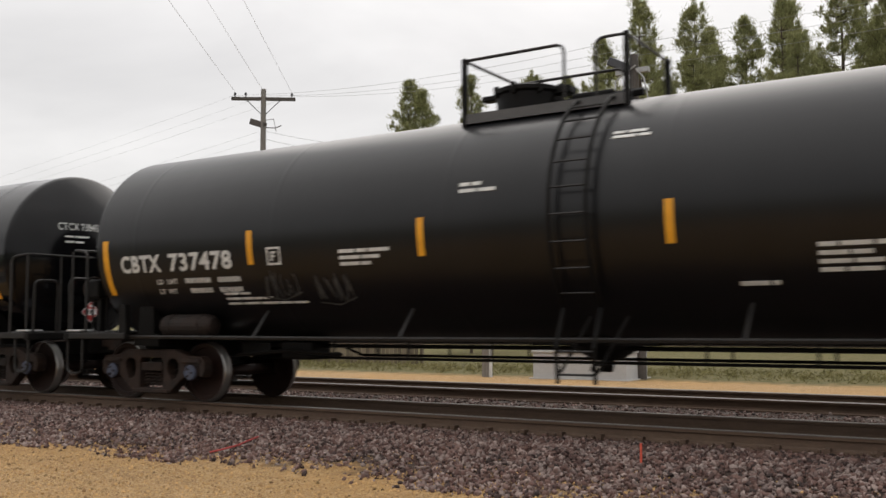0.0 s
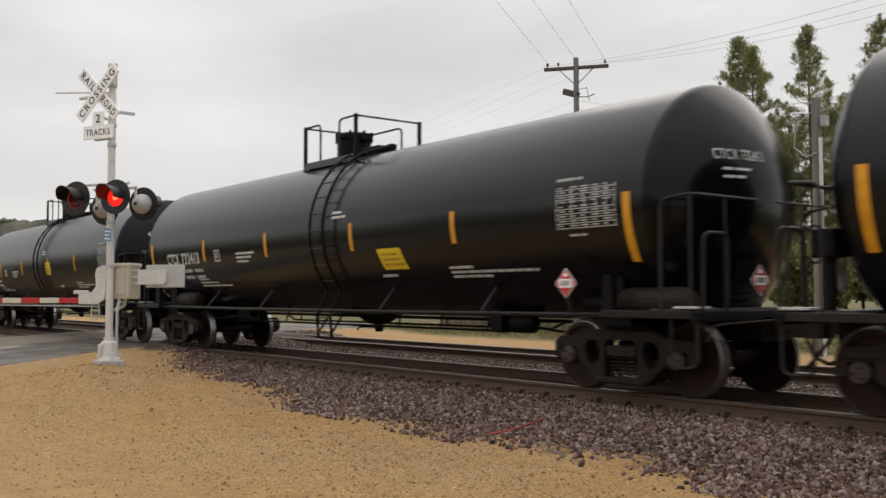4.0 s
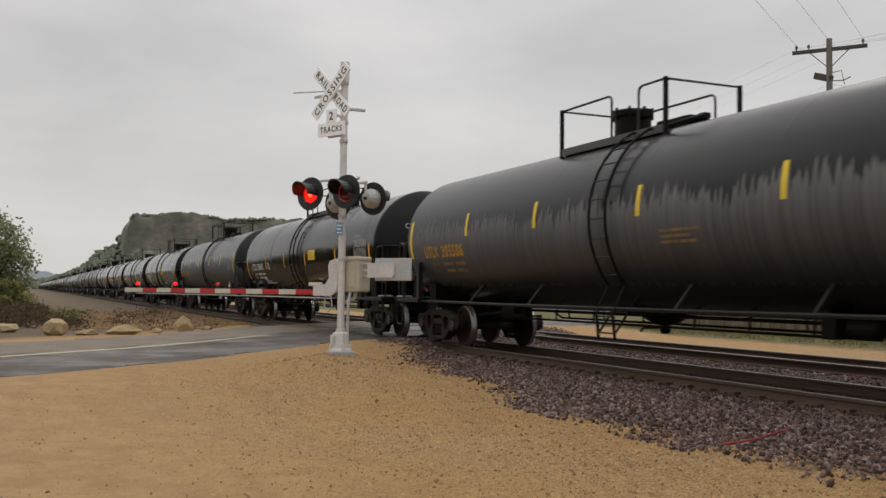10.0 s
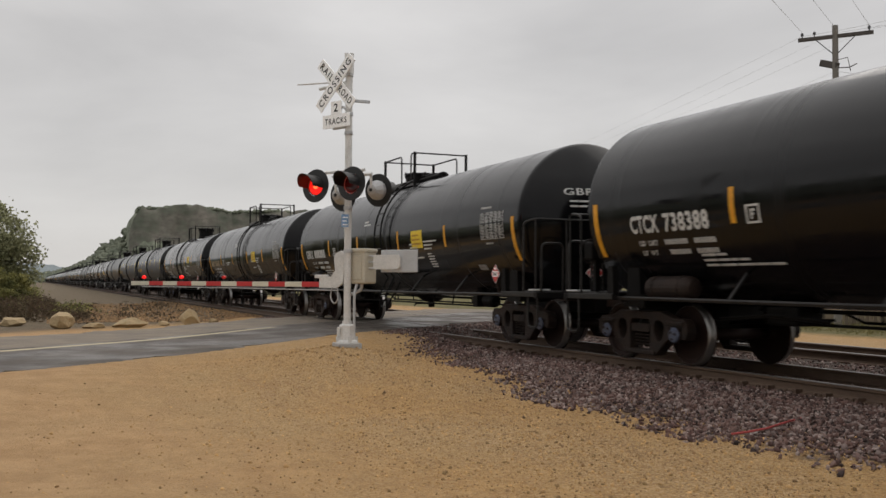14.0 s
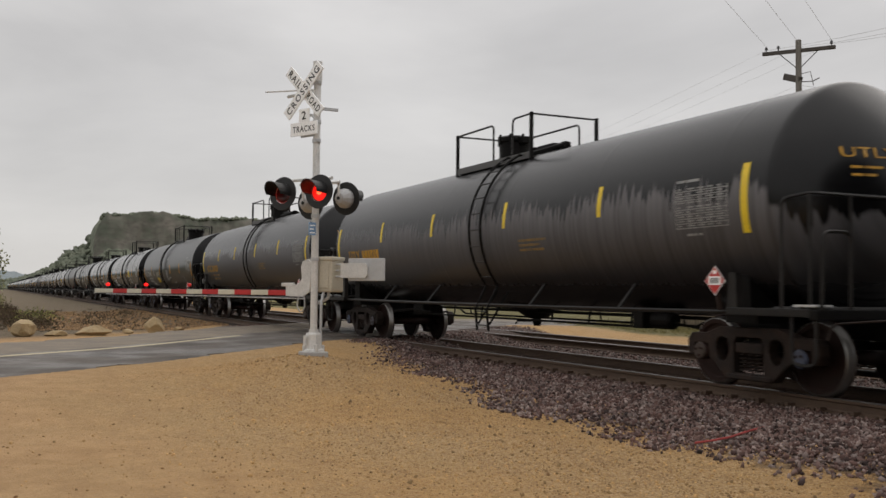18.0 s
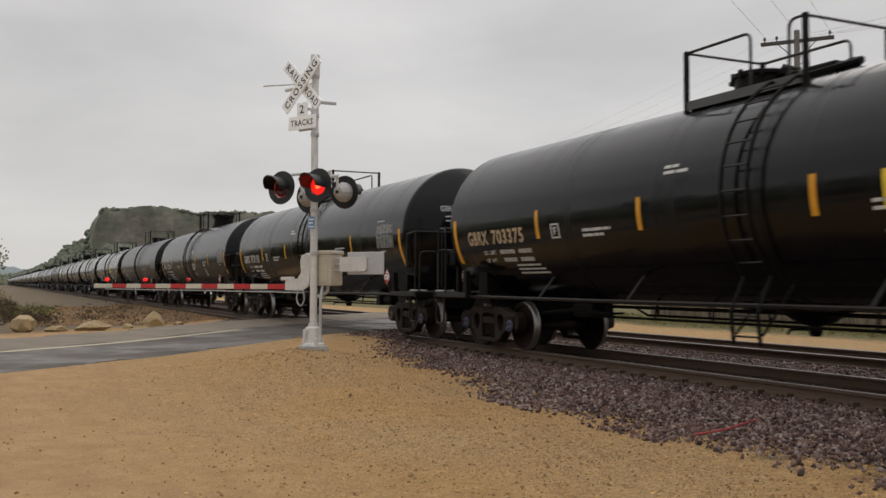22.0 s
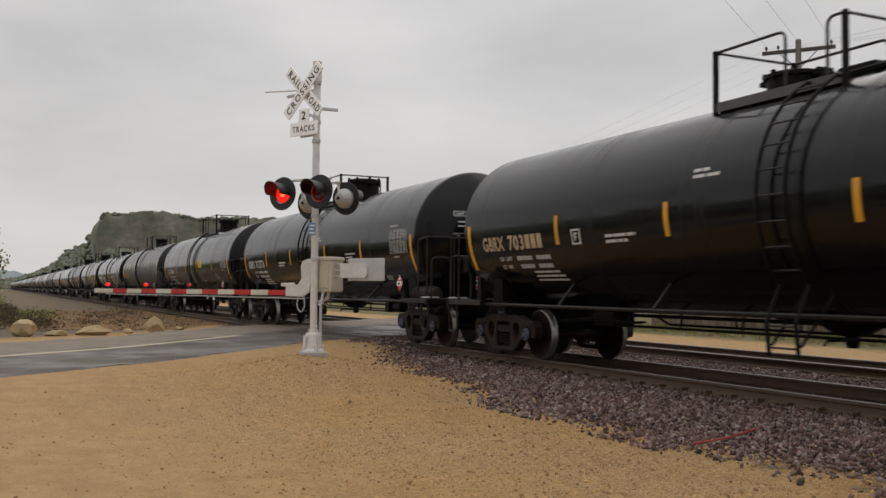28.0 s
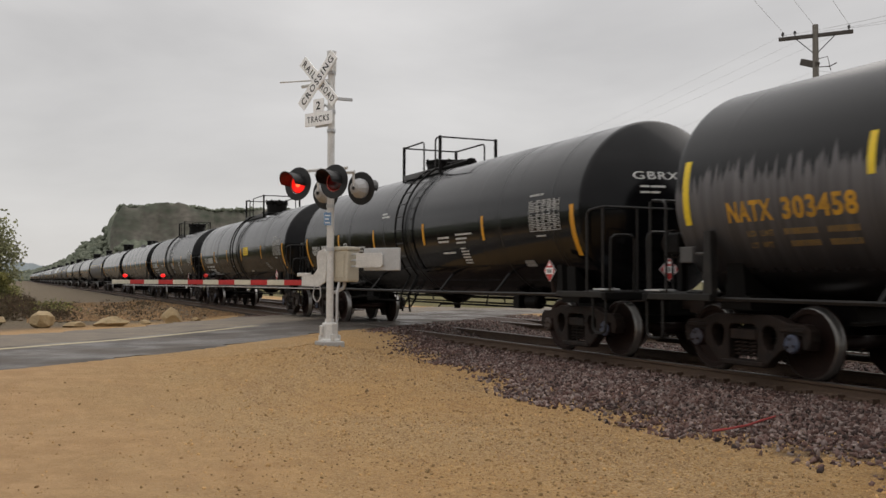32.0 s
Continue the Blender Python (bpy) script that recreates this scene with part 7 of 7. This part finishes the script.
utility_pole(-27.0, 28.1, 11.6)
p2 = utility_pole(-13.45, 23.3, 7.0, False, 0.17, "short grey timber pole with a white conduit")
bm = bmesh.new()
tube(bm, [(0.17, -0.1, 0.0), (0.17, -0.1, 5.9)], 0.05, 8)
part("conduit", bm, "pvc", p2)
bm = bmesh.new()
tube(bm, [(-0.1, -0.14, 6.6), (-0.5, -0.2, 6.3), (-0.55, -0.2, 5.7), (-0.2, -0.18, 5.4), (0.1, -0.14, 5.5)], 0.02, 6)
box(bm, 0.16, 0.32, -0.1, 0.1, 6.2, 6.5, 0.02)
part("cable_loop", bm, "wire", p2)
p3 = utility_pole(-9.0, 24.2, 9.3, False, 0.17, "dark timber pole with coiled cables", "dark_wood")
bm = bmesh.new()
tube(bm, [(0.1, -0.16, 9.3), (-0.5, -0.2, 8.9), (-0.5, -0.2, 8.0), (0.1, -0.2, 7.6), (0.5, -0.2, 8.1), (0.35, -0.2, 8.9), (0.1, -0.16, 9.2)], 0.022, 6)
box(bm, -0.55, 0.45, -0.08, 0.08, 9.1, 9.24, 0.01)
part("cable_loop", bm, "wire", p3).matrix_basis = pose(0, 0, -0.35)
bm = bmesh.new()
tube(bm, [(-0.16, -0.12, 9.0), (-0.3, -0.16, 8.2), (-0.2, -0.16, 7.2), (-0.12, -0.14, 6.4)], 0.025, 6)
part("riser_cable", bm, "wire", p3)
bm = bmesh.new()
box(bm, -0.85, -0.1, -0.14, 0.14, 8.75, 9.0, 0.03)
bmesh.ops.rotate(bm, verts=bm.verts, cent=(-0.1, 0, 8.85), matrix=Matrix.Rotation(radians(28), 3, "Y"))
part("switch_box", bm, "can", p3, "dark box bolted near the pole top")
utility_pole(1.5, -14.0, 12.6)


def wire(a, b, sag, r=0.0055):
    bm = bmesh.new()
    a, b = Vector(a), Vector(b)
    tube(bm, [a.lerp(b, i / 12) - Vector((0, 0, sag * 4 * (i / 12) * (1 - i / 12))) for i in range(13)], r, 4)
    return tagged(part("power_line", bm, "wire"), "thin dark overhead power line", "power line", "overhead lines")


for k, (dx, dy) in enumerate(((-0.96, -0.72), (0.0, 0.05), (0.96, 0.72))):
    top = (-27.0 + dx, 28.1 + dy, 11.05)
    wire(top, (1.5 + dx * 0.9, -14.0 + dy * 0.6, 12.1), 0.25)
    wire((-27.0 + dx, 28.1 + dy, 10.9), (-150.0 + dx, 40.0 + dy, 8.5), 2.2, 0.003)
    wire((-27.0 + dx, 28.1 + dy, 10.9), (-9.3 + dx * 0.3, 24.2 + dy * 0.3, 9.3 - 0.2 * k), 0.35)
    wire((-9.3, 24.2, 9.2 - 0.35 * k), (30.0, 20.0, 10.2 - 0.4 * k), 0.6)
for k in range(2):
    wire((-27.0, 28.1, 9.4 - 0.35 * k), (-150.0, 40.0, 7.4 - 0.35 * k), 2.4, 0.0035)
    wire((-27.0, 28.1, 9.4 - 0.35 * k), (-13.45, 23.3, 6.5 - 0.3 * k), 0.3, 0.009)
    wire((-13.45, 23.3, 6.5 - 0.3 * k), (-9.3, 24.2, 7.6 - 0.3 * k), 0.15, 0.009)


# ---- behind the tracks: utility cabinet, fence ----
cab = thing("utility_cabinet", "low pale grey concrete utility cabinet beyond the tracks", "cabinet", "", pose(-10.45, 24.0, -0.42))
part("body", box(bmesh.new(), -1.42, 1.42, -0.82, 0.82, 0.0, 0.74, 0.02), "box", cab)
part("lid", box(bmesh.new(), -1.46, 1.46, -0.86, 0.86, 0.74, 0.82, 0.02), "box", cab)
part("plinth", box(bmesh.new(), -1.5, 1.5, -0.9, 0.9, -0.08, 0.03, 0.01), "concrete", cab)
fence = thing("board_fence", "weathered brown board fence beyond the tracks", "fence", "", pose(-29.0, 29.6, -0.42))
rnd = random.Random(2)
for i in range(90):
    x = -9 + i * 0.2
    reuse("board", "board", fence, lambda: box(bmesh.new(), -0.085, 0.085, -0.012, 0.012, 0.0, 1.0, 0.004), "fence", m=pose(x, rnd.uniform(-0.006, 0.006), rnd.uniform(-0.03, 0.03)))
for i in range(8):
    reuse("fence_post", "fence_post", fence, lambda: box(bmesh.new(), -0.06, 0.06, -0.06, 0.06, -0.2, 1.1, 0.008), "fence", m=pose(-9 + i * 2.57, 0.09, 0))
for z in (0.25, 0.78):
    reuse("fence_rail", "fence_rail", fence, lambda: box(bmesh.new(), -9, 9, 0.0, 0.03, -0.04, 0.04, 0.004), "fence", m=pose(0, 0.02, z))

# marker stake and a red rod left on the ballast
stake = part("marker_stake", tube(bmesh.new(), [(0, 0, -0.1), (0.0, 0.01, 0.3)], 0.012, 6), "marker")
stake.matrix_basis = pose(-2.83, 7.55, -0.3)
tagged(stake, "thin orange marker stake in the ballast", "stake")
rod = part("red_rod", tube(bmesh.new(), [(0.1, -0.75, 0.03), (0.16, -0.6, 0.05), (0.1, -0.3, 0.06), (-0.06, 0.05, 0.07), (-0.25, 0.4, 0.06), (-0.43, 0.8, 0.05)], 0.011, 6), "red_cord")
rod.matrix_basis = pose(-7.5, 7.03, -0.27)
tagged(rod, "faded red plastic rod on the ballast", "rod")


# ---- the bluff and far hills ----
def hill(name, x_front, depth, ys, hs, mat, label, cliff=None, seed=0):
    """A ridge that faces the track's far end; heights hs over ys along it."""
    yy = np.arange(ys[0], ys[-1], 1.5 if cliff else 12.0)
    H = np.interp(yy, ys, hs)
    vs = np.linspace(0, 1, 26)
    bm = bmesh.new()
    grid = []
    for i, y in enumerate(yy):
        col = []
        for v in vs:
            steep = v ** 0.9 if not cliff or not cliff[0] < y < cliff[1] else (0.55 * min(1, v / 0.42) if v < 0.42 else 0.55 + 0.45 * min(1, (v - 0.42) / 0.13))
            x = x_front - depth * v
            b = noise.noise(Vector((x * 0.02 + seed, y * 0.05, v * 5))) * 3.5 + noise.noise(Vector((x * 0.11, y * 0.2, seed + v * 20))) * 2.4
            z = H[i] * min(1.0, steep) + b * min(1, v * 3) * min(1.0, H[i] / 30)
            col.append(bm.verts.new((x + b * 1.5, y + b * 0.25 + (2.0 if cliff else 0.0), z - 1.0)))
        grid.append(col)
    for a, b in zip(grid, grid[1:]):
        for k in range(len(vs) - 1):
            f = bm.faces.new((a[k], b[k], b[k + 1], a[k + 1]))
            c = f.calc_center_median()
            f.material_index = 1 if cliff and cliff[0] - 3 < c.y < cliff[1] and 0.42 <= (k + 0.5) / 25 < 0.56 else 0
    bmesh.ops.recalc_face_normals(bm, faces=bm.faces)
    ob = part(name, bm, [mat, "cliff"] if cliff else mat, smooth=True)
    return tagged(ob, label, "hill", kind="structure")


hill("bluff", -790, 120, [-60, -20, 3, 25, 45, 59, 71.5, 73, 76, 80, 83.5, 99, 116, 130, 150, 163, 199, 230, 300, 420, 560], [2, 3, 8, 12, 23, 37, 41, 43, 54, 61, 66, 65, 68.5, 68, 67, 64.5, 67, 66, 62, 52, 40], "forest", "wooded limestone bluff in the distance", (72, 300))
rng = np.random.default_rng(31)
k = 1500
yy = np.concatenate([rng.uniform(82, 330, 700), rng.uniform(5, 76, 800)])
HB = np.interp(yy, [5, 25, 45, 59, 71.5, 83.5, 99, 116, 130, 150, 163, 199, 230, 300, 420], [6, 10, 21, 35, 40, 65, 64, 67.5, 67, 66, 63.5, 66, 65, 61, 50])
on_top = yy > 77
share_up = np.where(on_top, 1.0, rng.uniform(0.02, 1.0, k))
P = np.column_stack([np.where(on_top, -858 - rng.uniform(0, 14, k), -790 - 110 * share_up), yy, HB * np.where(on_top, 1.0, share_up ** 0.9)])
crest = scatter("bluff_trees", P, rng.uniform(1.3, 3.4, k) * np.where(on_top, 0.8, 1.0), "forest", rng, 0.4, 0.9)
tagged(crest, "grey-green trees on the crest and slope of the bluff", "trees", kind="stuff")
k = 500
yy = rng.uniform(76, 300, k)
low = rng.uniform(0, 1, k) ** 2
P = np.column_stack([-792 - 48 * low, yy, np.interp(yy, [76, 300], [62, 58]) * 0.55 * low])
scree = scatter("slope_trees", P, rng.uniform(1.5, 3.5, k), "forest", rng, 0.4, 0.9)
tagged(scree, "grey-green trees below the bluff's cliff", "trees", kind="stuff")
# no haze in the air here: the hills' own colour carries it
hill("far_hills", -2600, 300, [-600, -200, -60, 0, 60, 140, 300, 700], [34, 40, 46, 52, 44, 30, 30, 30], "far_wood", "low far hills, haze put into their colour")


# low unseen rise, added to darken tank reflections; closes the lot behind the viewer
rise_ = sheet("wooded_rise", steps((-260, 160, 7)), steps((-130, -62, 4)),
              lambda X, Y: -0.6 + (11 + 2.5 * np.sin(X * 0.11) + 1.5 * np.sin(X * 0.37 + Y)) * smooth(-62, -84, Y), M["forest"])
tagged(rise_, "unseen wooded rise added to darken reflections in the tanks", "hill", kind="structure")


# ---- the train ----
SLIP = ([0, 0.5, 1, 2, 3, 4, 7, 8, 9, 10, 11, 12, 13, 14, 17, 18, 19, 20, 21, 22, 23, 24, 25, 26, 29, 30, 31, 32],
        [0.02, 0.2, -0.15, 0.05, -0.1, -0.2, 0, 0.1, 0.2, 0.2, 0.15, 0.12, 0.03, -0.12, 0, 0, 0, -0.12, -0.1, -0.1, 0, 0.1, 0.07, 0.13, -0.05, 0.02, 0.1, -0.12])


def shifted(t):
    """Metres run by the train, which slows a little and surges slightly in its slack."""
    return 15.508 * t + 0.00691 * t * t - 0.00028 * t ** 3 - float(np.interp(t, *SLIP))


def car_x(n, t):
    return -4.16 - PITCH * n + shifted(t)


CARS = {
    -1: ("CTCX", "", "b"),
    0: ("CBTX", "737478", "a", (("dim", -4.5, -0.55, 0.65, 0.4, 4), ("dim", -3.55, -0.65, 0.6, 0.4, 4))),
    1: ("CTCX", "738450", "e", (("yellow", 1.34, 0.1, 0.76, 0.32), ("yellow", -1.5, -0.76, 0.5, 0.42, -0.2))),
    2: ("JPJX", "0015", "j", (("yellow", 2.8, 0.2, 0.8, 0.3), ("pink", -3.48, 0.0, 0.36, 0.32), ("loops", -1.6, -0.55, 1.0, 0.4, 4), ("spray", 4.0, -0.7, 1.6, 0.45, 5))),
    3: ("GBRX", "712541", "b"),
    4: ("CTCX", "732413", "f", (("yellow", 2.25, -0.41, 0.66, 0.37, -0.25),)),
    5: ("CTCX", "", "f", (("yellow", 1.2, -0.1, 0.5, 0.4),)),
    6: ("GBRX", "712764", "b", (("loops", -4.25, -0.5, 1.35, 0.4, 6),)),
    7: ("GBRX", "713073", "d"),
    8: ("CBTX", "737504", "c", (("yellow", 1.92, -0.03, 0.73, 0.36), ("tan", -4.3, -0.5, 1.3, 0.65, 6), ("tan", 1.5, -0.62, 1.6, 0.62, 9))),
    9: ("UTLX", "205586", "uw"),
    10: ("CTCX", "738433", "k", (("yellow", 1.53, 0.14, 0.76, 0.32),)),
    11: ("UTLX", "208521", "uw"),
    12: ("CTCX", "738388", "m", (("yellow", 1.19, 0.12, 0.86, 0.33),)),
    13: ("GBRX", "", "d", (("yellow", 2.4, -0.02, 0.68, 0.42),)),
    14: ("GBRX", "703443", "d", (("yellow", 2.4, -0.02, 0.68, 0.42),)),
    15: ("JPJX", "0012", "l", (("yellow", 2.62, 0.24, 0.8, 0.36), ("pink", -3.62, 0.02, 0.38, 0.34))),
    16: ("UTLX", "", "uw"),
    17: ("UTLX", "210620", "uw"),
    18: ("CBTX", "737495", "c", (("yellow", -3.07, -0.5, 0.72, 0.3),)),
    19: ("GBRX", "703375", "d", (("yellow", 2.4, -0.02, 0.68, 0.42),)),
    20: ("GBRX", "713112", "d"),
    21: ("GBRX", "712766", "b"),
    22: ("GBRX", "713136", "d"),
    23: ("GBRX", "703454", "d", (("yellow", 2.4, -0.02, 0.68, 0.42),)),
    24: ("GBRX", "703", "d"),
    25: ("GBRX", "712776", "b"),
    26: ("CTCX", "738440", "k", (("yellow", 1.54, 0.14, 0.82, 0.32),)),
    27: ("NATX", "303458", "nw"),
    28: ("GBRX", "", "d"),
    29: ("CTCX", "", "k", (("yellow", 1.54, 0.14, 0.82, 0.32),)),
    30: ("GBRX", "", "b"),
}
WORN_FAR = {33, 37, 38, 44, 46, 51}
TRAIN = {}
for n in range(-1, 58):
    mark, number, style, *rest = CARS.get(n, ("", "", "uw" if n in WORN_FAR else "bd"[n % 2]))
    TRAIN[n] = tank_car(n, mark, number, style, rest[0] if rest else (), n in CARS)


# ---- what moves ----
def motions():
    keys = [k / 2 for k in range(65)]
    for n, car in TRAIN.items():
        walk(car, [(t, pose(car_x(n, t), TRACK_Y, 0)) for t in keys])
    # wheels turn while their car is near
    for n, car in TRAIN.items():
        if n < 0 or n > 29:
            continue
        near = [k / FPS for k in range(0, 32 * FPS + 1) if -32 < car_x(n, k / FPS) < 6]
        if not near:
            continue
        for frame_part in car.children:
            if not frame_part.name.startswith("truck"):
                continue
            back = frame_part.matrix_basis[0][0] < 0
            for w in frame_part.children:
                if not w.name.startswith("wheelset"):
                    continue
                x = w.matrix_basis.translation.x
                rows = [(t, pose(x, 0, 0.457, 0, math.degrees((shifted(t) - shifted(near[0])) / 0.457) * (-1 if back else 1), 0)) for t in near]
                if near[0] > 0:
                    rows.insert(0, (0, rows[0][1]))
                if near[-1] < 32:
                    rows.append((32, rows[-1][1]))
                walk(w, rows)
    # the flashers: one roundel shows its lit face while the other shows the dark one
    for i, r in enumerate(ROUNDELS):
        turns, angle = [], (0 if i % 2 == 0 else 180)
        # half-second beat, which slips by half a beat now and then
        lit_first = lambda t: (int(math.floor((t + 0.13) * 2)) % 2 == 0) != (t < 5.6 or 15.6 < t < 27.6)
        state = lit_first(0) == (i % 2 == 0)
        angle = 0 if state else 180
        rows = [(0, pose(0, 0.016, 0, 0, 0, angle))]
        for k in range(1, 32 * FPS + 1):
            t = k / FPS
            now = lit_first(t) == (i % 2 == 0)
            if now != state:
                state = now
                rows.append(((k - 1) / FPS, pose(0, 0.016, 0, 0, 0, angle)))
                for j in range(1, 4):
                    rows.append(((k - 1 + j) / FPS, pose(0, 0.016, 0, 0, 0, angle + 60 * j)))
                angle += 180
        if rows[-1][0] < 32:
            rows.append((32, pose(0, 0.016, 0, 0, 0, angle)))
        rows = [r_ for r_ in rows if r_[0] <= 32]
        walk(r, rows)


motions()
